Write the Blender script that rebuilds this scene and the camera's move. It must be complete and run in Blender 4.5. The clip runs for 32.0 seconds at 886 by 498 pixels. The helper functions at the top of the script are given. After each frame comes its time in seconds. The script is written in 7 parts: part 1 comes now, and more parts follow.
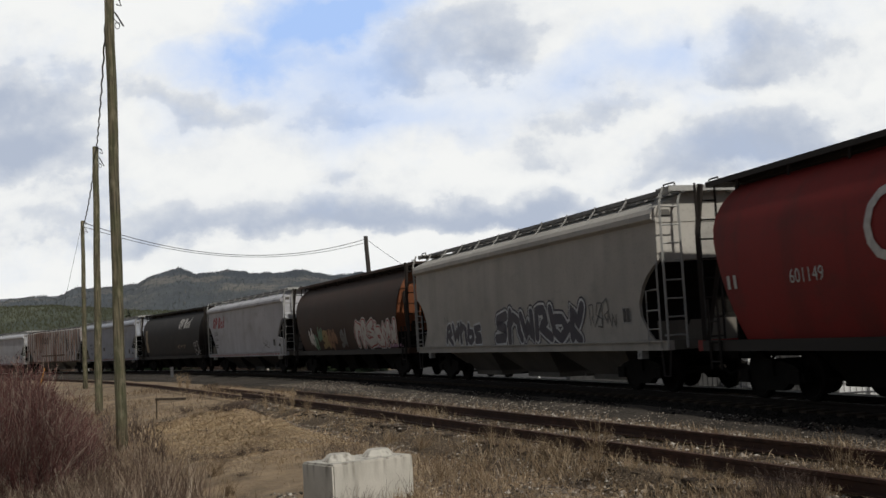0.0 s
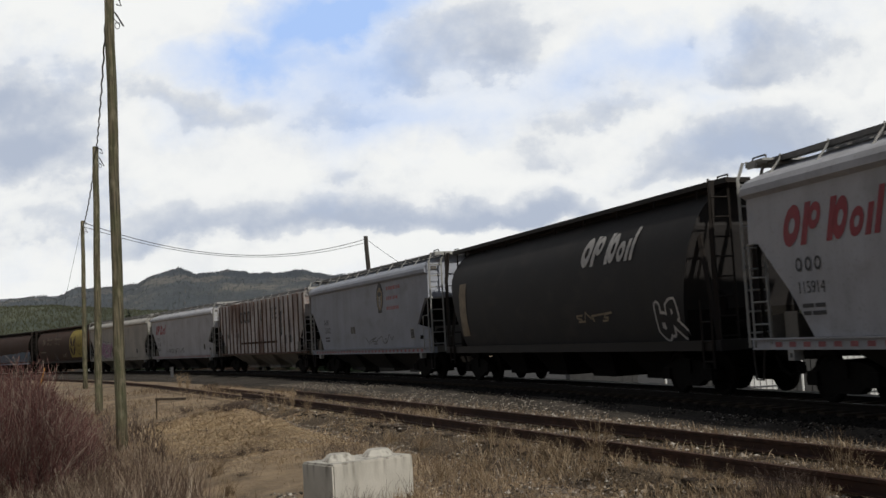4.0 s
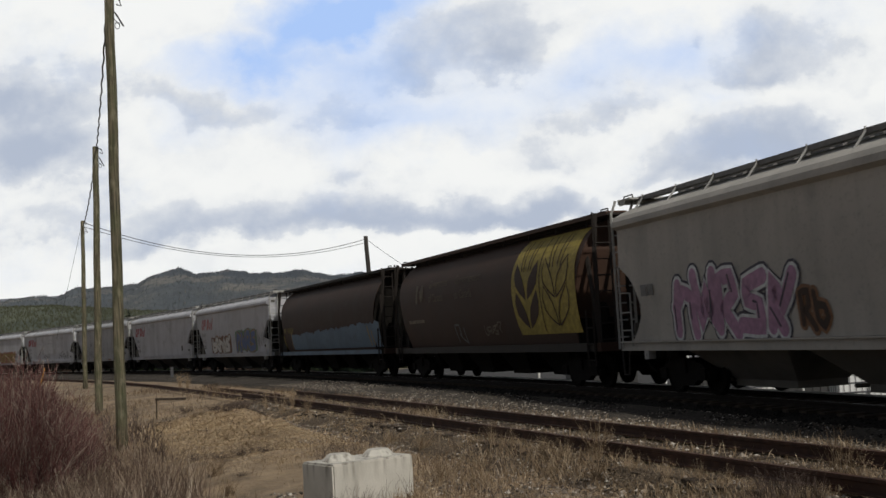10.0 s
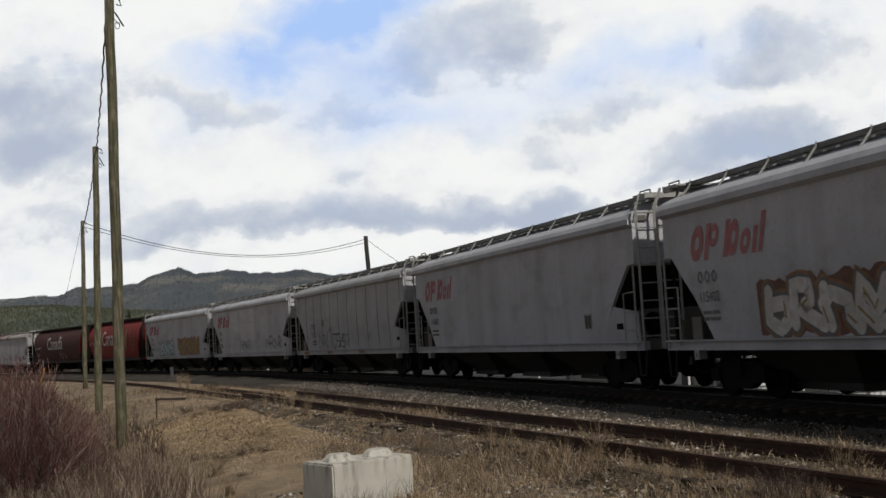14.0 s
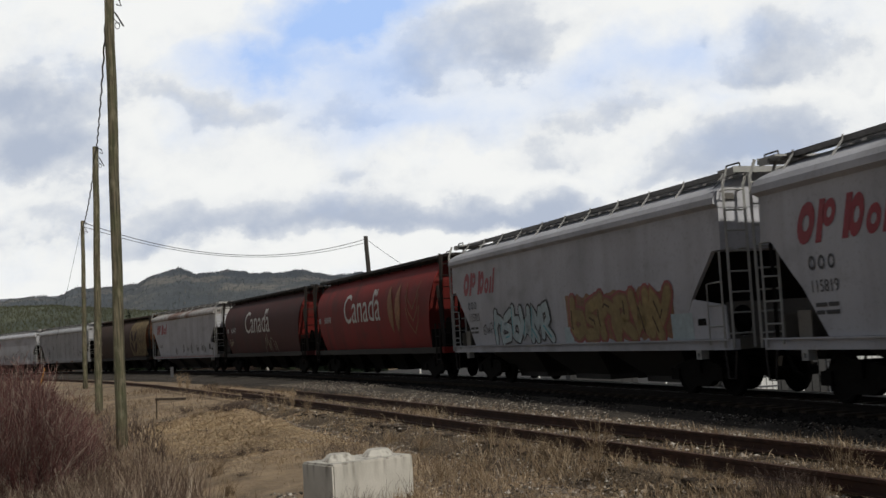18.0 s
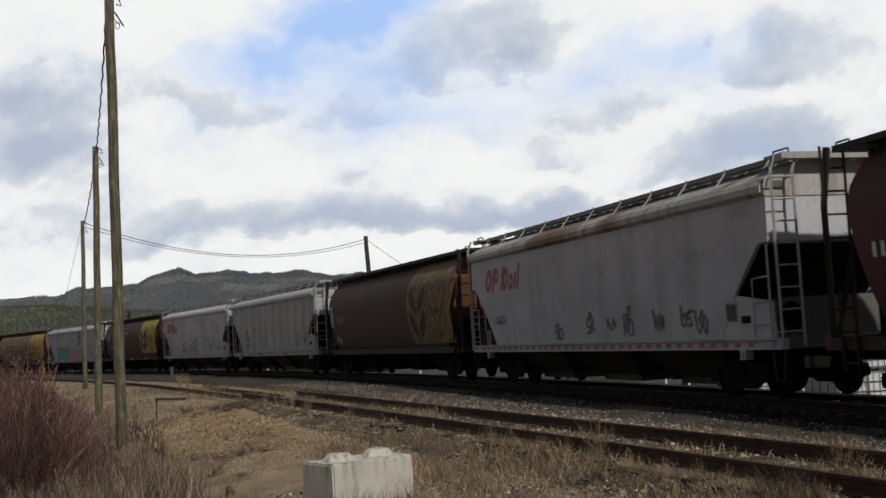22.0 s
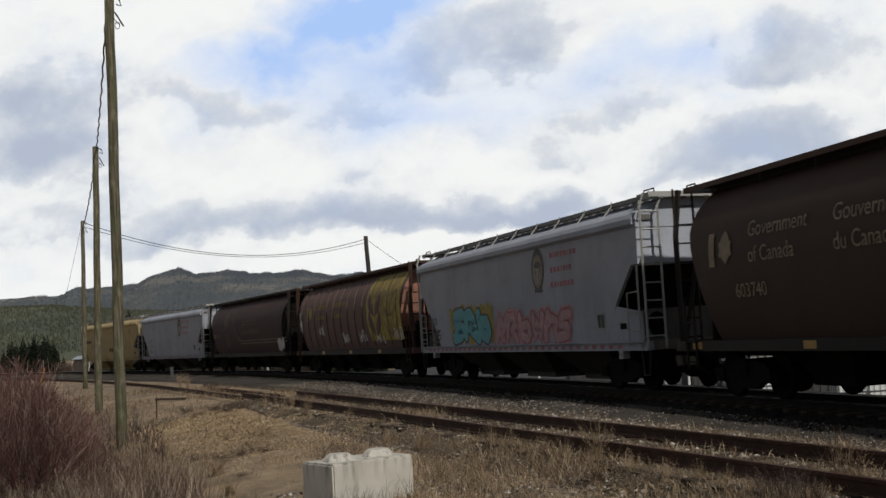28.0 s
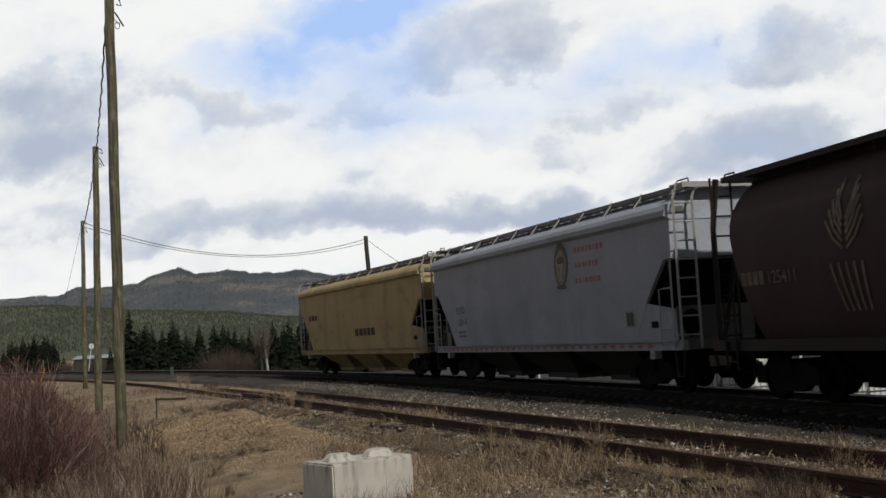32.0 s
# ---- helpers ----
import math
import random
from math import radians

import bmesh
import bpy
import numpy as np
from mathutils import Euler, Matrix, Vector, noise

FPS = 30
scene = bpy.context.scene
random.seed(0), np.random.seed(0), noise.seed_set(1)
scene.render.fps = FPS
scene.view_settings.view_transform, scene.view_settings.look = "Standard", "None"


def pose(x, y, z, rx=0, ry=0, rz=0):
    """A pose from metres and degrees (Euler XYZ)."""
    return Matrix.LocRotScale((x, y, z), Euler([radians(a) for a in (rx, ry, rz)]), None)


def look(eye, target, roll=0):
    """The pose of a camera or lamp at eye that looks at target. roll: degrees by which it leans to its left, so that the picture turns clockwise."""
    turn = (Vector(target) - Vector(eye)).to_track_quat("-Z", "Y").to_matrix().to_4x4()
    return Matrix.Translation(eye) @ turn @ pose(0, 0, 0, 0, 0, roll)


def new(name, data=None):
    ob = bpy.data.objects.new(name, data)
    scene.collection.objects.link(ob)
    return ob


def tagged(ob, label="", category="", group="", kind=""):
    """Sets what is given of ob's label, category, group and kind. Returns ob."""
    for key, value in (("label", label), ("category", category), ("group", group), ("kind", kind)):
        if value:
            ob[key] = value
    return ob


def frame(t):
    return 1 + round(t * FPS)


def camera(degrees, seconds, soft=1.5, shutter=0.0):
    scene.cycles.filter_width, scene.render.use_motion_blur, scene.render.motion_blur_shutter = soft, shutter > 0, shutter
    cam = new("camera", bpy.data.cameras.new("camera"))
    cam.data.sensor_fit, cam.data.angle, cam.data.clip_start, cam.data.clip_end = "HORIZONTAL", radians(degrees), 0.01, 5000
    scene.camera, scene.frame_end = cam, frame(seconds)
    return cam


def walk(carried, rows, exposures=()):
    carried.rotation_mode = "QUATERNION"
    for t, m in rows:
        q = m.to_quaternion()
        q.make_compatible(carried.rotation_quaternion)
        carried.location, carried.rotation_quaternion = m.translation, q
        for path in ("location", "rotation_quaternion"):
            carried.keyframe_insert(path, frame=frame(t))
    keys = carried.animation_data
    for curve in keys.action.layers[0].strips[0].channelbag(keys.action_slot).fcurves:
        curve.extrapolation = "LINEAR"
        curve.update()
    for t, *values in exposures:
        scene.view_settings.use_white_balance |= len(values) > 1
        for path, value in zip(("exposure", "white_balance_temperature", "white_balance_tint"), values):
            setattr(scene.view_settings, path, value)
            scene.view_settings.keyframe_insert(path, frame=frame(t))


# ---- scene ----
cam = camera(41.71, 32.0, soft=1.5, shutter=0.1)
EYE = Vector((0, 0, 1.601))
AIM = look(EYE, EYE + Vector((0, math.cos(radians(4.198)), math.sin(radians(4.198)))), -3.302)
walk(cam, [(0, AIM), (32, AIM)], exposures=[(0, 0.0), (32, 0.0)])

# ---- light ----
SUN_WAY = Vector((0.40, -0.665, 0.66)).normalized()      # towards the sun
SUN_EL = math.asin(SUN_WAY.z)
world = bpy.data.worlds.new("sky")
scene.world = world
world.use_nodes = True
wn, wl = world.node_tree.nodes, world.node_tree.links
wn.clear()
w_out = wn.new("ShaderNodeOutputWorld")
w_bg = wn.new("ShaderNodeBackground")
w_sky = wn.new("ShaderNodeTexSky")
w_sky.sky_type, w_sky.sun_disc = "NISHITA", False
w_sky.sun_elevation, w_sky.sun_rotation = SUN_EL, math.atan2(SUN_WAY.x, SUN_WAY.y)
w_sky.dust_density = 1.5
w_bg.inputs["Strength"].default_value = 0.026
w_tex = wn.new("ShaderNodeTexCoord")
w_noise = wn.new("ShaderNodeTexNoise")
w_noise.inputs["Scale"].default_value, w_noise.inputs["Detail"].default_value = 3.0, 6.0
w_ramp = wn.new("ShaderNodeValToRGB")
w_ramp.color_ramp.elements[0].position, w_ramp.color_ramp.elements[1].position = 0.36, 0.58
w_mix = wn.new("ShaderNodeMixRGB")
w_mix.inputs["Color2"].default_value = (6.2, 6.4, 6.9, 1)
wl.new(w_tex.outputs["Generated"], w_noise.inputs["Vector"])
wl.new(w_noise.outputs["Fac"], w_ramp.inputs["Fac"])
wl.new(w_ramp.outputs["Color"], w_mix.inputs["Fac"])
wl.new(w_sky.outputs["Color"], w_mix.inputs["Color1"])
wl.new(w_mix.outputs["Color"], w_bg.inputs["Color"])
wl.new(w_bg.outputs["Background"], w_out.inputs["Surface"])
sun = new("sun", bpy.data.lights.new("sun", "SUN"))
sun.data.energy, sun.data.angle, sun.data.color = 2.35, radians(1.5), (1.0, 0.95, 0.86)
sun.matrix_world = look(SUN_WAY * 100, (0, 0, 0))


# ---- materials ----
class Nodes:
    """A small builder of node materials."""

    def __init__(self, name):
        self.mat = bpy.data.materials.new(name)
        self.mat.use_nodes = True
        self.tree = self.mat.node_tree
        self.bsdf = self.tree.nodes["Principled BSDF"]
        self.coord = self.tree.nodes.new("ShaderNodeTexCoord")

    def node(self, kind, **values):
        n = self.tree.nodes.new(kind)
        for k, v in values.items():
            n.inputs[k].default_value = v
        return n

    def link(self, a, b):
        self.tree.links.new(a, b)

    def noise(self, scale, detail=5.0, stretch=None, source="Object"):
        n = self.node("ShaderNodeTexNoise", Scale=scale, Detail=detail)
        out = self.coord.outputs[source]
        if stretch:
            m = self.node("ShaderNodeMapping", Scale=stretch)
            self.link(out, m.inputs["Vector"])
            out = m.outputs["Vector"]
        self.link(out, n.inputs["Vector"])
        return n.outputs["Fac"]

    def ramp(self, fac, stops):
        r = self.tree.nodes.new("ShaderNodeValToRGB")
        while len(r.color_ramp.elements) < len(stops):
            r.color_ramp.elements.new(0.5)
        for e, (p, c) in zip(r.color_ramp.elements, stops):
            e.position, e.color = p, (*c, 1)
        self.link(fac, r.inputs["Fac"])
        return r.outputs["Color"]

    def mix(self, fac, a, b, how="MIX"):
        m = self.tree.nodes.new("ShaderNodeMixRGB")
        m.blend_type = how
        for key, v in (("Fac", fac), ("Color1", a), ("Color2", b)):
            if isinstance(v, (int, float)):
                m.inputs[key].default_value = v
            elif isinstance(v, tuple):
                m.inputs[key].default_value = (*v, 1)
            else:
                self.link(v, m.inputs[key])
        return m.outputs["Color"]

    def done(self, color, rough=0.7, metal=0.0, bump=None, strength=0.2, distance=0.02):
        if isinstance(color, tuple):
            self.bsdf.inputs["Base Color"].default_value = (*color, 1)
        else:
            self.link(color, self.bsdf.inputs["Base Color"])
        self.bsdf.inputs["Roughness"].default_value = rough
        self.bsdf.inputs["Metallic"].default_value = metal
        if bump is not None:
            b = self.node("ShaderNodeBump", Strength=strength, Distance=distance)
            self.link(bump, b.inputs["Height"])
            self.link(b.outputs["Normal"], self.bsdf.inputs["Normal"])
        return self.mat


def tint(c, k):
    return tuple(min(1.0, v * k) for v in c)


def car_paint(name, base, grime=(0.06, 0.05, 0.042), amount=0.5, rust=0.0):
    """Weathered paint: vertical streaks, blotches and fine specks of road dirt and rust, different on each car."""
    m = Nodes(name)
    info = m.tree.nodes.new("ShaderNodeObjectInfo")
    far = m.tree.nodes.new("ShaderNodeVectorMath")
    far.operation = "SCALE"
    far.inputs[0].default_value = (61.0, 17.0, 0.0)
    m.link(info.outputs["Random"], far.inputs["Scale"])
    add = m.tree.nodes.new("ShaderNodeVectorMath")
    m.link(m.coord.outputs["Object"], add.inputs[0])
    m.link(far.outputs[0], add.inputs[1])

    def grain(scale, detail, stretch=(1, 1, 1)):
        n = m.node("ShaderNodeTexNoise", Scale=scale, Detail=detail)
        k = m.node("ShaderNodeMapping", Scale=stretch)
        m.link(add.outputs[0], k.inputs["Vector"])
        m.link(k.outputs["Vector"], n.inputs["Vector"])
        return n.outputs["Fac"]

    streak = grain(1.0, 6.0, (1.1, 1.1, 0.10))
    thin = grain(1.0, 4.0, (3.2, 3.2, 0.30))
    blotch = grain(0.7, 5.0)
    speck = grain(14.0, 4.0)
    c = m.mix(m.ramp(blotch, [(0.35, (0, 0, 0)), (0.7, (1, 1, 1))]), base, tint(base, 0.84))
    c = m.mix(m.ramp(thin, [(0.52, (0, 0, 0)), (0.80, (0.30, 0.30, 0.30))]), c, tint(base, 0.62))
    smear = grain(1.0, 7.0, (0.9, 0.9, 1.6))
    c = m.mix(m.ramp(smear, [(0.55, (0, 0, 0)), (0.72, (0.30, 0.30, 0.30))]), c, tint(grime, 1.3))
    f = m.ramp(streak, [(0.48, (0, 0, 0)), (0.86, (amount, amount, amount))])
    c = m.mix(f, c, grime)
    if rust:
        patch = grain(1.1, 7.0, (1.5, 1.5, 0.45))
        broad = grain(0.33, 6.0, (1.0, 1.0, 0.5))
        c = m.mix(m.ramp(broad, [(0.66 - 0.2 * rust, (0, 0, 0)), (0.80 - 0.2 * rust, (0.8, 0.8, 0.8))]), c, (0.165, 0.078, 0.048))
        c = m.mix(m.ramp(patch, [(0.74 - 0.3 * rust, (0, 0, 0)), (0.86 - 0.2 * rust, (0.85, 0.85, 0.85))]), c, (0.12, 0.045, 0.022))
        c = m.mix(m.ramp(thin, [(0.52, (0, 0, 0)), (0.75, (0.6 * rust, 0.6 * rust, 0.6 * rust))]), c, (0.16, 0.08, 0.05))
    c = m.mix(m.ramp(speck, [(0.55, (0, 0, 0)), (0.8, (0.35, 0.35, 0.35))]), c, grime)
    m.bsdf.inputs["Specular IOR Level"].default_value = 0.3
    return m.done(c, 0.72, 0.0, speck, 0.08, 0.01)


def plain(name, base, rough=0.7, metal=0.0, spread=0.25, scale=8.0, bump=0.1, gloss=0.5):
    m = Nodes(name)
    m.bsdf.inputs["Specular IOR Level"].default_value = gloss
    n = m.noise(scale, 6.0)
    n2 = m.noise(scale * 0.13, 3.0)
    c = m.mix(m.ramp(n, [(0.3, (0, 0, 0)), (0.7, (1, 1, 1))]), tint(base, 1 - spread), tint(base, 1 + spread))
    c = m.mix(m.ramp(n2, [(0.35, (0, 0, 0)), (0.7, (0.6, 0.6, 0.6))]), c, tint(base, 1 - 1.4 * spread))
    return m.done(c, rough, metal, n, bump, 0.02)


def varied(name, stops, rough=0.9):
    """Colour that differs from piece to piece of one mesh."""
    m = Nodes(name)
    g = m.tree.nodes.new("ShaderNodeNewGeometry")
    m.bsdf.inputs["Specular IOR Level"].default_value = 0.1
    return m.done(m.ramp(g.outputs["Random Per Island"], stops), rough)


DUST = (0.15, 0.145, 0.14)
GREY = car_paint("grey_car_paint", (0.47, 0.48, 0.50), DUST, 0.35)
WHITE = car_paint("white_car_paint", (0.56, 0.57, 0.61), DUST, 0.40)
PATCHWHITE = car_paint("fresh_white_patch_paint", (0.64, 0.65, 0.68), DUST, 0.55)
CREAM = car_paint("cream_car_paint", (0.50, 0.48, 0.44), DUST, 0.35)
BLUEGREY = car_paint("blue_grey_car_paint", (0.42, 0.45, 0.52), DUST, 0.25)
# Dust, plus shade under the car and its ends, in one dim colour.
BAY = car_paint("dusty_shaded_bay_paint", (0.20, 0.185, 0.16), (0.05, 0.045, 0.04), 0.6)
PALEBAY = car_paint("pale_dusty_bay_paint", (0.34, 0.31, 0.27), (0.06, 0.05, 0.042), 0.6)
# Grime grey, lowered further to paint the end web as shaded.
WEBGREY = car_paint("grimed_shaded_web_paint", (0.14, 0.133, 0.122), (0.05, 0.045, 0.04), 0.5)
DARKSILL = car_paint("dark_sill_paint", (0.026, 0.021, 0.018), (0.012, 0.011, 0.010), 0.5)
# Bay paint darkened to hold the shade beneath the car.
DARKBAY = car_paint("shaded_bay_paint", (0.055, 0.050, 0.045), (0.02, 0.018, 0.016), 0.6)
RIBRUST = car_paint("rusted_rib_paint", (0.15, 0.085, 0.060), amount=0.4, rust=0.3)
RUSTBOARD = car_paint("rusted_walkway_paint", (0.085, 0.045, 0.030), amount=0.4)
YELLOW = car_paint("yellow_car_paint", (0.52, 0.40, 0.19), amount=0.45)
RED = car_paint("red_car_paint", (0.27, 0.022, 0.018), (0.05, 0.026, 0.020), amount=0.7)
DARKRED = car_paint("dark_red_car_paint", (0.088, 0.026, 0.024), (0.04, 0.026, 0.022), amount=0.7)
BROWN = car_paint("brown_car_paint", (0.064, 0.034, 0.023), (0.05, 0.038, 0.028), amount=0.6)
LIGHTBROWN = car_paint("light_brown_car_paint", (0.165, 0.10, 0.085), amount=0.4)
MAROON = car_paint("maroon_car_paint", (0.052, 0.021, 0.020), amount=0.5)
DARKBROWN = car_paint("sooty_brown_car_paint", (0.056, 0.031, 0.023), amount=0.5)
BLACK = car_paint("black_car_paint", (0.035, 0.033, 0.034), amount=0.3)
RUSTY = car_paint("rusty_white_car_paint", (0.66, 0.64, 0.64), amount=0.4, rust=0.74)
RUSTTOP = car_paint("rusty_roof_paint", (0.50, 0.49, 0.48), amount=0.4, rust=0.75)
ENDRED = car_paint("red_end_paint", (0.14, 0.014, 0.011), amount=0.5)
# Brighter, warmer copies of the browns: sunlight on the tank ends, painted in.
ENDORANGE = car_paint("sunlit_orange_end_paint", (0.22, 0.080, 0.036), amount=0.4)
ENDBROWN = car_paint("sunlit_brown_end_paint", (0.17, 0.07, 0.035), amount=0.6)
ENDPINK = car_paint("sunlit_salmon_end_paint", (0.38, 0.19, 0.14), amount=0.4)
# Grime, with the under-car shade also put into the near-black colour.
UNDER = plain("underframe_grime_and_shade", (0.015, 0.0135, 0.012), 0.95, gloss=0.1)
STEEL = plain("dark_steel", (0.05, 0.045, 0.042), 0.6, 0.3)
# Wheel colour is lowered for the same under-car shade.
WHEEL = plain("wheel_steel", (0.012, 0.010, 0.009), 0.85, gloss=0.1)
BAREWHITE = plain("white_rail_paint", (0.38, 0.38, 0.365), 0.6, 0.0, 0.15)
DECKGREY = plain("grey_walkway", (0.15, 0.148, 0.145), 0.6, 0.2)
RUSTRAIL = plain("rusty_rail", (0.085, 0.040, 0.025), 0.8, 0.2, 0.35, 5.0)
POLISHED = plain("polished_rail_steel", (0.62, 0.61, 0.60), 0.38, 0.85, 0.1)
SHINYRAIL = plain("worn_rail_top", (0.024, 0.018, 0.015), 0.8, 0.0, 0.3, gloss=0.15)
TIE = plain("weathered_tie_wood", (0.075, 0.058, 0.044), 0.95, 0.0, 0.4, 12.0, 0.5, 0.15)
RED_LETTER = plain("red_letter_paint", (0.32, 0.016, 0.032), 0.6, 0.0, 0.15)
FADED_RED = plain("faded_red_letter_paint", (0.45, 0.16, 0.17), 0.7, 0.0, 0.2)
BLACK_LETTER = plain("black_letter_paint", (0.035, 0.035, 0.04), 0.6, 0.0, 0.2)
WHITE_LETTER = plain("white_letter_paint", (0.62, 0.60, 0.57), 0.6, 0.0, 0.2)
YELLOW_LETTER = plain("yellow_letter_paint", (0.40, 0.31, 0.055), 0.7, 0.0, 0.3)
GOLD = plain("faded_gold_paint", (0.33, 0.235, 0.09), 0.7, 0.0, 0.25)
DULL_LETTER = plain("worn_tan_letter_paint", (0.20, 0.16, 0.115), 0.8, 0.0, 0.4, 5.0)
OCHRE = plain("dull_ochre_paint", (0.215, 0.155, 0.070), 0.75, 0.0, 0.35, 4.0)
TAN_LETTER = plain("tan_letter_paint", (0.33, 0.26, 0.17), 0.7, 0.0, 0.3, 5.0)
SILVER_GRAF = plain("silver_spray", (0.60, 0.62, 0.64), 0.5, 0.1, 0.2)
PINK_GRAF = plain("pink_spray", (0.42, 0.22, 0.36), 0.6, 0.0, 0.25)
TEAL_GRAF = plain("teal_spray", (0.08, 0.40, 0.46), 0.6, 0.0, 0.2)
ORANGE_GRAF = plain("orange_spray", (0.27, 0.125, 0.05), 0.6, 0.0, 0.3)
BLUE_GRAF = plain("blue_spray", (0.08, 0.13, 0.30), 0.6, 0.0, 0.2)
GREEN_GRAF = plain("green_spray", (0.12, 0.24, 0.14), 0.6, 0.0, 0.3)
INK_GRAF = plain("ink_purple_spray", (0.035, 0.030, 0.055), 0.6, 0.0, 0.2)
REDGRAF = plain("red_spray", (0.34, 0.06, 0.06), 0.6, 0.0, 0.2)
PALEBLUE = car_paint("pale_blue_sill_paint", (0.17, 0.25, 0.34), amount=0.5)


# ---- small mesh builders ----
def link_mesh(name, bm, material, smooth=False):
    me = bpy.data.meshes.new(name)
    bm.normal_update()
    bm.to_mesh(me)
    bm.free()
    me.materials.append(material)
    if smooth:
        me.shade_smooth()
    return me


def part(name, bm, material, parent, label="", smooth=False):
    me = bm if isinstance(bm, bpy.types.Mesh) else link_mesh(name, bm, material, smooth)
    ob = new(name, me)
    ob.parent = parent
    if label:
        ob["label"] = label
    return ob


def box(bm, x0, x1, y0, y1, z0, z1):
    v = [bm.verts.new(p) for p in ((x0, y0, z0), (x1, y0, z0), (x1, y1, z0), (x0, y1, z0), (x0, y0, z1), (x1, y0, z1), (x1, y1, z1), (x0, y1, z1))]
    for f in ((3, 2, 1, 0), (4, 5, 6, 7), (0, 1, 5, 4), (1, 2, 6, 5), (2, 3, 7, 6), (3, 0, 4, 7)):
        bm.faces.new([v[i] for i in f])
    return v


def tube(bm, points, radius, sides=6):
    """A round bar through points; radius may be a list."""
    pts = [Vector(p) for p in points]
    radii = radius if isinstance(radius, (list, tuple)) else [radius] * len(pts)
    rings = []
    for i, p in enumerate(pts):
        way = (pts[min(i + 1, len(pts) - 1)] - pts[max(i - 1, 0)]).normalized()
        side = way.cross(Vector((0, 0, 1)))
        if side.length < 0.05:
            side = way.cross(Vector((1, 0, 0)))
        side.normalize()
        up = side.cross(way)
        rings.append([bm.verts.new(p + radii[i] * (math.cos(a) * side + math.sin(a) * up)) for a in [2 * math.pi * k / sides for k in range(sides)]])
    for a, b in zip(rings, rings[1:]):
        for k in range(sides):
            bm.faces.new((a[k], a[(k + 1) % sides], b[(k + 1) % sides], b[k]))
    bm.faces.new(rings[0][::-1])
    bm.faces.new(rings[-1])


def loft(bm, rings, close_ends=True, closed=True):
    vs = [[bm.verts.new(p) for p in r] for r in rings]
    n = len(vs[0])
    for a, b in zip(vs, vs[1:]):
        for k in range(n if closed else n - 1):
            bm.faces.new((a[k], a[(k + 1) % n], b[(k + 1) % n], b[k]))
    if close_ends and closed:
        bm.faces.new(vs[0][::-1])
        bm.faces.new(vs[-1])
    bmesh.ops.recalc_face_normals(bm, faces=bm.faces)
    return vs


def disc(bm, y, r, x, z, sides=20, depth=0.1):
    a = [bm.verts.new((x + r * math.cos(t), y, z + r * math.sin(t))) for t in [2 * math.pi * k / sides for k in range(sides)]]
    b = [bm.verts.new((v.co.x, y + depth, v.co.z)) for v in a]
    bm.faces.new(a)
    bm.faces.new(b[::-1])
    for k in range(sides):
        bm.faces.new((a[k], b[k], b[(k + 1) % sides], a[(k + 1) % sides]))


# ---- the railway's line: an arc of 331 m radius, rail tops at z = 0 ----
P0, TH0, BEND = (-13.710, 72.598), radians(-64.369), -0.003025
SIDE = 1.52


def track(s, lat=0.0, z=0.0):
    """A point at s metres along the main line, lat metres from its centre towards the camera's side."""
    th = TH0 + BEND * s
    x = P0[0] + (math.sin(th) - math.sin(TH0)) / BEND
    y = P0[1] - (math.cos(th) - math.cos(TH0)) / BEND
    off = SIDE - lat
    return Vector((x - math.sin(th) * off, y + math.cos(th) * off, z))


def heading(s):
    return math.degrees(TH0 + BEND * s)


def lateral(x, y):
    """Distance of a place from the main line's centre, positive on the camera's side."""
    cx, cy = P0[0] - math.sin(TH0) / BEND, P0[1] + math.cos(TH0) / BEND
    return SIDE - 1 / BEND - math.hypot(x - cx, y - cy)


def along(x, y):
    """Metres along the main line beside a place."""
    cx, cy = P0[0] - math.sin(TH0) / BEND, P0[1] + math.cos(TH0) / BEND
    return (math.atan2(cx - x, y - cy) - TH0) / BEND


def siding_lat(s):
    """How far the siding's centre lies from the main line's."""
    u = max(s, 20.0) - 45
    return 6.80 - 0.058 * u - 0.0011 * u * u


def gone(t):
    """Metres travelled by the train, from its place at 16 s."""
    return 14.5775 * (t - 16) - 0.0064185 * (t - 16) ** 2


def ground_z(x, y):
    """Height of the earth: a step down beyond the line, a shallow dip on the camera's side."""
    lat = lateral(x, y)
    if lat < -3.4:
        z = -0.55 - 1.3 * min(1, (-3.4 - lat) / 3.0)
    elif lat < 3.0:
        z = -0.55
    elif lat < 9.0:
        z = -0.55 + 0.14 * min(1, (lat - 3) / 1.5)
    else:
        k = min(1, (lat - 9) / 5)
        z = -0.41 - 0.32 * k * k * (3 - 2 * k)
    r = math.hypot(x, y)
    if r < 10:
        z += 0.6 * (1 - r / 10)
    if lat > 9 and r < 90:
        z += 0.09 * noise.noise((x * 0.45, y * 0.3, 1.7)) + 0.05 * noise.noise((x * 1.3, y * 0.9, 5.1))
        # the straw-covered bank, its face towards the camera
        k, q = min(1, max(0, (y - 24.2) / 5.2)), min(1, max(0, (44 - y) / 10))
        z += 0.16 * k * k * (3 - 2 * k) * q * q * (3 - 2 * q) * math.exp(-((x + 5.0) / 4.2) ** 4)
    return z


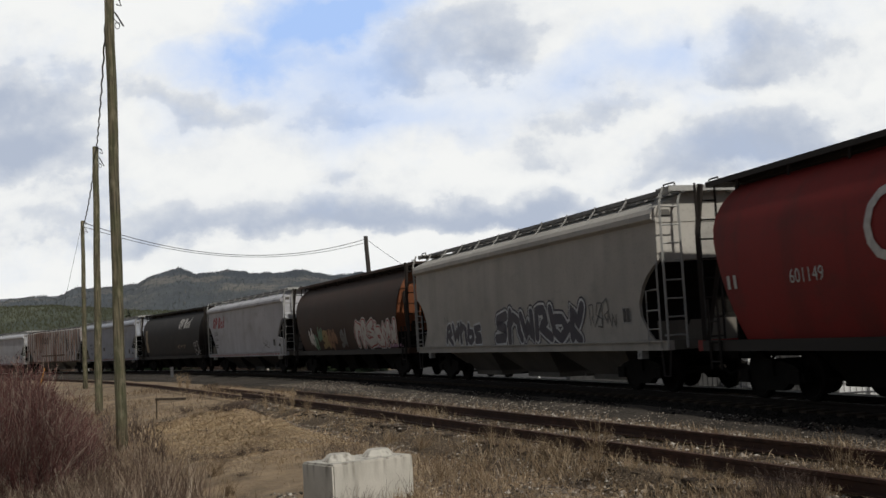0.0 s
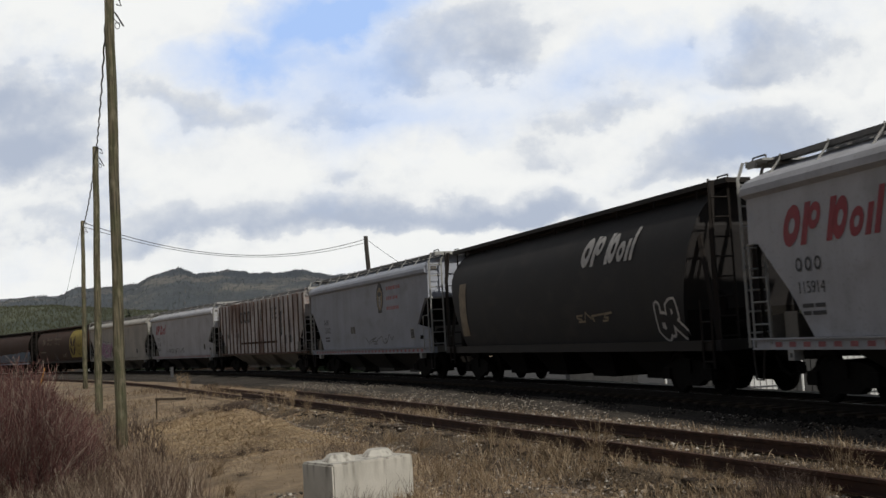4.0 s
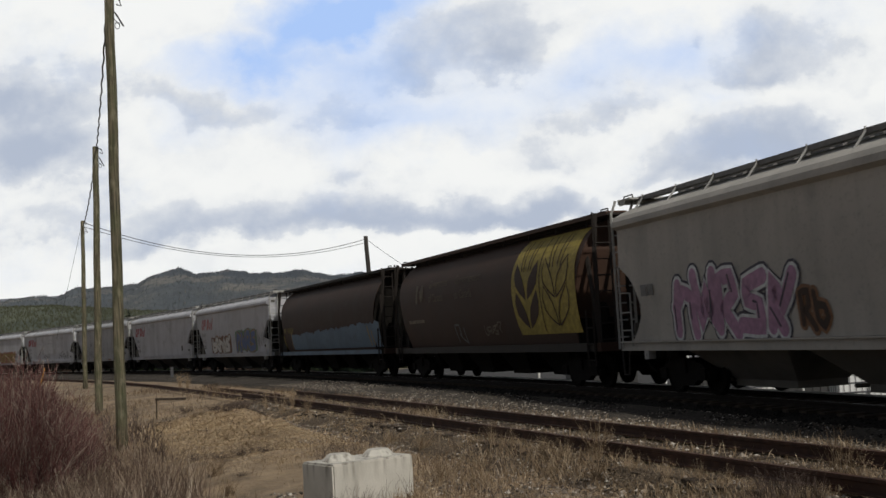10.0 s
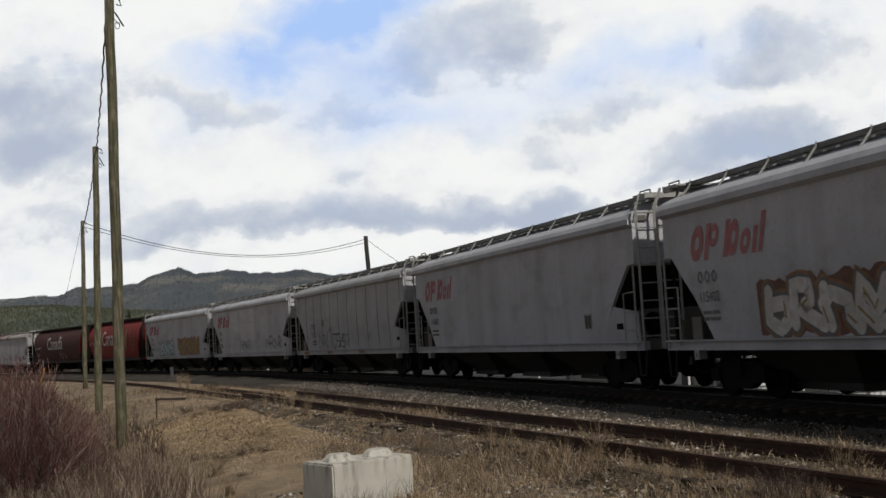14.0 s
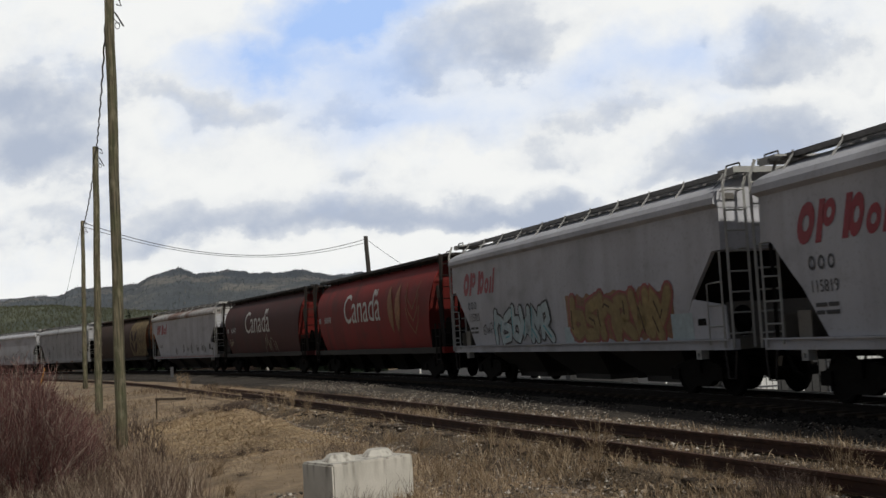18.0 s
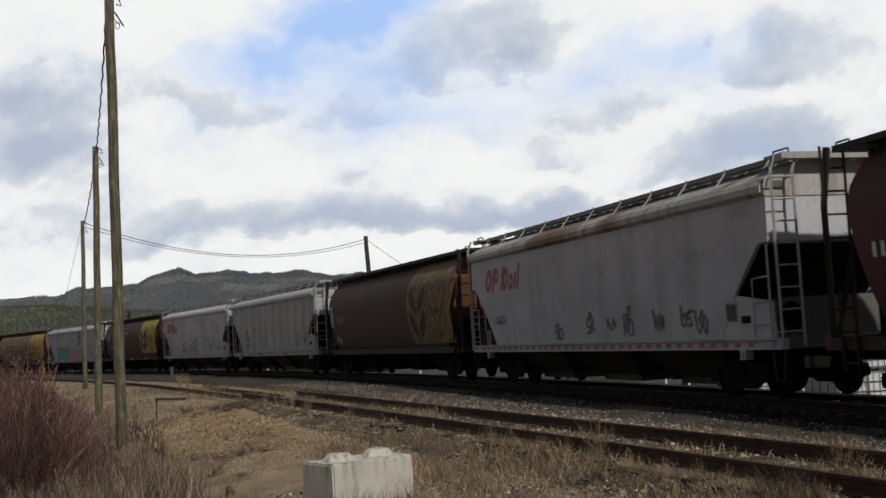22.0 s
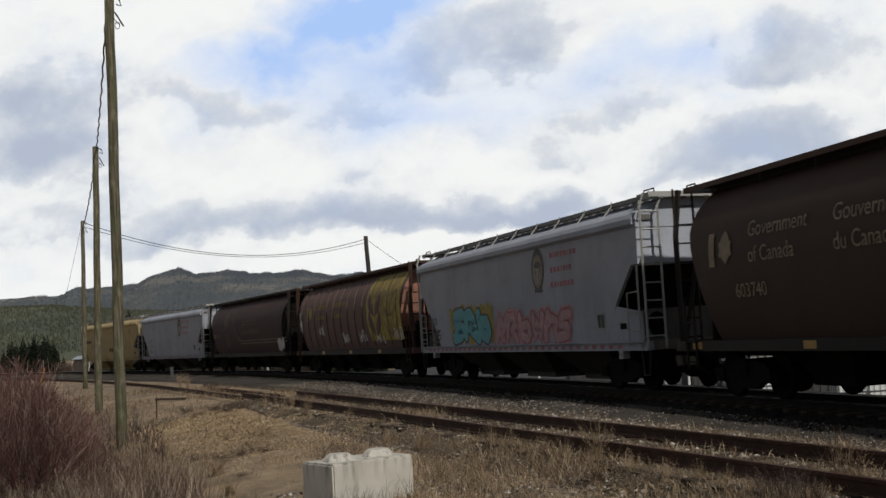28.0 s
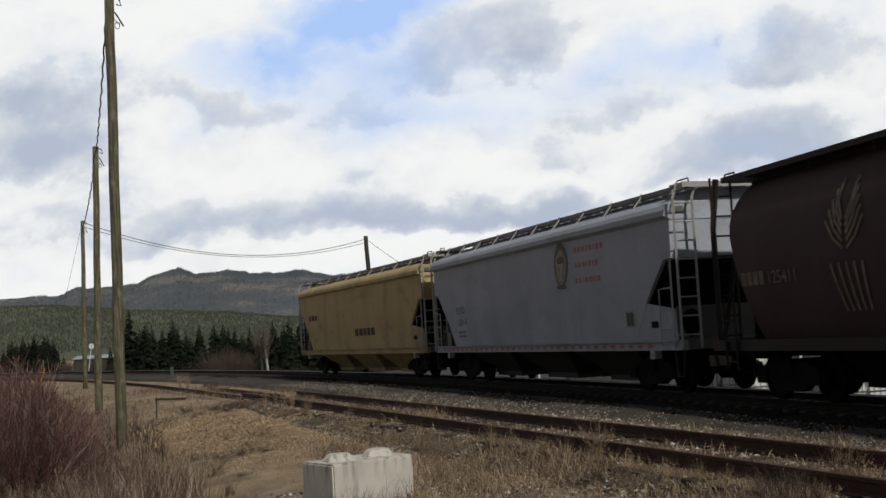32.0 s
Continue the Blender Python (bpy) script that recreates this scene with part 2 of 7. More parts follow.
# ---- earth, ballast and rails ----
def build_ground():
    m = Nodes("dry_earth_and_grass")
    big, mid, fine = m.noise(0.16, 5.0), m.noise(1.1, 6.0), m.noise(9.0, 7.0)
    c = m.mix(m.ramp(big, [(0.35, (0, 0, 0)), (0.65, (1, 1, 1))]), (0.38, 0.28, 0.175), (0.225, 0.165, 0.105))
    c = m.mix(m.ramp(mid, [(0.42, (0, 0, 0)), (0.66, (0.8, 0.8, 0.8))]), c, (0.10, 0.072, 0.048))
    c = m.mix(m.ramp(fine, [(0.46, (0, 0, 0)), (0.72, (0.7, 0.7, 0.7))]), c, (0.30, 0.22, 0.13))
    mat = m.done(c, 0.95, 0.0, fine, 0.7, 0.06)
    radii = [0.0, 1.0, 2.0, 4.0]
    while radii[-1] < 4700:
        radii.append(radii[-1] * (1.028 if radii[-1] < 80 else 1.12) + 0.05)
    sides = 300
    verts, faces = [(0, 0, ground_z(0, 0))], []
    for r in radii[1:]:
        for k in range(sides):
            # finer steps ahead of the camera than behind it
            u = k / sides * 2 - 1
            a = math.pi / 2 + math.pi * (0.25 * u + 0.75 * u ** 3)
            x, y = r * math.cos(a), r * math.sin(a)
            verts.append((x, y, ground_z(x, y)))
    for k in range(sides):
        faces.append((0, 1 + k, 1 + (k + 1) % sides))
    for i in range(len(radii) - 2):
        a, b = 1 + i * sides, 1 + (i + 1) * sides
        for k in range(sides):
            n = (k + 1) % sides
            faces.append((a + k, b + k, b + n, a + n))
    me = bpy.data.meshes.new("ground")
    me.from_pydata(verts, [], faces)
    me.materials.append(mat)
    me.shade_smooth()
    tagged(new("ground", me), "dry tan earth with dead grass beside the railway", "ground", kind="structure")


def swept(name, profile, s0, s1, step, material, wobble=0.0, centre=None):
    """A strip with the cross-section profile, pairs of lat and z, along the line or about another centre line."""
    verts, faces = [], []
    n, count = len(profile), int((s1 - s0) / step) + 1
    for i in range(count):
        s = s0 + (s1 - s0) * i / (count - 1)
        mid = centre(s) if centre else 0.0
        for lat, z in profile:
            lat += mid
            w = wobble * noise.noise((s * 0.9, lat * 3.0, z)) if wobble else 0
            verts.append(tuple(track(s, lat + w, z + 0.4 * w)))
    for i in range(count - 1):
        for k in range(n - 1):
            faces.append((i * n + k, i * n + k + 1, (i + 1) * n + k + 1, (i + 1) * n + k))
    me = bpy.data.meshes.new(name)
    me.from_pydata(verts, [], faces)
    me.materials.append(material)
    return me


def gravel_material(name, dark, light):
    m = Nodes(name)
    m.bsdf.inputs["Specular IOR Level"].default_value = 0.12
    v = m.node("ShaderNodeTexVoronoi", Scale=22.0)
    m.link(m.coord.outputs["Object"], v.inputs["Vector"])
    big = m.noise(0.5, 4.0)
    c = m.mix(v.outputs["Color"], dark, light)
    c = m.mix(m.ramp(big, [(0.35, (0, 0, 0)), (0.7, (0.6, 0.6, 0.6))]), c, dark)
    return m.done(c, 0.95, 0.0, v.outputs["Distance"], 0.9, 0.05)


def rail_mesh(lat, z, s0, s1, step, material, centre=None):
    p = [(-0.036, 0), (0.036, 0), (0.036, -0.04), (0.010, -0.055), (0.010, -0.135), (0.07, -0.15), (0.07, -0.17), (-0.07, -0.17), (-0.07, -0.15), (-0.010, -0.135), (-0.010, -0.055), (-0.036, -0.04), (-0.036, 0)]
    return swept("rail", [(lat + a, z + b) for a, b in p], s0, s1, step, material, 0.0, centre)


def build_tracks():
    # The train's shadow is painted into the near-black ballast colour.
    dark = gravel_material("train_shaded_ballast", (0.010, 0.009, 0.008), (0.034, 0.030, 0.026))
    pale = gravel_material("pale_siding_gravel", (0.085, 0.064, 0.045), (0.21, 0.165, 0.118))
    mid = gravel_material("brown_grey_shoulder_gravel", (0.042, 0.037, 0.032), (0.135, 0.120, 0.102))
    me = swept("ballast_shoulder", [(1.95, -0.30), (2.15, -0.165), (3.2, -0.26), (4.5, -0.27), (5.0, -0.56)], -330, 75, 1.0, mid, 0.14)
    tagged(new("ballast_shoulder", me), "brown-grey gravel shoulder of the main line", "ballast", kind="structure")
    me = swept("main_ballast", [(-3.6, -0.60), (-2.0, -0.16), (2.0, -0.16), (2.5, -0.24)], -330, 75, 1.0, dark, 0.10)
    tagged(new("main_ballast", me), "crushed-stone ballast under the main line, dark grey with painted train shade", "ballast", kind="structure")
    me = swept("siding_ballast", [(-3.0, -0.56), (-2.6, -0.24), (-2.1, -0.22), (-1.4, -0.20), (1.2, -0.20), (1.7, -0.36), (2.2, -0.55)], 34, 75, 0.5, pale, 0.16, siding_lat)
    tagged(new("siding_ballast", me), "pale weedy gravel under the disused siding", "ballast", kind="structure")
    yard = plain("yard_gravel", (0.032, 0.030, 0.029), 0.95, 0.0, 0.3, 3.0, 0.4)
    me = swept("yard_surface", [(-60, -1.835), (-30, -1.83), (-7.0, -1.83), (-6.0, -1.70)], -40, 75, 3.0, yard)
    tagged(new("yard_surface", me), "grey gravel yard beyond the railway", "yard", kind="structure")
    # main line
    line = new("main_track")
    tagged(line, "main line track with worn steel rails on dark ties", "railway track", kind="structure")
    for lat in (-0.752, 0.752):
        part("rail", rail_mesh(lat, 0.0, -330, 75, 2.0, SHINYRAIL), None, line, "worn steel rail")
        inner = -math.copysign(1, lat)
        strip = [(lat + inner * u, w) for u, w in ((0.037, 0.001), (0.040, 0.001), (0.040, -0.034), (0.037, -0.034), (0.037, 0.001))]
        part("running_face", swept("running_face", strip, -330, 75, 2.0, POLISHED), None, line, "polished inner face of the rail head")
    tie = bmesh.new()
    box(tie, -0.11, 0.11, -1.28, 1.28, -0.16, 0.0)
    tie_me = link_mesh("tie", tie, TIE)
    for i in range(240):
        s = -75 + i * 0.56
        ob = part("tie", tie_me, None, line)
        p = track(s, 0, -0.12)
        ob.matrix_local = pose(p.x, p.y, p.z, 0, 0, heading(s))
    # siding
    side = new("siding_track")
    tagged(side, "disused siding with rusty rails on rotting ties", "railway track", kind="structure")
    part("rail", rail_mesh(-0.752, 0.01, 34.5, 75, 1.0, RUSTRAIL, siding_lat), None, side, "rust-brown rail")
    part("rail", rail_mesh(0.752, 0.01, 33.0, 75, 1.0, RUSTRAIL, siding_lat), None, side, "rust-brown rail")
    part("rail", rail_mesh(0.60, -0.12, -45, 32.4, 1.0, RUSTRAIL, siding_lat), None, side, "rusty rail sunk in the grass")
    part("rail", rail_mesh(-0.70, -0.16, 18, 33.0, 1.0, RUSTRAIL, siding_lat), None, side, "rusty rail sunk in the grass")
    rnd = random.Random(4)
    for i in range(59):
        s = 40.4 + i * 0.58
        ob = part("tie", tie_me, None, side)
        p = track(s, siding_lat(s) + rnd.uniform(-0.08, 0.10), -0.185 + rnd.uniform(-0.02, 0.012))
        ob.matrix_local = pose(p.x, p.y, p.z, rnd.uniform(-1, 1), 0, heading(s) + rnd.uniform(-1, 3) + 4.5)


build_ground()
build_tracks()


# ---- hopper cars; +x is the way they run, -y faces the camera ----
def side_h(z):
    """Half width of the smooth-sided car at height z."""
    pts = [(1.20, 1.49), (2.4, 1.55), (3.70, 1.53)]
    return float(np.interp(z, [p[0] for p in pts], [p[1] for p in pts]))


def side_c(z):
    """Half width of the cylindrical car at height z."""
    c = max(-1.0, min(1.0, (z - 2.78) / 1.66))
    if c < 0:
        return 1.52 * (1 - 0.17 * abs(c) ** 2.2)
    return 1.52 * max(0.02, 1 - abs(c) ** 2.25) ** 0.5


def hull(section, ends):
    """A closed body from the near half's section (y, z), bottom to top, and its half length at each height."""
    bm = bmesh.new()
    rows = []
    for y, z in section:
        e = ends(z)
        rows.append([bm.verts.new(p) for p in ((-e, -y, z), (e, -y, z), (e, y, z), (-e, y, z))])
    for a, b in zip(rows, rows[1:]):
        for k in range(4):
            n = (k + 1) % 4
            bm.faces.new((a[k], a[n], b[n], b[k]))
    bm.faces.new(rows[0][::-1])
    bm.faces.new(rows[-1])
    bmesh.ops.recalc_face_normals(bm, faces=bm.faces)
    return bm


def ladder(bm, x, y, z0, z1, wide, along, rung=0.40):
    """Two stiles and rungs; along 'x' on a side, 'y' on an end."""
    dx, dy = (wide, 0) if along == "x" else (0, wide)
    for k in (0, 1):
        tube(bm, [(x + k * dx, y + k * dy, z0), (x + k * dx, y + k * dy, z1)], 0.028, 4)
    n = int((z1 - z0) / rung)
    for i in range(n):
        z = z0 + 0.15 + i * rung
        tube(bm, [(x, y, z), (x + dx, y + dy, z)], 0.018, 4)


SHARED = {}


def shared(key, make):
    if key not in SHARED:
        SHARED[key] = make()
    return SHARED[key]


def wheelset_mesh():
    bm = bmesh.new()
    tube(bm, [(0, -0.95, 0), (0, 0.95, 0)], 0.085, 8)
    for sgn in (-1, 1):
        rings = []
        for y, r in ((0.68, 0.44), (0.70, 0.475), (0.735, 0.46), (0.80, 0.455), (0.815, 0.40), (0.79, 0.36), (0.80, 0.14), (0.86, 0.12)):
            rings.append([(r * math.cos(a), sgn * y, r * math.sin(a)) for a in [2 * math.pi * k / 24 for k in range(24)]])
        loft(bm, rings)
    return link_mesh("wheelset", bm, WHEEL)


def side_frame_mesh():
    bm = bmesh.new()
    y0, y1 = 0.93, 1.09
    # arch of the cast frame with its two openings
    top = [(-1.15, 0.50), (-0.85, 0.66), (-0.45, 0.74), (0.45, 0.74), (0.85, 0.66), (1.15, 0.50)]
    low = [(-1.15, 0.36), (-0.80, 0.42), (-0.40, 0.20), (0.40, 0.20), (0.80, 0.42), (1.15, 0.36)]
    for (a, za), (b, zb), (c, zc), (d, zd) in zip(top, top[1:], low, low[1:]):
        v = [bm.verts.new(p) for p in ((a, y0, za), (b, y0, zb), (d, y0, zd), (c, y0, zc), (a, y1, za), (b, y1, zb), (d, y1, zd), (c, y1, zc))]
        for f in ((0, 1, 2, 3), (7, 6, 5, 4), (0, 4, 5, 1), (3, 2, 6, 7), (0, 3, 7, 4), (1, 5, 6, 2)):
            bm.faces.new([v[i] for i in f])
    for x in (-0.89, 0.89):
        box(bm, x - 0.16, x + 0.16, y0 - 0.02, y1 + 0.05, 0.33, 0.58)
    for x in (-0.18, 0.0, 0.18):
        tube(bm, [(x, 1.0, 0.22), (x, 1.0, 0.52)], 0.075, 8)
    bmesh.ops.recalc_face_normals(bm, faces=bm.faces)
    return link_mesh("side_frame", bm, UNDER)


def bolster_mesh():
    bm = bmesh.new()
    box(bm, -0.2, 0.2, -1.15, 1.15, 0.48, 0.78)
    box(bm, -0.12, 0.12, -0.9, 0.9, 0.36, 0.48)
    return link_mesh("bolster", bm, UNDER)


def coupler_mesh():
    bm = bmesh.new()
    box(bm, -0.9, 0.1, -0.10, 0.10, 0.78, 0.98)
    box(bm, 0.05, 0.42, -0.17, 0.12, 0.72, 1.02)
    tube(bm, [(-0.1, -0.35, 0.80), (0.1, -0.36, 0.52), (0.3, -0.30, 0.40), (0.42, -0.2, 0.48)], 0.035, 6)
    return link_mesh("coupler", bm, UNDER)


WHEELSETS = []


def running_gear(car, half):
    for sgn in (-1, 1):
        x = sgn * (half - 2.75)
        truck = part("truck", shared("bolster", bolster_mesh), None, car, "cast steel truck, black with grime and painted shade")
        truck.location = (x, 0, 0)
        for k in (-1, 1):
            f = part("side_frame", shared("side_frame", side_frame_mesh), None, truck)
            f.rotation_euler = (0, 0, 0 if k > 0 else math.pi)
            w = part("wheelset", shared("wheelset", wheelset_mesh), None, truck)
            w.location = (k * 0.89, 0, 0.457)
            WHEELSETS.append(w)
        c = part("coupler", shared("coupler", coupler_mesh), None, car)
        c.location = (sgn * (half - 0.42), 0, 0)
        c.rotation_euler = (0, 0, 0 if sgn > 0 else math.pi)


def hopper_bay(x, wide, depth, top, length):
    bm = bmesh.new()
    a, b = length / 2, 0.26 * length
    ring = lambda h, l, w: [(x - l, -w, h), (x + l, -w, h), (x + l, w, h), (x - l, w, h)]
    loft(bm, [ring(depth - 0.14, b, 0.55), ring(depth, b, 0.55), ring(top, a, wide)])
    tube(bm, [(x - b - 0.12, -0.75, depth - 0.02), (x - b - 0.12, 0.75, depth - 0.02)], 0.04, 5)
    return bm


MARK_SHIFT = {}     # how far the marks of a car stand from its middle


def lay(verts, faces, width, lift, name, material, car, label=""):
    """A flat shape given in x, z, laid on the side that faces the camera; cut level by level so that it follows the curve."""
    zs = [q[1] for q in verts]
    bm = bmesh.new()
    shift = MARK_SHIFT.get(car.name, 0.0)
    vs = [bm.verts.new((q[0] + shift, q[2] if len(q) > 2 else 0, q[1])) for q in verts]
    for f in faces:
        try:
            bm.faces.new([vs[i] for i in f])
        except ValueError:
            pass
    step = 0.16
    k = math.floor(min(zs) / step) + 1
    while k * step < max(zs):
        bmesh.ops.bisect_plane(bm, geom=bm.verts[:] + bm.edges[:] + bm.faces[:], plane_co=(0, 0, k * step), plane_no=(0, 0, 1))
        k += 1
    for v in bm.verts:
        v.co.y = -(width(v.co.z) + lift + v.co.y)
    bm.normal_update()
    for f in bm.faces:
        if f.normal.y > 0:
            f.normal_flip()
    return part(name, bm, material, car, label)


def letters(text, size, x, z, width, material, car, shear=0.0, lift=0.014, squeeze=1.0):
    """Words on the side, one part a letter."""
    cu = bpy.data.curves.new("text", "FONT")
    cu.body, cu.size, cu.shear = text, size, shear
    cu.resolution_u = 3
    ob = new("text", cu)
    dg = bpy.context.evaluated_depsgraph_get()
    me = bpy.data.meshes.new_from_object(ob.evaluated_get(dg))
    bpy.data.objects.remove(ob)
    # join the faces that share corners, then pieces that stand over one another
    home = list(range(len(me.vertices)))

    def root(i):
        while home[i] != i:
            i = home[i]
        return i

    for f in me.polygons:
        k = root(f.vertices[0])
        for v in f.vertices[1:]:
            home[root(v)] = k
    islands = {}
    for f in me.polygons:
        islands.setdefault(root(f.vertices[0]), []).append(tuple(f.vertices))
    spans = []
    for faces in islands.values():
        xs = [me.vertices[v].co.x for f in faces for v in f]
        spans.append([min(xs), max(xs), faces])
    spans.sort(key=lambda q: q[0])
    glyphs = []
    for s in spans:
        if glyphs and s[0] < (glyphs[-1][0] + glyphs[-1][1]) / 2:
            glyphs[-1][1] = max(glyphs[-1][1], s[1])
            glyphs[-1][2] += s[2]
        else:
            glyphs.append(s)
    for _, _, faces in glyphs:
        used = sorted({v for f in faces for v in f})
        index = {v: i for i, v in enumerate(used)}
        verts = [(x + me.vertices[v].co.x * squeeze, z + me.vertices[v].co.y) for v in used]
        lay(verts, [tuple(index[v] for v in f) for f in faces], width, lift, "letter", material, car)


def bars(rects, width, material, car, shear=0.0, lift=0.014, name="letter_bar"):
    """Plain upright or slanted bars for marks that stay unlettered: x0, x1, z0, z1; one part a bar."""
    for x0, x1, z0, z1 in rects:
        verts, faces = [], []
        cuts = 1 if z1 - z0 < 0.3 else 4
        for i in range(cuts + 1):
            z = z0 + (z1 - z0) * i / cuts
            dx = shear * (z - z0)
            verts += [(x0 + dx, z), (x1 + dx, z)]
        for i in range(cuts):
            k = 2 * i
            faces.append((k, k + 1, k + 3, k + 2))
        lay(verts, faces, width, lift, name, material, car)


def rows_of_bars(x, z, widths, height, width, material, car, gap=0.04, shear=0.0):
    rects, p = [], x
    for w in widths:
        rects.append((p, p + w, z, z + height))
        p += w + gap
    return bars(rects, width, material, car, shear)


def ribbon(verts, faces, pts, thick):
    n = len(verts)
    for i, (x, z) in enumerate(pts):
        a, b = pts[max(i - 1, 0)], pts[min(i + 1, len(pts) - 1)]
        dx, dz = b[0] - a[0], b[1] - a[1]
        d = math.hypot(dx, dz) or 1
        verts += [(x - dz / d * thick / 2, z + dx / d * thick / 2), (x + dz / d * thick / 2, z - dx / d * thick / 2)]
    for i in range(len(pts) - 1):
        k = n + 2 * i
        faces.append((k, k + 1, k + 3, k + 2))


STROKES = [
    [[(0.1, 0.0), (0.0, 0.5), (0.15, 1.0)], [(0.0, 0.55), (0.5, 0.85), (0.95, 0.7), (0.85, 0.3), (1.05, 0.0)]],
    [[(0.0, 0.95), (0.3, 0.1), (0.55, 0.7), (0.75, 0.05), (1.0, 1.0)]],
    [[(0.9, 1.0), (0.2, 0.85), (0.15, 0.55), (0.85, 0.45), (0.8, 0.1), (0.0, 0.05)]],
    [[(0.0, 0.0), (0.35, 1.0), (0.7, 0.35), (1.1, 0.95)], [(0.15, 0.4), (0.6, 0.0)]],
    [[(0.15, 1.0), (0.1, 0.2), (0.55, 0.0), (0.95, 0.25), (0.8, 0.65), (0.3, 0.6)]],
    [[(0.0, 0.1), (0.1, 0.95), (0.65, 1.0), (0.75, 0.6), (0.3, 0.45), (1.0, 0.0)]],
]


def spray(car, width, x0, x1, z0, z1, fill, edge, seed, glyphs=5, rim=None, shine=None, halo=None, fat=0.34):
    """A sprayed piece: bulky interlocked strokes in layers of rim, outline and fill, no readable word."""
    r = random.Random(seed)
    shapes = []
    w, h = (x1 - x0) / glyphs, z1 - z0
    t = fat * min(w, 0.75 * h)
    order = []
    for g in range(glyphs):
        if not order:
            order = r.sample(STROKES, len(STROKES))
        lean, grow = r.uniform(-0.2, 0.2), r.uniform(0.8, 1.0)
        for line in order.pop():
            pts = []
            line = [(px + r.uniform(-0.1, 0.1), pz + r.uniform(-0.06, 0.06)) for px, pz in line]
            for (ax, az), (bx, bz) in zip(line, line[1:]):
                for k in range(3):
                    q = k / 3
                    pts.append((ax + (bx - ax) * q, az + (bz - az) * q))
            pts.append(line[-1])
            shapes.append([(x0 + g * w + w * (0.08 + 0.86 * px + lean * (pz - 0.5)), z0 + t / 2 + (h - t) * grow * pz) for px, pz in pts])
    if halo:
        v, f = [], []
        n = 30
        top = [(x0 - 0.25 + (x1 - x0 + 0.5) * i / n, z1 + 0.05 - r.uniform(0, 0.16) * h) for i in range(n + 1)]
        low = [(p[0], z0 + r.uniform(-0.02, 0.10) * h) for p in top]
        for i in range(n + 1):
            for k in range(4):
                v.append((top[i][0], low[i][1] + (top[i][1] - low[i][1]) * k / 3))
        for i in range(n):
            for k in range(3):
                q = i * 4 + k
                f.append((q, q + 4, q + 5, q + 1))
        lay(v, f, width, 0.010, "graffiti_cloud", halo, car)
    layers = [(0.014, 0.24, rim, "graffiti_rim"), (0.018, 0.13, edge, "graffiti_outline"), (0.022, 0.0, fill, "graffiti_fill")]
    for lift, more, m, name in layers:
        if not m:
            continue
        v, f = [], []
        for n, s in enumerate(shapes):
            # each stroke lies a hair over the one before it
            rise, k = 0.0003 * n, len(v)
            ribbon(v, f, s, t + more)
            v[k:] = [(x, z, rise) for x, z in v[k:]]
            for c in (s[0], s[-1]):
                a, b = oval(c[0], c[1], (t + more) / 2, (t + more) / 2, 10)
                f += [tuple(len(v) + i for i in q) for q in b]
                v += [(x, z, rise + 0.00015) for x, z in a]
        lay(v, f, width, lift, name, m, car)
    if shine:
        for s in shapes:
            v, f = [], []
            k = r.randrange(max(1, len(s) - 3))
            ribbon(v, f, [(x - 0.3 * t, z + 0.1 * t) for x, z in s[k:k + 4]], 0.05)
            lay(v, f, width, 0.026, "graffiti_highlight", shine, car)


def scribble(car, width, x0, x1, z0, z1, material, seed, thick=0.05, loops=6):
    """A quick tag: joined thin strokes with no readable word."""
    r = random.Random(seed)
    v, f = [], []
    w, h = (x1 - x0) / loops, z1 - z0
    pts = []
    for g in range(loops):
        lean, grow = r.uniform(-0.3, 0.3), r.uniform(0.6, 1.0)
        for line in r.choice(STROKES)[:1]:
            line = [(px + r.uniform(-0.2, 0.2), pz + r.uniform(-0.1, 0.1)) for px, pz in line]
            for (ax, az), (bx, bz) in zip(line, line[1:]):
                for k in range(3):
                    q = k / 3
                    px, pz = ax + (bx - ax) * q, az + (bz - az) * q
                    pts.append((x0 + w * (g + px + lean * (pz - 0.5)), z0 + h * grow * max(0.0, pz)))
    ribbon(v, f, pts, thick)
    lay(v, f, width, 0.016, "graffiti_tag", material, car)


def leaf_shape(cx, cz, long, wide, tilt, steps=7):
    """A lens-shaped leaf as a ring of points."""
    left, right = [], []
    for i in range(steps + 1):
        t = i / steps
        w = wide * math.sin(math.pi * t) ** 0.8
        u = (t - 0.5) * long
        for side, out in ((-1, left), (1, right)):
            a, b = side * w / 2, u
            out.append((cx + a * math.cos(tilt) - b * math.sin(tilt), cz + a * math.sin(tilt) + b * math.cos(tilt)))
    verts, faces = [], []
    for p, q in zip(left, right):
        verts += [p, q]
    for i in range(steps):
        faces.append((2 * i, 2 * i + 1, 2 * i + 3, 2 * i + 2))
    return verts, faces


def leaves(car, width, specs, material, name="leaf_mark", lift=0.022):
    for spec in specs:
        v, f = leaf_shape(*spec)
        lay(v, f, width, lift, name, material, car)


def strokes(car, width, lines, thick, lift, name, material):
    """Painted lines, one part each."""
    for pts in lines:
        v, f = [], []
        ribbon(v, f, pts, thick)
        lay(v, f, width, lift, name, material, car)


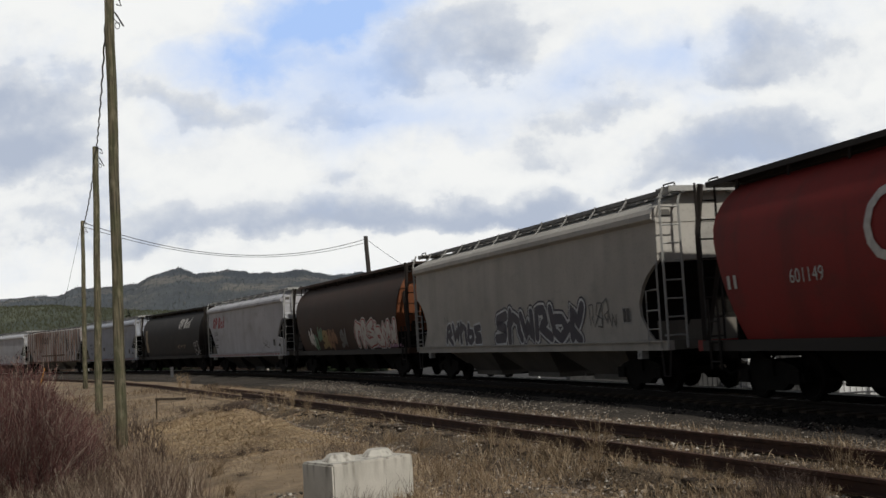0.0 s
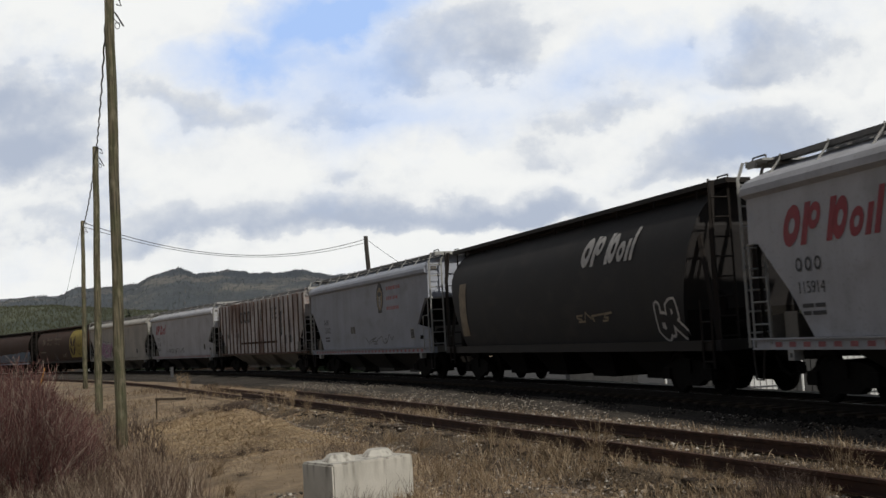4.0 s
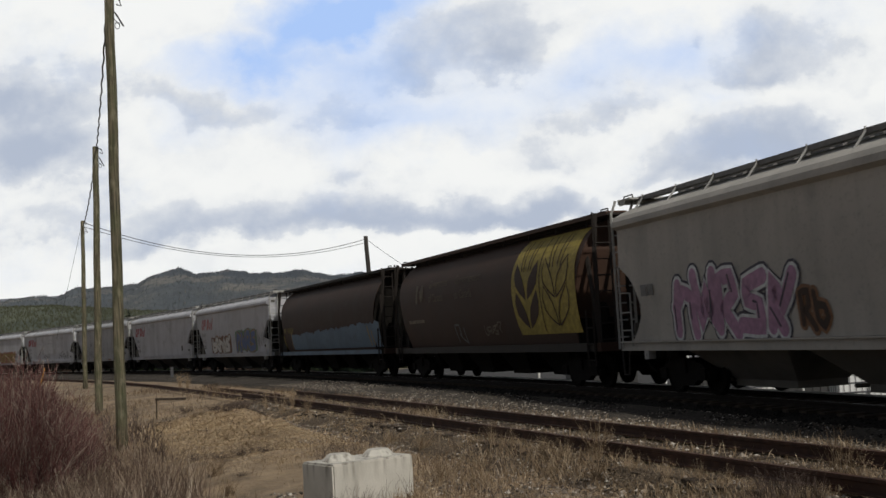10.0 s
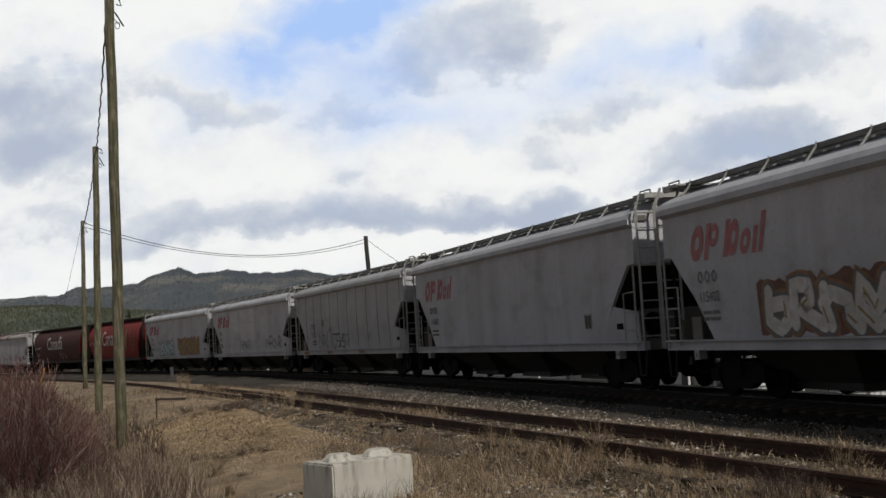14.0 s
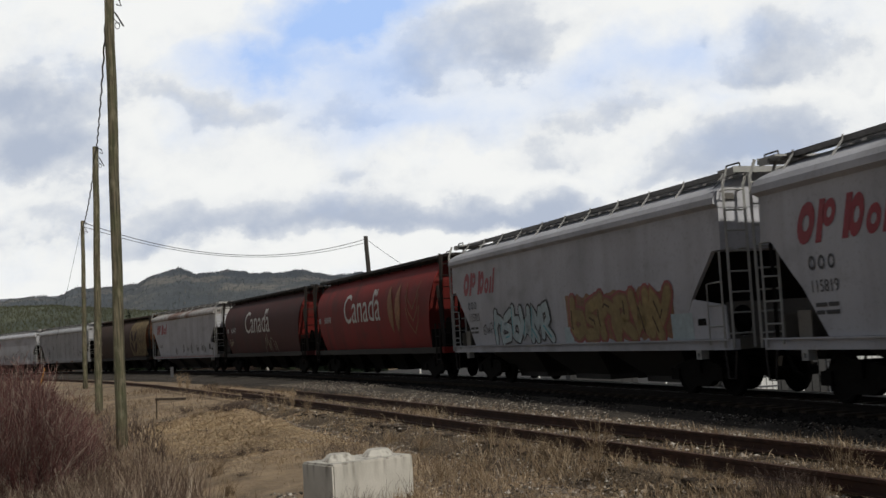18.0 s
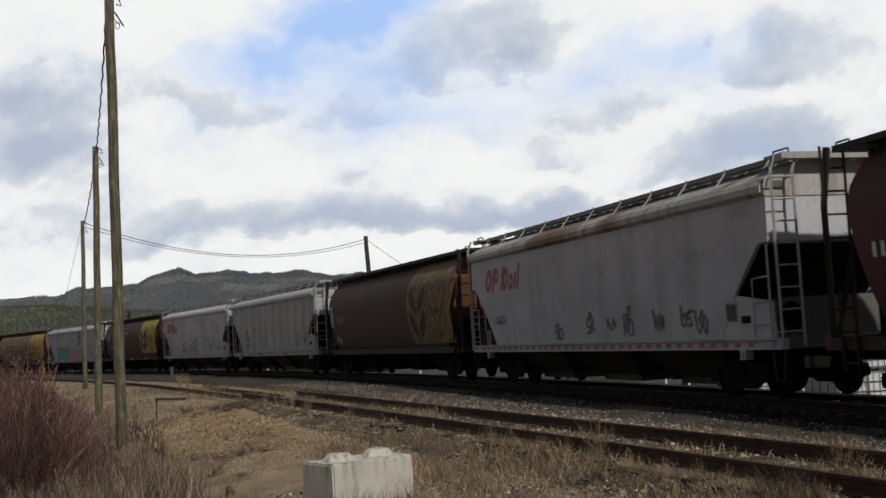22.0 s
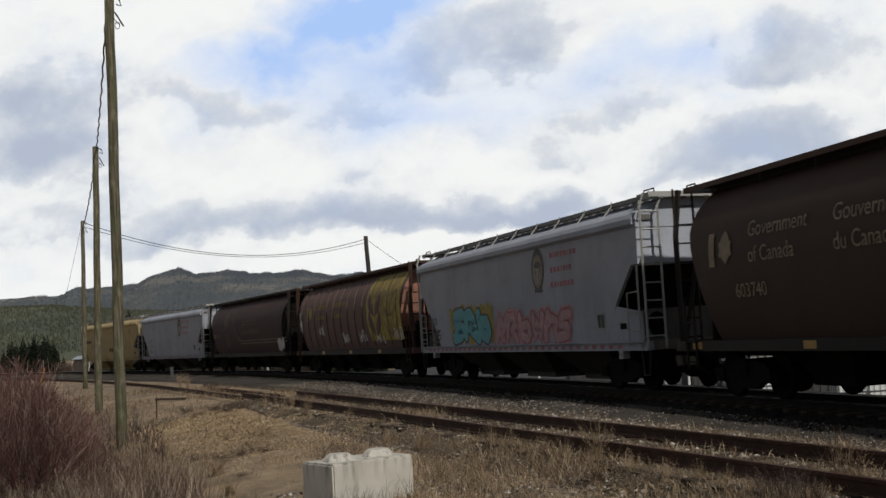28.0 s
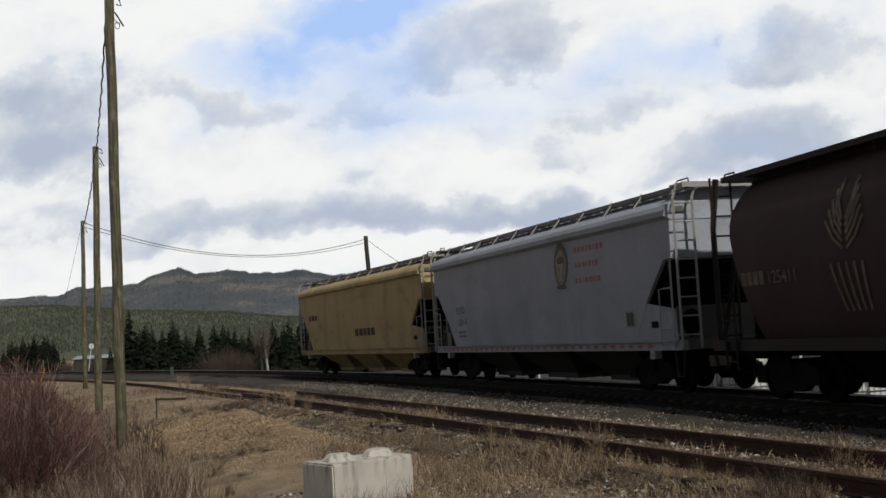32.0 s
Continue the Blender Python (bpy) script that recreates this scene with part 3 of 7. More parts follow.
def gold_panel(car, width, x0, x1, z0, z1, material, ink):
    """The grain panel: a bowed edge, two pairs of dark leaves on one half, the same in outline on the other."""
    v, f = [], []
    n, k = 12, 8
    for i in range(n + 1):
        z = z0 + (z1 - z0) * i / n
        left = x0 + 0.28 * (2 * i / n - 1) ** 2
        v += [(left + (x1 - left) * j / k, z) for j in range(k + 1)]
    for i in range(n):
        for j in range(k):
            q = i * (k + 1) + j
            f.append((q, q + 1, q + k + 2, q + k + 1))
    lay(v, f, width, 0.012, "gold_panel", material, car, "faded gold painted panel")
    h, w = z1 - z0, x1 - x0

    def frond(c, base, side):
        """One leaf: two bowed edges from its foot to its pointed tip."""
        foot, tip = (c + side * 0.01 * w, z0 + base * h), (c + side * 0.17 * w, z0 + (base + 0.40) * h)
        inner = [(0.02, 0.12), (0.05, 0.22), (0.11, 0.32)]
        outer = [(0.10, 0.07), (0.175, 0.16), (0.195, 0.28)]
        near = [foot] + [(c + side * u * w, z0 + (base + q) * h) for u, q in inner] + [tip]
        far = [foot] + [(c + side * u * w, z0 + (base + q) * h) for u, q in outer] + [tip]
        return near, far

    c = x0 + 0.25 * w
    for base in (0.06, 0.36):
        for side in (-1, 1):
            v = []
            for p, q in zip(*frond(c, base, side)):
                v += [p, q]
            lay(v, [(2 * i, 2 * i + 1, 2 * i + 3, 2 * i + 2) for i in range(4)], width, 0.020, "leaf_mark", ink, car)
    e = x0 + 0.71 * w
    lines = []
    for base in (0.08, 0.36):
        for side in (-1, 1):
            near, far = frond(e, base, side)
            lines.append(near + far[-2::-1])
    for m, u in ((c, 0.045), (c, 0.09), (e, 0.045), (e, 0.10)):
        for side in (-1, 1):
            lines.append([(m + side * u * w * 0.8, z0 + 0.66 * h), (m + side * u * w * 1.25, z0 + 0.97 * h)])
    lines.append([(x0 + 0.48 * w, z0 + 0.03 * h), (x0 + 0.475 * w, z0 + 0.5 * h), (x0 + 0.485 * w, z0 + 0.97 * h)])
    strokes(car, width, lines, 0.05, 0.022, "wheat_mark", ink)


def rail_mark(car, width, material, x=-7.5, z=2.78):
    """The slanted company mark as plain slanted rings and bars of its size and colour."""
    p = x
    for kind, w, h in (("ring", 0.54, 0.72), ("bar", 0.18, 0.72), ("bowl", 0.38, 0.46), ("gap", 0.18, 0), ("bar", 0.18, 0.72), ("bowl", 0.40, 0.70), ("ring", 0.38, 0.48), ("bar", 0.15, 0.50), ("bar", 0.15, 0.74)):
        if kind == "gap":
            p += w
            continue
        if kind == "bar":
            bars([(p, p + w, z, z + h)], width, material, car, shear=0.30)
            p += w + 0.08
            continue
        if kind == "bowl":
            p -= 0.12
        v, f = oval(p + w / 2, z + (h / 2 if kind == "ring" else 0.70 - h / 2), w / 2, h / 2, 18, 0.38)
        lay([(a + 0.30 * (b - z), b) for a, b in v], f, width, 0.014, "letter_shape", material, car)
        p += w + 0.08


def stencil(car, width, number, x, z, material, size=0.42, mark=True):
    if mark:
        for k in range(3):
            v, f = oval(x + 0.12 + 0.29 * k, z + 0.50, 0.10, 0.125, 14, 0.60)
            lay(v, f, width, 0.014, "letter_ring", material, car)
    letters(number, size, x, z, width, material, car, squeeze=0.95)
    rows_of_bars(x + 0.1, z - 0.25, (0.35, 0.3), 0.07, width, material, car)
    rows_of_bars(x + 0.1, z - 0.38, (0.25, 0.4), 0.07, width, material, car)


def consist_plate(car, width, x=5.55, z=1.5):
    bars([(x, x + 0.42, z, z + 0.40)], width, BAREWHITE, car, 0, 0.012, "panel_border")
    bars([(x + 0.04, x + 0.20, z + 0.04, z + 0.36), (x + 0.22, x + 0.38, z + 0.04, z + 0.36)], width, BLACK_LETTER, car, 0, 0.017, "data_panel")


def oval(cx, cz, a, b, n=24, inner=0.0):
    v, f = [], []
    for i in range(n):
        t = 2 * math.pi * i / n
        v += [(cx + a * inner * math.cos(t), cz + b * inner * math.sin(t)), (cx + a * math.cos(t), cz + b * math.sin(t))]
    for i in range(n):
        j = (i + 1) % n
        f.append((2 * i, 2 * i + 1, 2 * j + 1, 2 * j))
    return v, f


def emblem(car, width, red):
    """The oval company emblem and its three red lines, drawn as plain shapes."""
    v, f = oval(2.1, 3.22, 0.44, 0.58)
    lay(v, f, width, 0.014, "emblem", BLACK_LETTER, car, "dark oval emblem")
    v, f = oval(2.1, 3.16, 0.34, 0.46)
    lay(v, f, width, 0.018, "emblem_field", TAN_LETTER, car)
    v, f = oval(2.1, 3.05, 0.20, 0.26, 6)
    lay(v, f, width, 0.022, "emblem_shield", BAREWHITE, car)
    v, f = oval(2.1, 3.34, 0.24, 0.10, 10)
    lay(v, f, width, 0.026, "emblem_shape", BLACK_LETTER, car)
    bars([(1.98, 2.03, 2.86, 3.2), (2.17, 2.22, 2.86, 3.2)], width, BLACK_LETTER, car, 0, 0.026, "emblem_shape")
    bars([(1.84, 2.36, 2.60, 2.70)], width, BLACK_LETTER, car, 0, 0.016, "emblem_ribbon")
    rows_of_bars(2.95, 3.46, (0.14, 0.13, 0.14, 0.13, 0.14, 0.06, 0.13, 0.14), 0.14, width, red, car, 0.09)
    rows_of_bars(2.95, 3.07, (0.14, 0.13, 0.14, 0.06, 0.13, 0.06, 0.14), 0.14, width, red, car, 0.09)
    rows_of_bars(2.95, 2.68, (0.14, 0.13, 0.06, 0.13, 0.18, 0.13, 0.14), 0.14, width, red, car, 0.09)


def sill_dashes(car, half, material):
    half0 = half + MARK_SHIFT.get(car.name, 0.0)
    rects = [(-half0 + 1.4 + i * 0.46, -half0 + 1.62 + i * 0.46, 1.03, 1.12) for i in range(int((2 * half - 2.6) / 0.46))]
    bars(rects, lambda z: 1.53, material, car, 0, 0.006, "reflector")


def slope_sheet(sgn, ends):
    """The sheet under the overhang of an end, bent as the end is, coloured black for shade."""
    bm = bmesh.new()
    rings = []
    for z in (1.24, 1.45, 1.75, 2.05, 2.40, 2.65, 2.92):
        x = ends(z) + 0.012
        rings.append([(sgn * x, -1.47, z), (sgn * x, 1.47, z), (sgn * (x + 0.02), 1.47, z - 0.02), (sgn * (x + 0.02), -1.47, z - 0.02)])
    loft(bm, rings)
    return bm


def web_sheet(x, sgn, z0, z1):
    """An end plate with an egg-shaped opening near each side."""
    bm = bmesh.new()
    n = 20
    for face in (0.0, -0.03):
        for y in (-1.12, 1.12):
            inner, outer = [], []
            for k in range(n):
                t = 2 * math.pi * (k + 0.5) / n
                c, w = math.cos(t), math.sin(t)
                inner.append(bm.verts.new((x + sgn * face, y + 0.23 * c * (1 + 0.18 * w), 1.54 + 0.31 * w)))
                q = max(abs(c) / 0.36, abs(w) / ((z1 - z0) / 2))
                outer.append(bm.verts.new((x + sgn * face, y + c / q, (z0 + z1) / 2 + w / q)))
            for k in range(n):
                m = (k + 1) % n
                bm.faces.new((inner[k], inner[m], outer[m], outer[k]))
    box(bm, *sorted((x, x - sgn * 0.03)), -0.76, 0.76, z0, z1)
    return bm


def smooth_hopper(pitch, paint, roof=None, seams=False, ribs=False, over=0.74, bay=None, curved=False):
    half = pitch / 2
    a = half - over
    car = new("hopper_car")
    rail_paint = RUSTTOP if ribs else BAREWHITE
    ends = lambda z: a if z > 2.94 else a - 0.33 - min(0.90, 2.94 - z) * 1.03 - max(0.0, 2.04 - z) * 0.75
    if curved:
        ends = lambda z: a - float(np.interp(z, [1.2, 1.45, 1.75, 2.1, 2.5, 2.8, 2.94], [0.45, 0.75, 0.98, 1.0, 0.72, 0.32, 0.0]))
    if ribs:
        ends = lambda z: a if z > 2.74 else a - (2.75 - z) * 1.0
        section = [(1.30, 1.14), (1.46, 1.17), (1.46, 2.75), (1.46, 4.14), (1.1, 4.20), (0.72, 4.26), (0.02, 4.30)]
        part("body", hull(section, ends), paint, car, "flat side sheets, rust-streaked")
        for i in range(23):
            x = max(-a + 0.05, min(a - 0.05, -a - 0.12 + 0.847 * i))
            z0 = 1.17 if abs(x) < a - 1.56 else (1.17 + (abs(x) - (a - 1.56)) / 1.02)
            for y in (-1.46, 1.46):
                bm = bmesh.new()
                box(bm, x - 0.055, x + 0.055, min(y, y * 1.03), max(y, y * 1.03), z0, 4.10)
                part("rib", bm, RIBRUST, car)
    else:
        section = [(1.30, 1.16), (1.50, 1.20), (1.51, 1.45), (1.52, 1.75), (1.535, 2.04), (1.55, 2.40), (1.55, 2.65), (1.55, 2.939), (1.55, 2.945), (1.53, 3.88)]
        part("body", hull(section, ends), paint, car)
        bm = hull([(1.52, 3.78), (1.66, 3.855), (1.645, 3.98), (1.57, 4.09), (1.40, 4.18), (0.72, 4.45), (0.35, 4.50), (0.02, 4.50)], lambda z: a + 0.02)
        part("roof", bm, roof or paint, car)
        if seams:
            for i in range(12):
                bm = bmesh.new()
                x = -a + 0.5 + (2 * a - 1.0) * i / 11
                zs = [1.25, 1.8, 2.4, 3.0, 3.86]
                if abs(x) > a - 1.4:
                    zs = [2.95, 3.3, 3.86]
                tube(bm, [(x, -side_h(z) - 0.002, z) for z in zs], 0.015, 5)
                part("side_seam", bm, WEBGREY, car, "dirt-darkened welded seam")
    # hatch trough along the roof
    low = 0.20 if ribs else 0.0
    bm = bmesh.new()
    box(bm, -a + 0.9, a - 0.9, -0.34, 0.34, 4.46 - low, 4.60 - low)
    for i in range(14):
        x = -a + 1.5 + (2 * a - 3) * i / 13
        box(bm, x - 0.22, x + 0.22, -0.44, 0.44, 4.49 - low, 4.64 - low)
        for y in (-0.5, 0.5):
            tube(bm, [(x, y * 0.9, 4.50 - low), (x, y * 1.12, 4.50 - low), (x, y * 1.12, 4.56 - low)], 0.035, 5)
    part("roof_hatch", bm, DECKGREY, car)
    for y in (-0.86, 0.86):
        bm = bmesh.new()
        edge = y + math.copysign(0.18, y)
        box(bm, -a + 0.05, a - 0.05, y - 0.17, y + 0.17, 4.50 - low, 4.53 - low)
        box(bm, -a + 0.05, a - 0.05, edge - 0.012, edge + 0.012, 4.455 - low, 4.555 - low)
        part("running_board", bm, DECKGREY, car, "grey steel roof walkway")
    for i in range(11):
        x = -a + 0.5 + (2 * a - 1.0) * i / 10
        for y in (-1, 1):
            bm = bmesh.new()
            tube(bm, [(x, y * 1.30, 4.20 - 0.5 * low), (x + 0.02, y * 1.06, 4.50 - low), (x + 0.02, y * 1.06, 4.58 - low)], 0.022, 4)
            part("bracket", bm, rail_paint, car)
    for y in (-1, 1):
        bm = bmesh.new()
        y0, y1 = sorted((y * 1.36, y * 1.53))
        box(bm, -a - 0.16, a + 0.16, y0, y1, 0.98 if not ribs else 1.08, 1.19 if not ribs else 1.16)
        if not ribs:
            box(bm, -a - 0.10, a + 0.10, *sorted((y * 1.53, y * 1.60)), 1.165, 1.195)
        part("side_sill", bm, paint if not ribs else RIBRUST, car)
        for sgn in (-1, 1):
            bm = bmesh.new()
            x = sgn * (a - 1.15)
            for x0, x1, z0, z1 in ((x - 0.10, x - 0.04, 0.79, 0.98), (x + 0.04, x + 0.10, 0.79, 0.98), (x - 0.04, x + 0.04, 0.79, 0.84), (x - 0.04, x + 0.04, 0.92, 0.98)):
                box(bm, x0, x1, y0, y1 + 0.01, z0, z1)
            part("jacking_pad", bm, BAREWHITE if not ribs else UNDER, car)
            bm = bmesh.new()
            x = sgn * (a + 0.02)
            tube(bm, [(x - 0.20, y * 1.49, 0.98), (x - 0.14, y * 1.49, 0.42), (x + 0.10, y * 1.49, 0.42), (x + 0.20, y * 1.49, 0.98)], 0.024, 5)
            part("stirrup", bm, STEEL, car)
    for sgn in (-1, 1):
        bm = bmesh.new()
        box(bm, *sorted((sgn * (half - 0.92), sgn * (half - 0.70))), -1.35, 1.35, 0.98, 1.20)
        # The sill takes the dim bay colour to look shaded by the end.
        part("end_sill", bm, BAY, car)
        for y in (-1.38, 1.38):
            bm = bmesh.new()
            tube(bm, [(sgn * (a - 0.05), y, 1.2), (sgn * (a - 0.05), y, 2.93)], 0.04, 4)
            part("corner_post", bm, UNDER, car)
        if sgn > 0 and not ribs and not curved:
            # painted plates below the slope, with egg-shaped openings in the end one
            # The overhang's shade is in the web's grey.
            part("end_web", web_sheet(a - 0.04, sgn, 1.19, 1.92), WEBGREY, car)
            for y in (-1.49, 1.49):
                bm = bmesh.new()
                v = [(a - 1.95, 1.20), (a - 0.02, 1.20), (a - 0.02, 1.86), (a - 1.23, 2.02)]
                loft(bm, [[(x, y / 1.49 * (side_h(z) - k), z) for x, z in v] for k in (-0.003, 0.03)])
                part("end_plate", bm, paint, car)
                # A near-black raised box paints the slot's dark opening.
                bm = bmesh.new()
                box(bm, a - 1.12, a - 0.80, y - 0.026, y + 0.026, 1.48, 1.62)
                part("plate_slot", bm, UNDER, car, "dark raised block drawn as a shaded slot in the plate")
        else:
            bm = bmesh.new()
            box(bm, *sorted((sgn * (a - 0.40), sgn * (a - 0.36))), -1.42, 1.42, 1.19, 1.62)
            # Here too the dim colour paints the web and plates as shaded.
            part("end_web", bm, BAY, car)
            for y in (-1.47, 1.47):
                bm = bmesh.new()
                box(bm, *sorted((sgn * (a - 1.36), sgn * (a - 0.95))), y - 0.015, y + 0.015, 1.18, 1.66)
                part("end_plate", bm, BAY, car)
        # The black colour paints in the shade below the overhang.
        part("slope_sheet", slope_sheet(sgn, ends), UNDER, car, "slope sheet painted black for the overhang's shade")
        for y in (-1, 1):
            # corner grab irons: a short and a long upright joined by rungs
            bm = bmesh.new()
            x0, x1, w = sgn * (a - 0.58), sgn * (a - 0.02), y * 1.575
            top = 2.30
            tube(bm, [(x0, w, 1.08), (x0, w, top), (x1, w, top + 0.02)], 0.021, 4)
            tube(bm, [(x1, w, 1.02), (x1, w, 2.92)], 0.026, 4)
            for z in (1.45, 1.86):
                tube(bm, [(x0, w, z), (x1, w, z)], 0.016, 4)
            part("side_ladder", bm, rail_paint, car)
        # end ladder: two stiles to the roof walkway, leaning in at the top
        bm = bmesh.new()
        x = sgn * (a + 0.24)
        for y in (-1.54, -1.08):
            tube(bm, [(x, y, 1.02), (x, y, 4.20 - low), (x - sgn * 0.02, y + 0.12, 4.52 - low)], 0.033, 4)
        for k in range(8):
            z = 1.30 + 0.40 * k
            tube(bm, [(x, -1.54, z), (x, -1.08, z)], 0.018, 4)
        for z in (1.3, 2.95, 4.1):
            for y in (-1.46, -1.12):
                tube(bm, [(x, y, z), (sgn * (a - 0.04), y, z)], 0.018, 4)
        part("end_ladder", bm, rail_paint, car)
        bm = bmesh.new()
        pts = [(sgn * (a - 0.20), -1.16, 4.54 - low), (sgn * (a - 0.18), -1.16, 4.62 - low), (sgn * (a + 0.28), -1.16, 4.62 - low), (sgn * (a + 0.30), -1.16, 4.54 - low)]
        tube(bm, pts, 0.018, 5)
        part("grab_rail", bm, STEEL, car, "dark hoop handrail")
        bm = bmesh.new()
        box(bm, *sorted((sgn * (a - 0.30), sgn * (a + 0.28))), -1.30, 1.30, 4.50 - low, 4.54 - low)
        box(bm, *sorted((sgn * (a + 0.28), sgn * (a + 0.31))), -1.32, 1.32, 4.43 - low, 4.55 - low)
        for y in (-1.28, -0.3, 0.3, 1.28):
            box(bm, *sorted((sgn * (a - 0.02), sgn * (a + 0.28))), y - 0.02, y + 0.02, 4.40 - low, 4.50 - low)
        part("end_walkway", bm, rail_paint, car, "pale end platform of the roof walkway")
        bm = bmesh.new()
        box(bm, *sorted((sgn * (a + 0.02), sgn * (a + 0.035))), -1.40, -1.18, 3.92, 4.06)
        part("notice_plate", bm, WEBGREY if not ribs else RUSTTOP, car)
    # brake gear on the rear platform
    bm = bmesh.new()
    disc(bm, -0.75, 0.32, a - 0.55, 1.75, 16, 0.06)
    tube(bm, [(a - 0.75, -0.5, 1.35), (a - 0.75, 0.5, 1.35)], 0.16, 8)
    part("brake_wheel", bm, UNDER, car)
    bm = bmesh.new()
    box(bm, -half + 0.9, half - 0.9, -0.30, 0.30, 0.80, 1.12)
    part("centre_sill", bm, UNDER, car)
    bays = 3
    span = (2 * a - 4.4) / bays
    for i in range(bays):
        x = -a + 2.2 + span * (i + 0.5)
        # Most bays take the paint that has shade in its colour.
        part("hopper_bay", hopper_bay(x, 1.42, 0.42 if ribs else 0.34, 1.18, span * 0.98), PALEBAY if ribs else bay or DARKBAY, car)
    running_gear(car, half)
    return car, half


def round_hopper(pitch, paint, end_paint=None, roof=None, hoops=False):
    half = pitch / 2
    a = half - 1.55
    car = new("hopper_car")
    zs = [1.16, 1.3, 1.5, 1.75, 2.05, 2.4, 2.75, 3.1, 3.4, 3.65, 3.85, 4.0, 4.12, 4.24, 4.31, 4.36, 4.38]
    section = [(max(0.25, side_c(z)), z) for z in zs]
    section = [(1.12, 1.10)] + section
    ends = lambda z: a - max(0.0, 3.5 - z) * 0.34
    body = part("tank", hull(section, ends), paint, car, "", True)
    body.data.set_sharp_from_angle(angle=radians(40))
    if end_paint:
        for sgn in (-1, 1):
            levels = [1.30 + 0.14 * k for k in range(22)]
            v, f = [], []
            for z in levels:
                w = max(0.05, side_c(z) * 0.985)
                v += [(sgn * (ends(z) + 0.014), -w, z), (sgn * (ends(z) + 0.014), w, z)]
            for k in range(len(levels) - 1):
                q = (2 * k, 2 * k + 1, 2 * k + 3, 2 * k + 2)
                f.append(q if sgn > 0 else q[::-1])
            me = bpy.data.meshes.new("end_sheet")
            me.from_pydata(v, [], f)
            me.materials.append(end_paint)
            part("end_sheet", me, None, car)
    if hoops:
        for i in range(14):
            bm = bmesh.new()
            x = -a + 0.7 + (2 * a - 1.4) * i / 13
            tube(bm, [(x, -side_c(z) - 0.004, z) for z in (1.3, 1.75, 2.2, 2.68, 3.1, 3.5, 3.8, 4.05)], 0.035, 5)
            part("hoop", bm, paint, car)
    dark = roof or DARKSILL
    bm = bmesh.new()
    loft(bm, [[(x, -0.72, 4.22), (x, -0.80, 4.29), (x, -0.78, 4.39), (x, 0.78, 4.39), (x, 0.80, 4.32), (x, 0.72, 4.24)] for x in (-a + 0.1, a - 0.1)])
    part("roof", bm, dark, car)
    bm = bmesh.new()
    box(bm, -a + 0.7, a - 0.7, -0.35, 0.35, 4.38, 4.43)
    for i in range(12):
        x = -a + 1.2 + (2 * a - 2.4) * i / 11
        box(bm, x - 0.07, x + 0.07, -0.42, 0.42, 4.39, 4.46)
    part("roof_hatch", bm, dark, car)
    for y in (-0.78, 0.78):
        bm = bmesh.new()
        box(bm, -half + 0.72, half - 0.72, y - 0.28, y + 0.28, 4.39, 4.43)
        edge = y + math.copysign(0.285, y)
        box(bm, -half + 0.72, half - 0.72, edge - 0.012, edge + 0.012, 4.33, 4.44)
        part("running_board", bm, RUSTBOARD if paint in (BROWN, LIGHTBROWN) else dark, car, "dark steel roof walkway")
    for i in range(9):
        x = -a + 0.4 + (2 * a - 0.8) * i / 8
        for y in (-1, 1):
            bm = bmesh.new()
            tube(bm, [(x, y * 1.04, 4.14), (x, y * 1.02, 4.40)], 0.03, 4)
            part("bracket", bm, dark, car)
    for y in (-1, 1):
        y0, y1 = sorted((y * 1.30, y * 1.50))
        bm = bmesh.new()
        box(bm, -half + 0.92, half - 0.92, y0, y1, 0.96, 1.17)
        part("side_sill", bm, DARKSILL, car)
    for sgn in (-1, 1):
        bm = bmesh.new()
        box(bm, *sorted((sgn * (half - 0.90), sgn * (half - 0.68))), -1.48, 1.48, 0.96, 1.18)
        part("end_sill", bm, paint, car)
        bm = bmesh.new()
        box(bm, *sorted((sgn * (a - 0.62), sgn * (a - 0.56))), -1.36, 1.36, 1.13, 2.0)
        part("end_bulkhead", bm, UNDER, car)
        bm = bmesh.new()
        box(bm, *sorted((sgn * (half - 2.2), sgn * (half - 0.90))), -1.4, 1.4, 1.08, 1.13)
        part("end_platform", bm, UNDER, car)
        bm = bmesh.new()
        box(bm, *sorted((sgn * (a - 0.05), sgn * (half - 0.70))), -1.06, 1.06, 4.33, 4.385)
        part("end_walkway", bm, dark, car)
        for y in (-1.40, -0.45, 0.45, 1.40):
            bm = bmesh.new()
            tube(bm, [(sgn * (half - 0.86), y, 1.1), (sgn * (half - 0.86), y, 3.4), (sgn * (half - 0.90), y * 0.92, 4.39)], 0.065, 4)
            part("end_post", bm, dark, car)
        for y in (-1.36, 1.36):
            bm = bmesh.new()
            tube(bm, [(sgn * (half - 0.92), y, 1.15), (sgn * (a - 0.15), y * 0.9, 3.6)], 0.06, 4)
            part("end_brace", bm, dark, car)
        bm = bmesh.new()
        ladder(bm, sgn * (half - 0.86), -1.40, 1.1, 4.42, 0.45, "y")
        part("end_ladder", bm, dark, car)
        bm = bmesh.new()
        ladder(bm, sgn * (half - 1.3), -1.53, 0.6, 2.0, 0.4, "x")
        part("side_ladder", bm, dark, car)
        bm = bmesh.new()
        tube(bm, [(sgn * (half - 1.15), -1.0, 4.42), (sgn * (half - 1.14), -1.0, 4.495), (sgn * (half - 0.76), -1.0, 4.495), (sgn * (half - 0.75), -1.0, 4.42)], 0.018, 4)
        part("grab_rail", bm, dark, car)
    bm = bmesh.new()
    disc(bm, -0.9, 0.30, a - 0.1, 1.9, 16, 0.06)
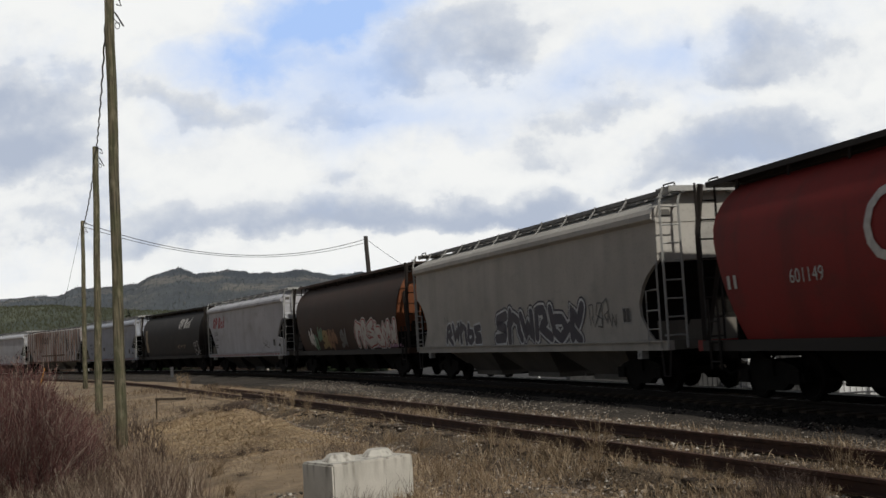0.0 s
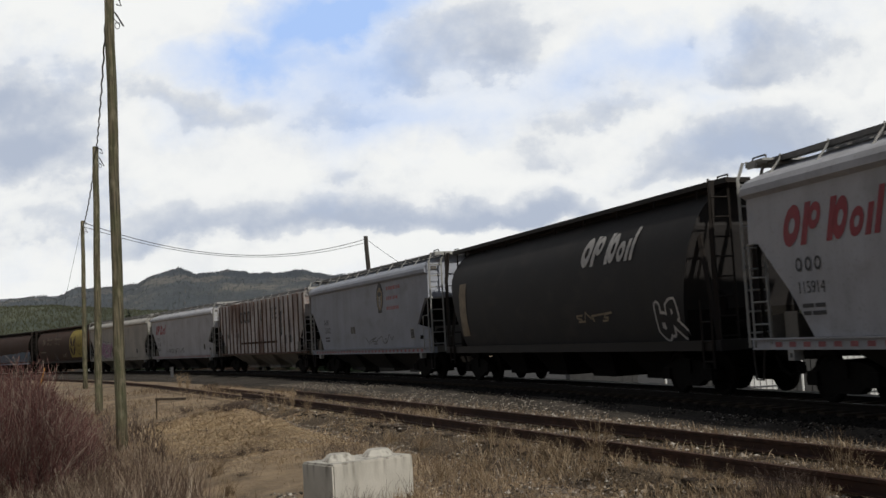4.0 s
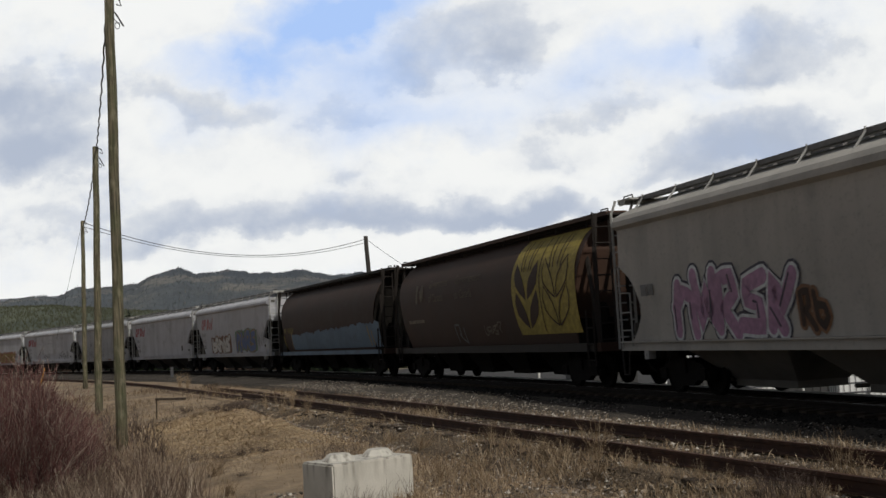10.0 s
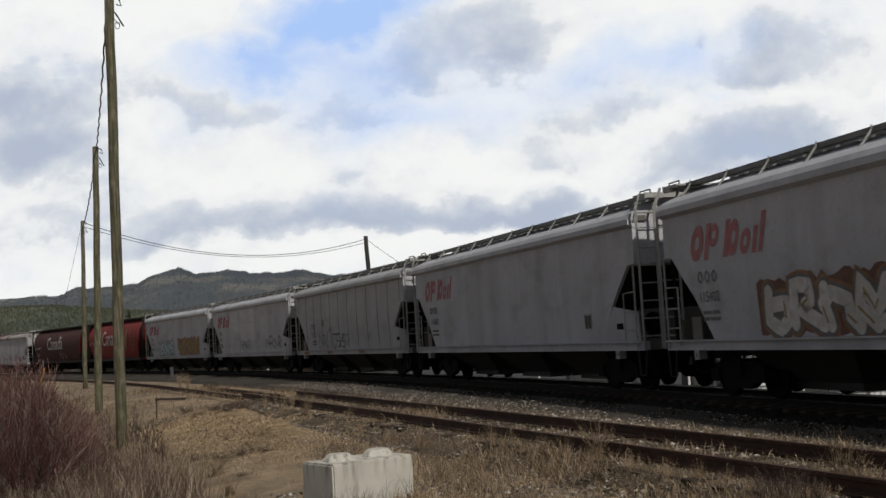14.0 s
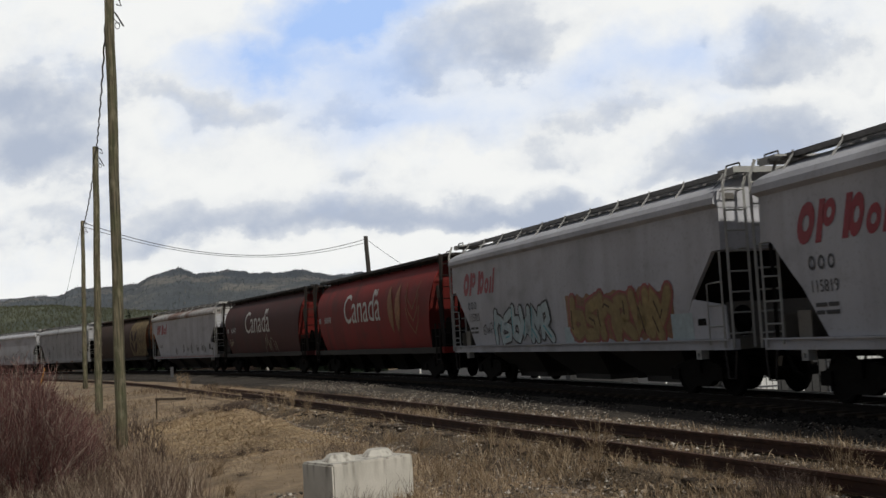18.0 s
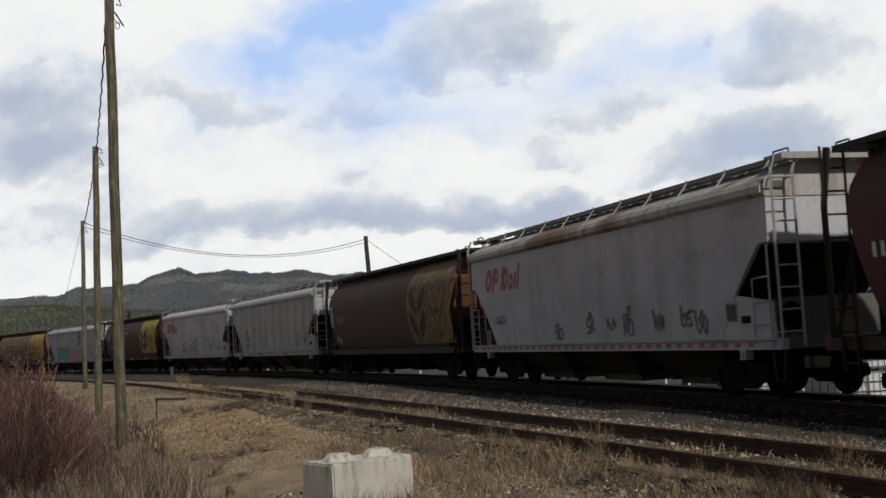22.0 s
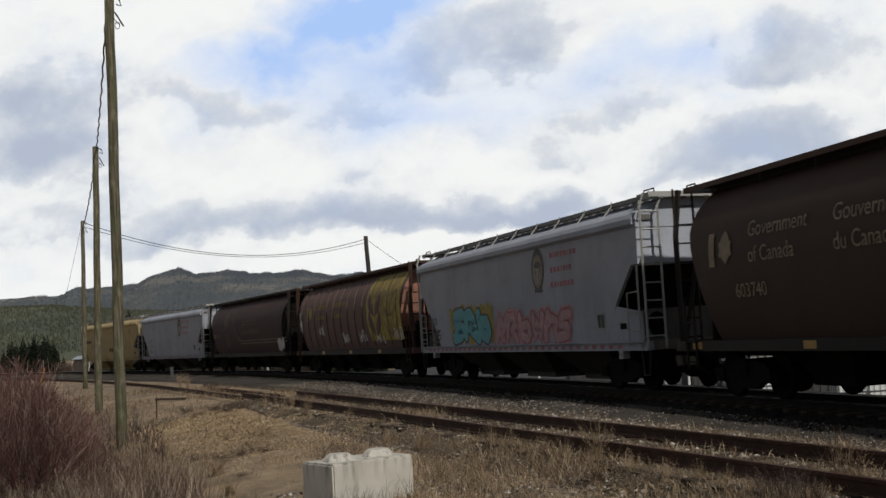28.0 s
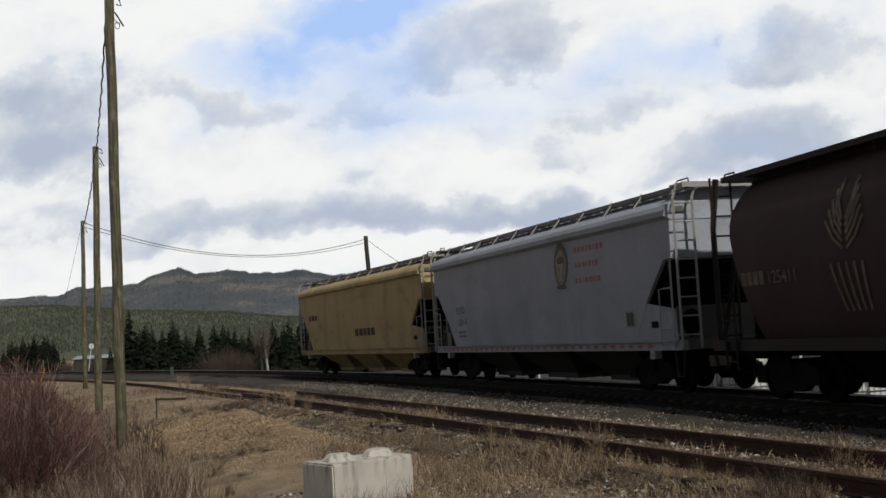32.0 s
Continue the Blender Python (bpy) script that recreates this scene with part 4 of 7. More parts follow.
    tube(bm, [(a - 0.2, -0.5, 1.4), (a - 0.2, 0.5, 1.4)], 0.16, 8)
    part("brake_wheel", bm, UNDER, car)
    bm = bmesh.new()
    box(bm, -half + 0.9, half - 0.9, -0.30, 0.30, 0.80, 1.10)
    part("centre_sill", bm, UNDER, car)
    span = (2 * a - 3.9) / 4
    for i in range(4):
        x = -a + 1.95 + span * (i + 0.5)
        # Near-black bays: the shade under the tank is painted in.
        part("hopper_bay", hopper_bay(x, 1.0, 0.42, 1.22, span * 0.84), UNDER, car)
    running_gear(car, half)
    return car, half


# ---- the train: rear couplings of the cars, metres along the line at 16 s ----
REAR = [286.35, 266.75, 247.8, 229.61, 210.5, 192.55, 173.13, 155.08, 135.73, 116.55, 97.7, 79.5, 61.0, 43.17, 25.05, 6.65, -12.35, -31.35, -49.6, -68.5, -86.53, -104.64, -123.5, -141.65, -160.4, -179.5, -197.7, -216.8]
FRONT = [305.3] + REAR[:-1]
MARKS = [0.77, 1.0, 1.12, 0.69, 0.58, 0.56, 0.46, 0.29, 0.19, 0.56, 0.72, 0.5, 0.1, -0.09, -0.11, 0.15, 0.65, 1.0, 0.73, 0.5, 0.21, -0.06, 0.37, 0.47, 0.38, 0.7, 0.5, 0.4]
TRAIN = []


def in_train(i, made, label):
    car, half = made
    tagged(car, label, "freight car", "cars of the grain train")
    MARK_SHIFT[car.name] = MARKS[i]
    TRAIN.append((car, (FRONT[i] + REAR[i]) / 2, half))
    return car


def pitch_of(i):
    return FRONT[i] - REAR[i]


def wheat_words(car, x, z, material):
    letters("Government", 0.42, x, z + 0.48, side_c, material, car, squeeze=0.92)
    letters("of Canada", 0.42, x, z, side_c, material, car, squeeze=0.92)
    letters("Gouvernement", 0.42, x + 2.75, z + 0.48, side_c, material, car, squeeze=0.92)
    letters("du Canada", 0.42, x + 2.75, z, side_c, material, car, squeeze=0.92)
    bars([(x - 1.5, x - 1.28, z, z + 0.66)], side_c, material, car, 0, 0.014, "flag_mark")
    leaves(car, side_c, [(x - 0.85, z + 0.35, 0.66, 0.42, 0), (x - 0.85, z + 0.32, 0.56, 0.3, 1.1), (x - 0.85, z + 0.32, 0.56, 0.3, -1.1)], material, "leaf_mark", 0.014)


AMBER = plain("amber_reflector", (0.42, 0.24, 0.04), 0.5, 0.0, 0.15)
FADEDGOLD = plain("worn_gold_paint", (0.33, 0.15, 0.06), 0.7, 0.0, 0.3)
PALEWASH = plain("pale_blue_wash", (0.46, 0.56, 0.58), 0.7, 0.0, 0.15)
RUSTSPRAY = plain("rust_brown_spray", (0.17, 0.075, 0.045), 0.7, 0.0, 0.3)
PALEPINK = plain("pale_pink_wash", (0.54, 0.33, 0.36), 0.7, 0.0, 0.2)


def build_train():
    P = pitch_of
    # red cylindrical car
    c = in_train(0, round_hopper(P(0), RED, ENDRED), "red cylindrical grain hopper car lettered Canada in white")
    letters("Canada", 1.80, -3.7, 2.32, side_c, WHITE_LETTER, c, squeeze=0.98)
    letters("601149", 0.36, -5.9, 2.15, side_c, WHITE_LETTER, c)
    rows_of_bars(-8.1, 2.15, (0.11, 0.11), 0.26, side_c, WHITE_LETTER, c, 0.13)
    scribble(c, side_c, -2.0, -0.6, 1.5, 1.9, TAN_LETTER, 3, 0.05, 3)
    # grey-cream hopper with a silver sprayed piece
    c = in_train(1, smooth_hopper(P(1), CREAM, bay=BAY, curved=True), "dusty cream-grey covered hopper car with silver graffiti")
    spray(c, side_h, -2.2, 4.1, 1.18, 2.3, INK_GRAF, SILVER_GRAF, 11, 6, INK_GRAF)
    spray(c, side_h, -6.9, -3.4, 1.2, 2.0, INK_GRAF, SILVER_GRAF, 12, 5)
    scribble(c, side_h, 4.4, 5.9, 1.5, 2.2, DECKGREY, 13, 0.04, 4)
    consist_plate(c, side_h, 6.2, 1.6)
    stencil(c, side_h, "115", -7.0, 1.95, BLACK_LETTER, 0.3, False)
    # brown cylindrical with painted row of blobs and a pink piece
    c = in_train(2, round_hopper(P(2), BROWN, ENDORANGE), "dark brown cylindrical hopper car with many-coloured graffiti")
    spray(c, side_c, 1.0, 6.2, 1.25, 2.4, WHITE_LETTER, REDGRAF, 21, 6, WHITE_LETTER, REDGRAF)
    for x, z, m, k in ((-6.2, 1.7, WHITE_LETTER, 0.9), (-5.7, 1.5, GREEN_GRAF, 0.8), (-4.7, 1.85, GREEN_GRAF, 0.7), (-3.9, 1.65, GOLD, 1.0), (-3.1, 1.55, ORANGE_GRAF, 1.0), (-2.4, 1.75, ORANGE_GRAF, 0.8), (-1.0, 1.6, DECKGREY, 0.9)):
        spray(c, side_c, x - 0.45 * k, x + 0.5 * k, z - 0.42 * k, z + 0.62 * k, m, BROWN, int(90 + 7 * x), 2, None, None, None, 0.5)
    bars([(2.6, 6.6, 1.22, 1.34)], side_c, PINK_GRAF, c, 0, 0.013, "graffiti_fill")
    # white with the red slanted mark
    c = in_train(3, smooth_hopper(P(3), WHITE), "off-white covered hopper car with red slanted company mark")
    rail_mark(c, side_h, RED_LETTER, -7.9)
    stencil(c, side_h, "115914", -7.5, 1.95, BLACK_LETTER, 0.30)
    consist_plate(c, side_h)
    scribble(c, side_h, 3.6, 4.9, 1.4, 2.0, DECKGREY, 31, 0.04, 3)
    sill_dashes(c, pitch_of(3) / 2, FADED_RED)
    # black cylindrical with white mark
    c = in_train(4, round_hopper(P(4), BLACK, BLACK), "black cylindrical hopper car with white company mark")
    rail_mark(c, side_c, WHITE_LETTER, 1.9, 3.05)
    bars([(-7.75, -7.1, 1.5, 3.2)], side_c, TAN_LETTER, c, 0.1, 0.013, "paint_patch")
    spray(c, side_c, 5.6, 6.7, 1.2, 2.1, BLACK, WHITE_LETTER, 41, 2)
    scribble(c, side_c, 1.4, 3.4, 1.7, 2.0, TAN_LETTER, 42, 0.05, 4)
    # grey with oval emblem
    c = in_train(5, smooth_hopper(P(5), BLUEGREY), "blue-grey covered hopper car with oval emblem and red lines")
    emblem(c, side_h, FADED_RED)
    stencil(c, side_h, "120332", -6.5, 1.95, BLACK_LETTER, 0.36)
    consist_plate(c, side_h)
    sill_dashes(c, pitch_of(5) / 2, FADED_RED)
    rows_of_bars(-2.2, 1.85, (0.3, 0.3), 0.3, side_h, DECKGREY, c)
    scribble(c, side_h, 0.0, 3.4, 1.35, 1.7, DECKGREY, 51, 0.04, 5)
    # ribbed rusty car
    c = in_train(6, smooth_hopper(P(6), RUSTY, ribs=True, over=0.77), "rust-streaked white ribbed hopper car with black shapes")
    flat = lambda z: 1.465
    for x in (-4.02, -3.17, -2.32):
        v, f = oval(x, 3.27, 0.29, 0.36, 20, 0.58)
        lay(v, f, flat, 0.014, "letter_ring", BLACK_LETTER, c)
    bars([(0.25, 0.38, 2.95, 3.6), (0.38, 0.75, 2.95, 3.08), (2.2, 2.33, 2.95, 3.6), (2.6, 2.73, 2.95, 3.6), (3.02, 3.15, 2.95, 3.6), (3.15, 3.5, 3.47, 3.6), (3.15, 3.5, 3.2, 3.32), (3.15, 3.5, 2.95, 3.07)], flat, BLACK_LETTER, c)
    leaves(c, flat, [(4.0, 2.2 + 0.32 * k, 0.5, 0.26, 0.5) for k in range(4)] + [(4.28, 2.2 + 0.32 * k, 0.5, 0.26, -0.5) for k in range(4)], BLACK_LETTER, "wheat_mark", 0.014)
    bars([(4.10, 4.16, 1.6, 2.2), (3.9, 3.94, 3.4, 3.95), (4.05, 4.09, 3.4, 4.0), (4.2, 4.24, 3.4, 4.0), (4.35, 4.39, 3.4, 3.95)], flat, BLACK_LETTER, c, 0, 0.014, "wheat_mark")
    bars([(4.75, 5.15, 1.63, 2.05), (5.62, 5.92, 2.16, 2.8), (5.62, 6.05, 1.65, 2.06)], flat, BLACK_LETTER, c, 0, 0.014, "data_panel")
    rows_of_bars(-7.6, 2.1, (0.2, 0.2), 0.25, flat, BLACK_LETTER, c, 0.1)
    for x, word in ((-6.03, "74"), (-5.18, "78"), (-4.33, "2")):
        letters(word, 0.34, x, 2.1, flat, BLACK_LETTER, c, squeeze=1.3)
    bars([(-4.3, 3.4, 1.68, 1.80)], flat, BROWN, c, 0, 0.010, "stripe")
    # white with red mark
    c = in_train(7, smooth_hopper(P(7), WHITE), "clean off-white covered hopper car with red company mark")
    rail_mark(c, side_h, RED_LETTER, -7.4)
    stencil(c, side_h, "115338", -7.0, 1.95, BLACK_LETTER, 0.36)
    consist_plate(c, side_h)
    scribble(c, side_h, -4.4, 0.6, 1.35, 1.8, BLACK_LETTER, 71, 0.045, 7)
    sill_dashes(c, pitch_of(7) / 2, FADED_RED)
    # cream with pink piece
    c = in_train(8, smooth_hopper(P(8), CREAM, bay=BAY, curved=True), "cream covered hopper car with pink and black graffiti")
    spray(c, side_h, -6.4, -1.9, 1.2, 2.7, PINK_GRAF, SILVER_GRAF, 81, 5, INK_GRAF, INK_GRAF)
    bars([(-7.2, -1.4, 1.19, 1.30)], side_h, ORANGE_GRAF, c, 0, 0.009, "graffiti_cloud")
    spray(c, side_h, -1.7, -0.9, 1.3, 2.1, BROWN, ORANGE_GRAF, 82, 2)
    consist_plate(c, side_h, 5.5, 1.5)
    rows_of_bars(-8.0, 2.2, (0.3, 0.3), 0.25, side_h, DECKGREY, c)
    # brown with gold panel
    c = in_train(9, round_hopper(P(9), BROWN, BROWN), "dark brown cylindrical hopper car with yellow grain panel")
    gold_panel(c, side_c, 2.9, 7.2, 1.45, 4.15, YELLOW_LETTER, BROWN)
    wheat_words(c, -4.9, 2.75, DULL_LETTER)
    scribble(c, side_c, -2.4, -0.9, 1.25, 2.2, DECKGREY, 91, 0.07, 2)
    scribble(c, side_c, 0.2, 1.8, 1.5, 1.9, DULL_LETTER, 92, 0.05, 4)
    rows_of_bars(-7.4, 2.05, (0.3, 0.5, 0.5, 0.4), 0.12, side_c, DULL_LETTER, c)
    # brown over a repainted blue sill
    # its end sheets are coloured near-black for the shade of the roof overhang
    c = in_train(10, round_hopper(P(10), DARKBROWN, UNDER), "brown cylindrical hopper car with worn blue lower band")
    v, f = [], []
    r = random.Random(5)
    xs = [-6.6 + 0.1 * k for k in range(141)]
    for x in xs:
        t = 1.98 + 0.022 * (x + 6.6) + 0.10 * noise.noise((x * 0.9, 3.0, 0.0)) + 0.10 * noise.noise((x * 3.1, 8.0, 0.0)) + r.uniform(-0.03, 0.05)
        v += [(x, 1.25), (x, 1.45), (x + 0.05, t)]
    for k in range(len(xs) - 1):
        f += [(3 * k, 3 * k + 3, 3 * k + 4, 3 * k + 1), (3 * k + 1, 3 * k + 4, 3 * k + 5, 3 * k + 2)]
    lay(v, f, side_c, 0.012, "blue_band", PALEBLUE, c, "worn pale blue paint")
    strokes(c, side_c, [[(6.1, 1.3), (5.9, 2.15)], [(6.5, 1.3), (6.35, 1.95)], [(-6.7, 1.3), (-6.6, 2.0), (-6.3, 2.2)]], 0.10, 0.016, "paint_drip", GOLD)
    letters("625254", 0.36, -7.2, 2.12, side_c, YELLOW_LETTER, c)
    rows_of_bars(-7.9, 2.12, (0.11, 0.11), 0.26, side_c, YELLOW_LETTER, c, 0.13)
    bars([(-8.0, -7.9, 1.2, 2.0)], side_c, YELLOW_LETTER, c, -0.25, 0.013, "stripe")
    bars([(-9.1, 7.7, 0.98, 1.15)], lambda z: 1.50, PALEBLUE, c, 0, 0.006, "sill_band")
    # white with two big pieces
    c = in_train(11, smooth_hopper(P(11), WHITE), "off-white covered hopper car with large coloured graffiti")
    rail_mark(c, side_h, FADED_RED, -7.7)
    spray(c, side_h, -4.9, -0.5, 1.22, 2.3, WHITE_LETTER, DECKGREY, 111, 5, ORANGE_GRAF, GOLD, RUSTSPRAY)
    spray(c, side_h, 1.0, 5.1, 1.25, 2.6, BLUE_GRAF, GOLD, 112, 4, INK_GRAF, GOLD, GREEN_GRAF)
    scribble(c, side_h, 5.3, 6.8, 1.5, 2.6, DECKGREY, 113, 0.06, 3)
    stencil(c, side_h, "115402", -7.4, 1.95, DECKGREY, 0.3)
    # white
    c = in_train(12, smooth_hopper(P(12), WHITE), "off-white covered hopper car with red company mark")
    rail_mark(c, side_h, RED_LETTER, -7.55)
    stencil(c, side_h, "115683", -7.0, 1.95, BLACK_LETTER, 0.3)
    consist_plate(c, side_h)
    # grey with upright seams
    c = in_train(13, smooth_hopper(P(13), GREY, seams=True), "grey covered hopper car with upright seams and black tags")
    stencil(c, side_h, "124015", -5.35, 1.82, BLACK_LETTER, 0.36)
    bars([(-3.3, -3.0, 2.3, 2.6)], side_h, DECKGREY, c, 0, 0.014, "data_panel")
    scribble(c, side_h, -4.1, 1.0, 1.25, 2.2, BLACK_LETTER, 131, 0.05, 7)
    bars([(-6.9, -5.9, 1.02, 1.14), (-2.7, -1.9, 1.02, 1.14), (2.2, 3.0, 1.02, 1.14)], lambda z: 1.53, ORANGE_GRAF, c, 0, 0.006, "reflector")
    # white, patched
    c = in_train(14, smooth_hopper(P(14), WHITE), "patched off-white covered hopper car with tags")
    rail_mark(c, side_h, RED_LETTER, -7.05)
    stencil(c, side_h, "115819", -6.7, 1.95, BLACK_LETTER, 0.3)
    scribble(c, side_h, 3.9, 7.0, 1.35, 2.3, BLACK_LETTER, 141, 0.06, 4)
    scribble(c, side_h, -1.6, 0.8, 1.35, 2.0, DECKGREY, 142, 0.05, 4)
    bars([(-3.9, 2.6, 1.9, 3.70)], side_h, PATCHWHITE, c, 0, 0.008, "paint_patch")
    # white with pale piece and orange piece
    c = in_train(15, smooth_hopper(P(15), WHITE), "off-white covered hopper car with pale and orange graffiti")
    rail_mark(c, side_h, RED_LETTER, -7.55)
    stencil(c, side_h, "115703", -7.1, 1.95, BLACK_LETTER, 0.36)
    spray(c, side_h, -4.8, -0.4, 1.2, 2.35, PALEWASH, BLACK_LETTER, 151, 6, None, TEAL_GRAF)
    spray(c, side_h, 0.9, 6.0, 1.22, 2.4, GOLD, ORANGE_GRAF, 152, 6, REDGRAF, BROWN, ORANGE_GRAF)
    bars([(0.4, 0.95, 1.2, 1.6), (6.1, 7.0, 1.2, 1.75)], side_h, PALEWASH, c, 0, 0.012, "graffiti_cloud")
    scribble(c, side_h, -5.9, -4.9, 1.5, 2.0, BLACK_LETTER, 153, 0.03, 3)
    # two red cars with the country's name
    for i, paint, tone in ((16, RED, "bright"), (17, DARKRED, "dull")):
        c = in_train(i, round_hopper(P(i), paint, ENDRED), tone + " red cylindrical hopper car lettered Canada in white")
        letters("Canada", 1.80, -3.95, 2.32, side_c, WHITE_LETTER, c, squeeze=0.98)
        bars([(0.36, 0.46, 3.30, 3.60), (0.80, 0.90, 3.30, 3.60)], side_c, WHITE_LETTER, c, 0, 0.016, "flag_mark")
        leaves(c, side_c, [(0.63, 3.46, 0.30, 0.22, 0)], WHITE_LETTER, "leaf_mark", 0.016)
        letters("606448" if i == 16 else "608472", 0.40, -7.25, 2.42, side_c, WHITE_LETTER, c)
        rows_of_bars(-8.2, 2.42, (0.10, 0.10), 0.24, side_c, WHITE_LETTER, c, 0.12)
        if i == 17:
            scribble(c, side_c, 0.0, 2.3, 1.15, 2.2, TAN_LETTER, 171, 0.06, 4)
            scribble(c, side_c, -7.9, -7.0, 1.6, 2.2, TAN_LETTER, 172, 0.06, 3)
            continue
        tone_m = FADEDGOLD
        leaves(c, side_c, [(2.62, 2.7, 1.9, 0.62, 0.16), (3.5, 2.7, 1.9, 0.62, -0.16)], tone_m, "leaf_mark", 0.014)
        lines = [[(5.2, 1.7 + 0.45 * j), (5.2 + k * 0.5, 2.1 + 0.45 * j), (5.2 + k * 0.75, 2.7 + 0.45 * j)] for k in (-1, 1) for j in range(3)]
        strokes(c, side_c, lines, 0.06, 0.014, "wheat_mark", tone_m)
    # white with rusty roof
    c = in_train(18, smooth_hopper(P(18), WHITE, roof=RUSTTOP), "off-white covered hopper car with rusting roof")
    rail_mark(c, side_h, RED_LETTER, -7.9)
    letters("116673", 0.36, -7.3, 1.8, side_h, BLACK_LETTER, c)
    sill_dashes(c, pitch_of(18) / 2, FADED_RED)
    consist_plate(c, side_h, 6.0, 1.5)
    for k, x in enumerate((-2.6, -0.6, 0.6, 1.5, 3.0, 4.2, 4.8)):
        scribble(c, side_h, x, x + 0.5, 1.3 + 0.08 * (k % 3), 1.9 + 0.12 * (k % 2), DECKGREY, 181 + k, 0.07, 2)
    # brown with wheat outlines
    c = in_train(19, round_hopper(P(19), BROWN, ENDBROWN), "dark brown cylindrical hopper car with gold wheat outline")
    gold_panel(c, side_c, 2.9, 7.4, 1.3, 4.2, OCHRE, DARKBROWN)
    letters("603097", 0.40, -7.0, 2.35, side_c, TAN_LETTER, c)
    scribble(c, side_c, -8.0, -7.5, 2.2, 3.2, SILVER_GRAF, 191, 0.06, 2)
    scribble(c, side_c, -7.4, -6.6, 1.4, 2.0, TAN_LETTER, 192, 0.07, 3)
    # grey with seams
    c = in_train(20, smooth_hopper(P(20), GREY, seams=True), "pale grey covered hopper car with upright seams")
    stencil(c, side_h, "124416", -5.7, 1.85, BLACK_LETTER, 0.36)
    bars([(-3.6, -3.3, 2.3, 2.6)], side_h, DECKGREY, c, 0, 0.014, "data_panel")
    bars([(-7.2, -6.2, 1.02, 1.14), (-2.9, -2.1, 1.02, 1.14), (2.2, 3.0, 1.02, 1.14)], lambda z: 1.53, ORANGE_GRAF, c, 0, 0.006, "reflector")
    scribble(c, side_h, 4.4, 7.0, 1.5, 2.2, DECKGREY, 201, 0.05, 4)
    # white with black scrawl
    c = in_train(21, smooth_hopper(P(21), WHITE), "off-white covered hopper car with long black scrawl")
    rail_mark(c, side_h, RED_LETTER, -7.15)
    scribble(c, side_h, -4.3, 2.0, 1.1, 2.2, BLACK_LETTER, 211, 0.07, 7)
    scribble(c, side_h, 3.4, 7.2, 1.3, 2.2, DECKGREY, 212, 0.06, 4)
    stencil(c, side_h, "115550", -6.8, 1.95, DECKGREY, 0.3)
    # brown with gold panel and words
    c = in_train(22, round_hopper(P(22), BROWN, ENDBROWN), "brown cylindrical hopper car with gold panel and two-language lettering")
    gold_panel(c, side_c, 2.9, 7.2, 1.5, 4.12, YELLOW_LETTER, BROWN)
    wheat_words(c, -5.8, 2.62, TAN_LETTER)
    letters("603740", 0.38, -6.4, 1.98, side_c, TAN_LETTER, c)
    bars([(-8.3, -7.9, 1.0, 1.14), (-4.2, -3.8, 1.0, 1.14), (0.2, 0.6, 1.0, 1.14), (4.2, 4.6, 1.0, 1.14)], lambda z: 1.50, AMBER, c, 0, 0.006, "reflector")
    # grey emblem with teal and pink pieces
    c = in_train(23, smooth_hopper(P(23), BLUEGREY), "blue-grey covered hopper car with teal and pink graffiti")
    emblem(c, side_h, FADED_RED)
    spray(c, side_h, -5.4, -1.8, 1.22, 2.5, TEAL_GRAF, INK_GRAF, 231, 3, None, None, YELLOW_LETTER, 0.42)
    spray(c, side_h, -1.4, 4.1, 1.22, 2.2, PALEPINK, FADED_RED, 232, 6, PALEPINK)
    scribble(c, side_h, -7.6, -6.7, 1.4, 1.9, BLACK_LETTER, 233, 0.05, 2)
    stencil(c, side_h, "122687", -7.9, 1.55, BLACK_LETTER, 0.34)
    consist_plate(c, side_h)
    sill_dashes(c, pitch_of(23) / 2, FADED_RED)
    # lighter brown hooped car
    c = in_train(24, round_hopper(P(24), LIGHTBROWN, ENDPINK, BROWN, True), "faded brown hooped cylindrical hopper car with yellow grain panel")
    gold_panel(c, side_c, 2.95, 7.2, 1.5, 4.12, YELLOW_LETTER, LIGHTBROWN)
    wheat_words(c, -5.1, 2.62, YELLOW_LETTER)
    for k, (x, z) in enumerate(((-4.6, 1.9), (-0.9, 1.45), (1.6, 1.5), (3.9, 1.4), (6.2, 1.5))):
        scribble(c, side_c, x, x + 1.0, z, z + 0.5, SILVER_GRAF, 240 + k, 0.06, 4)
    scribble(c, side_c, -8.0, -7.6, 2.0, 3.3, SILVER_GRAF, 246, 0.07, 2)
    bars([(-8.3, -7.9, 1.0, 1.14), (-4.2, -3.8, 1.0, 1.14), (0.2, 0.6, 1.0, 1.14), (4.2, 4.6, 1.0, 1.14)], lambda z: 1.50, AMBER, c, 0, 0.006, "reflector")
    # maroon with cream stripe and long words
    # end sheets again near-black, with the overhang's shade in the colour
    c = in_train(25, round_hopper(P(25), MAROON, UNDER), "dark maroon cylindrical hopper car with province lettering and stripes")
    letters("Saskatchewan", 0.72, -1.1, 2.78, side_c, DULL_LETTER, c, squeeze=0.82)
    letters("Grain Car Corporation", 0.50, -1.1, 2.28, side_c, DULL_LETTER, c, squeeze=0.76)
    v, f = [], []
    for k in (0, 0.16):
        ribbon(v, f, [(-3.4 + k, 4.0), (-3.3 + k, 3.4), (-2.9 + k, 2.7), (-2.2 + k, 2.05), (-1.5 + k, 1.75 + k), (0, 1.74 + k), (7.6, 1.74 + k)], 0.06)
    lay(v, f, side_c, 0.014, "stripe", DULL_LETTER, c)
    lines = [[(-5.0 + 0.16 * k, 1.6), (-5.25 + 0.22 * k, 2.4)] for k in range(5)]
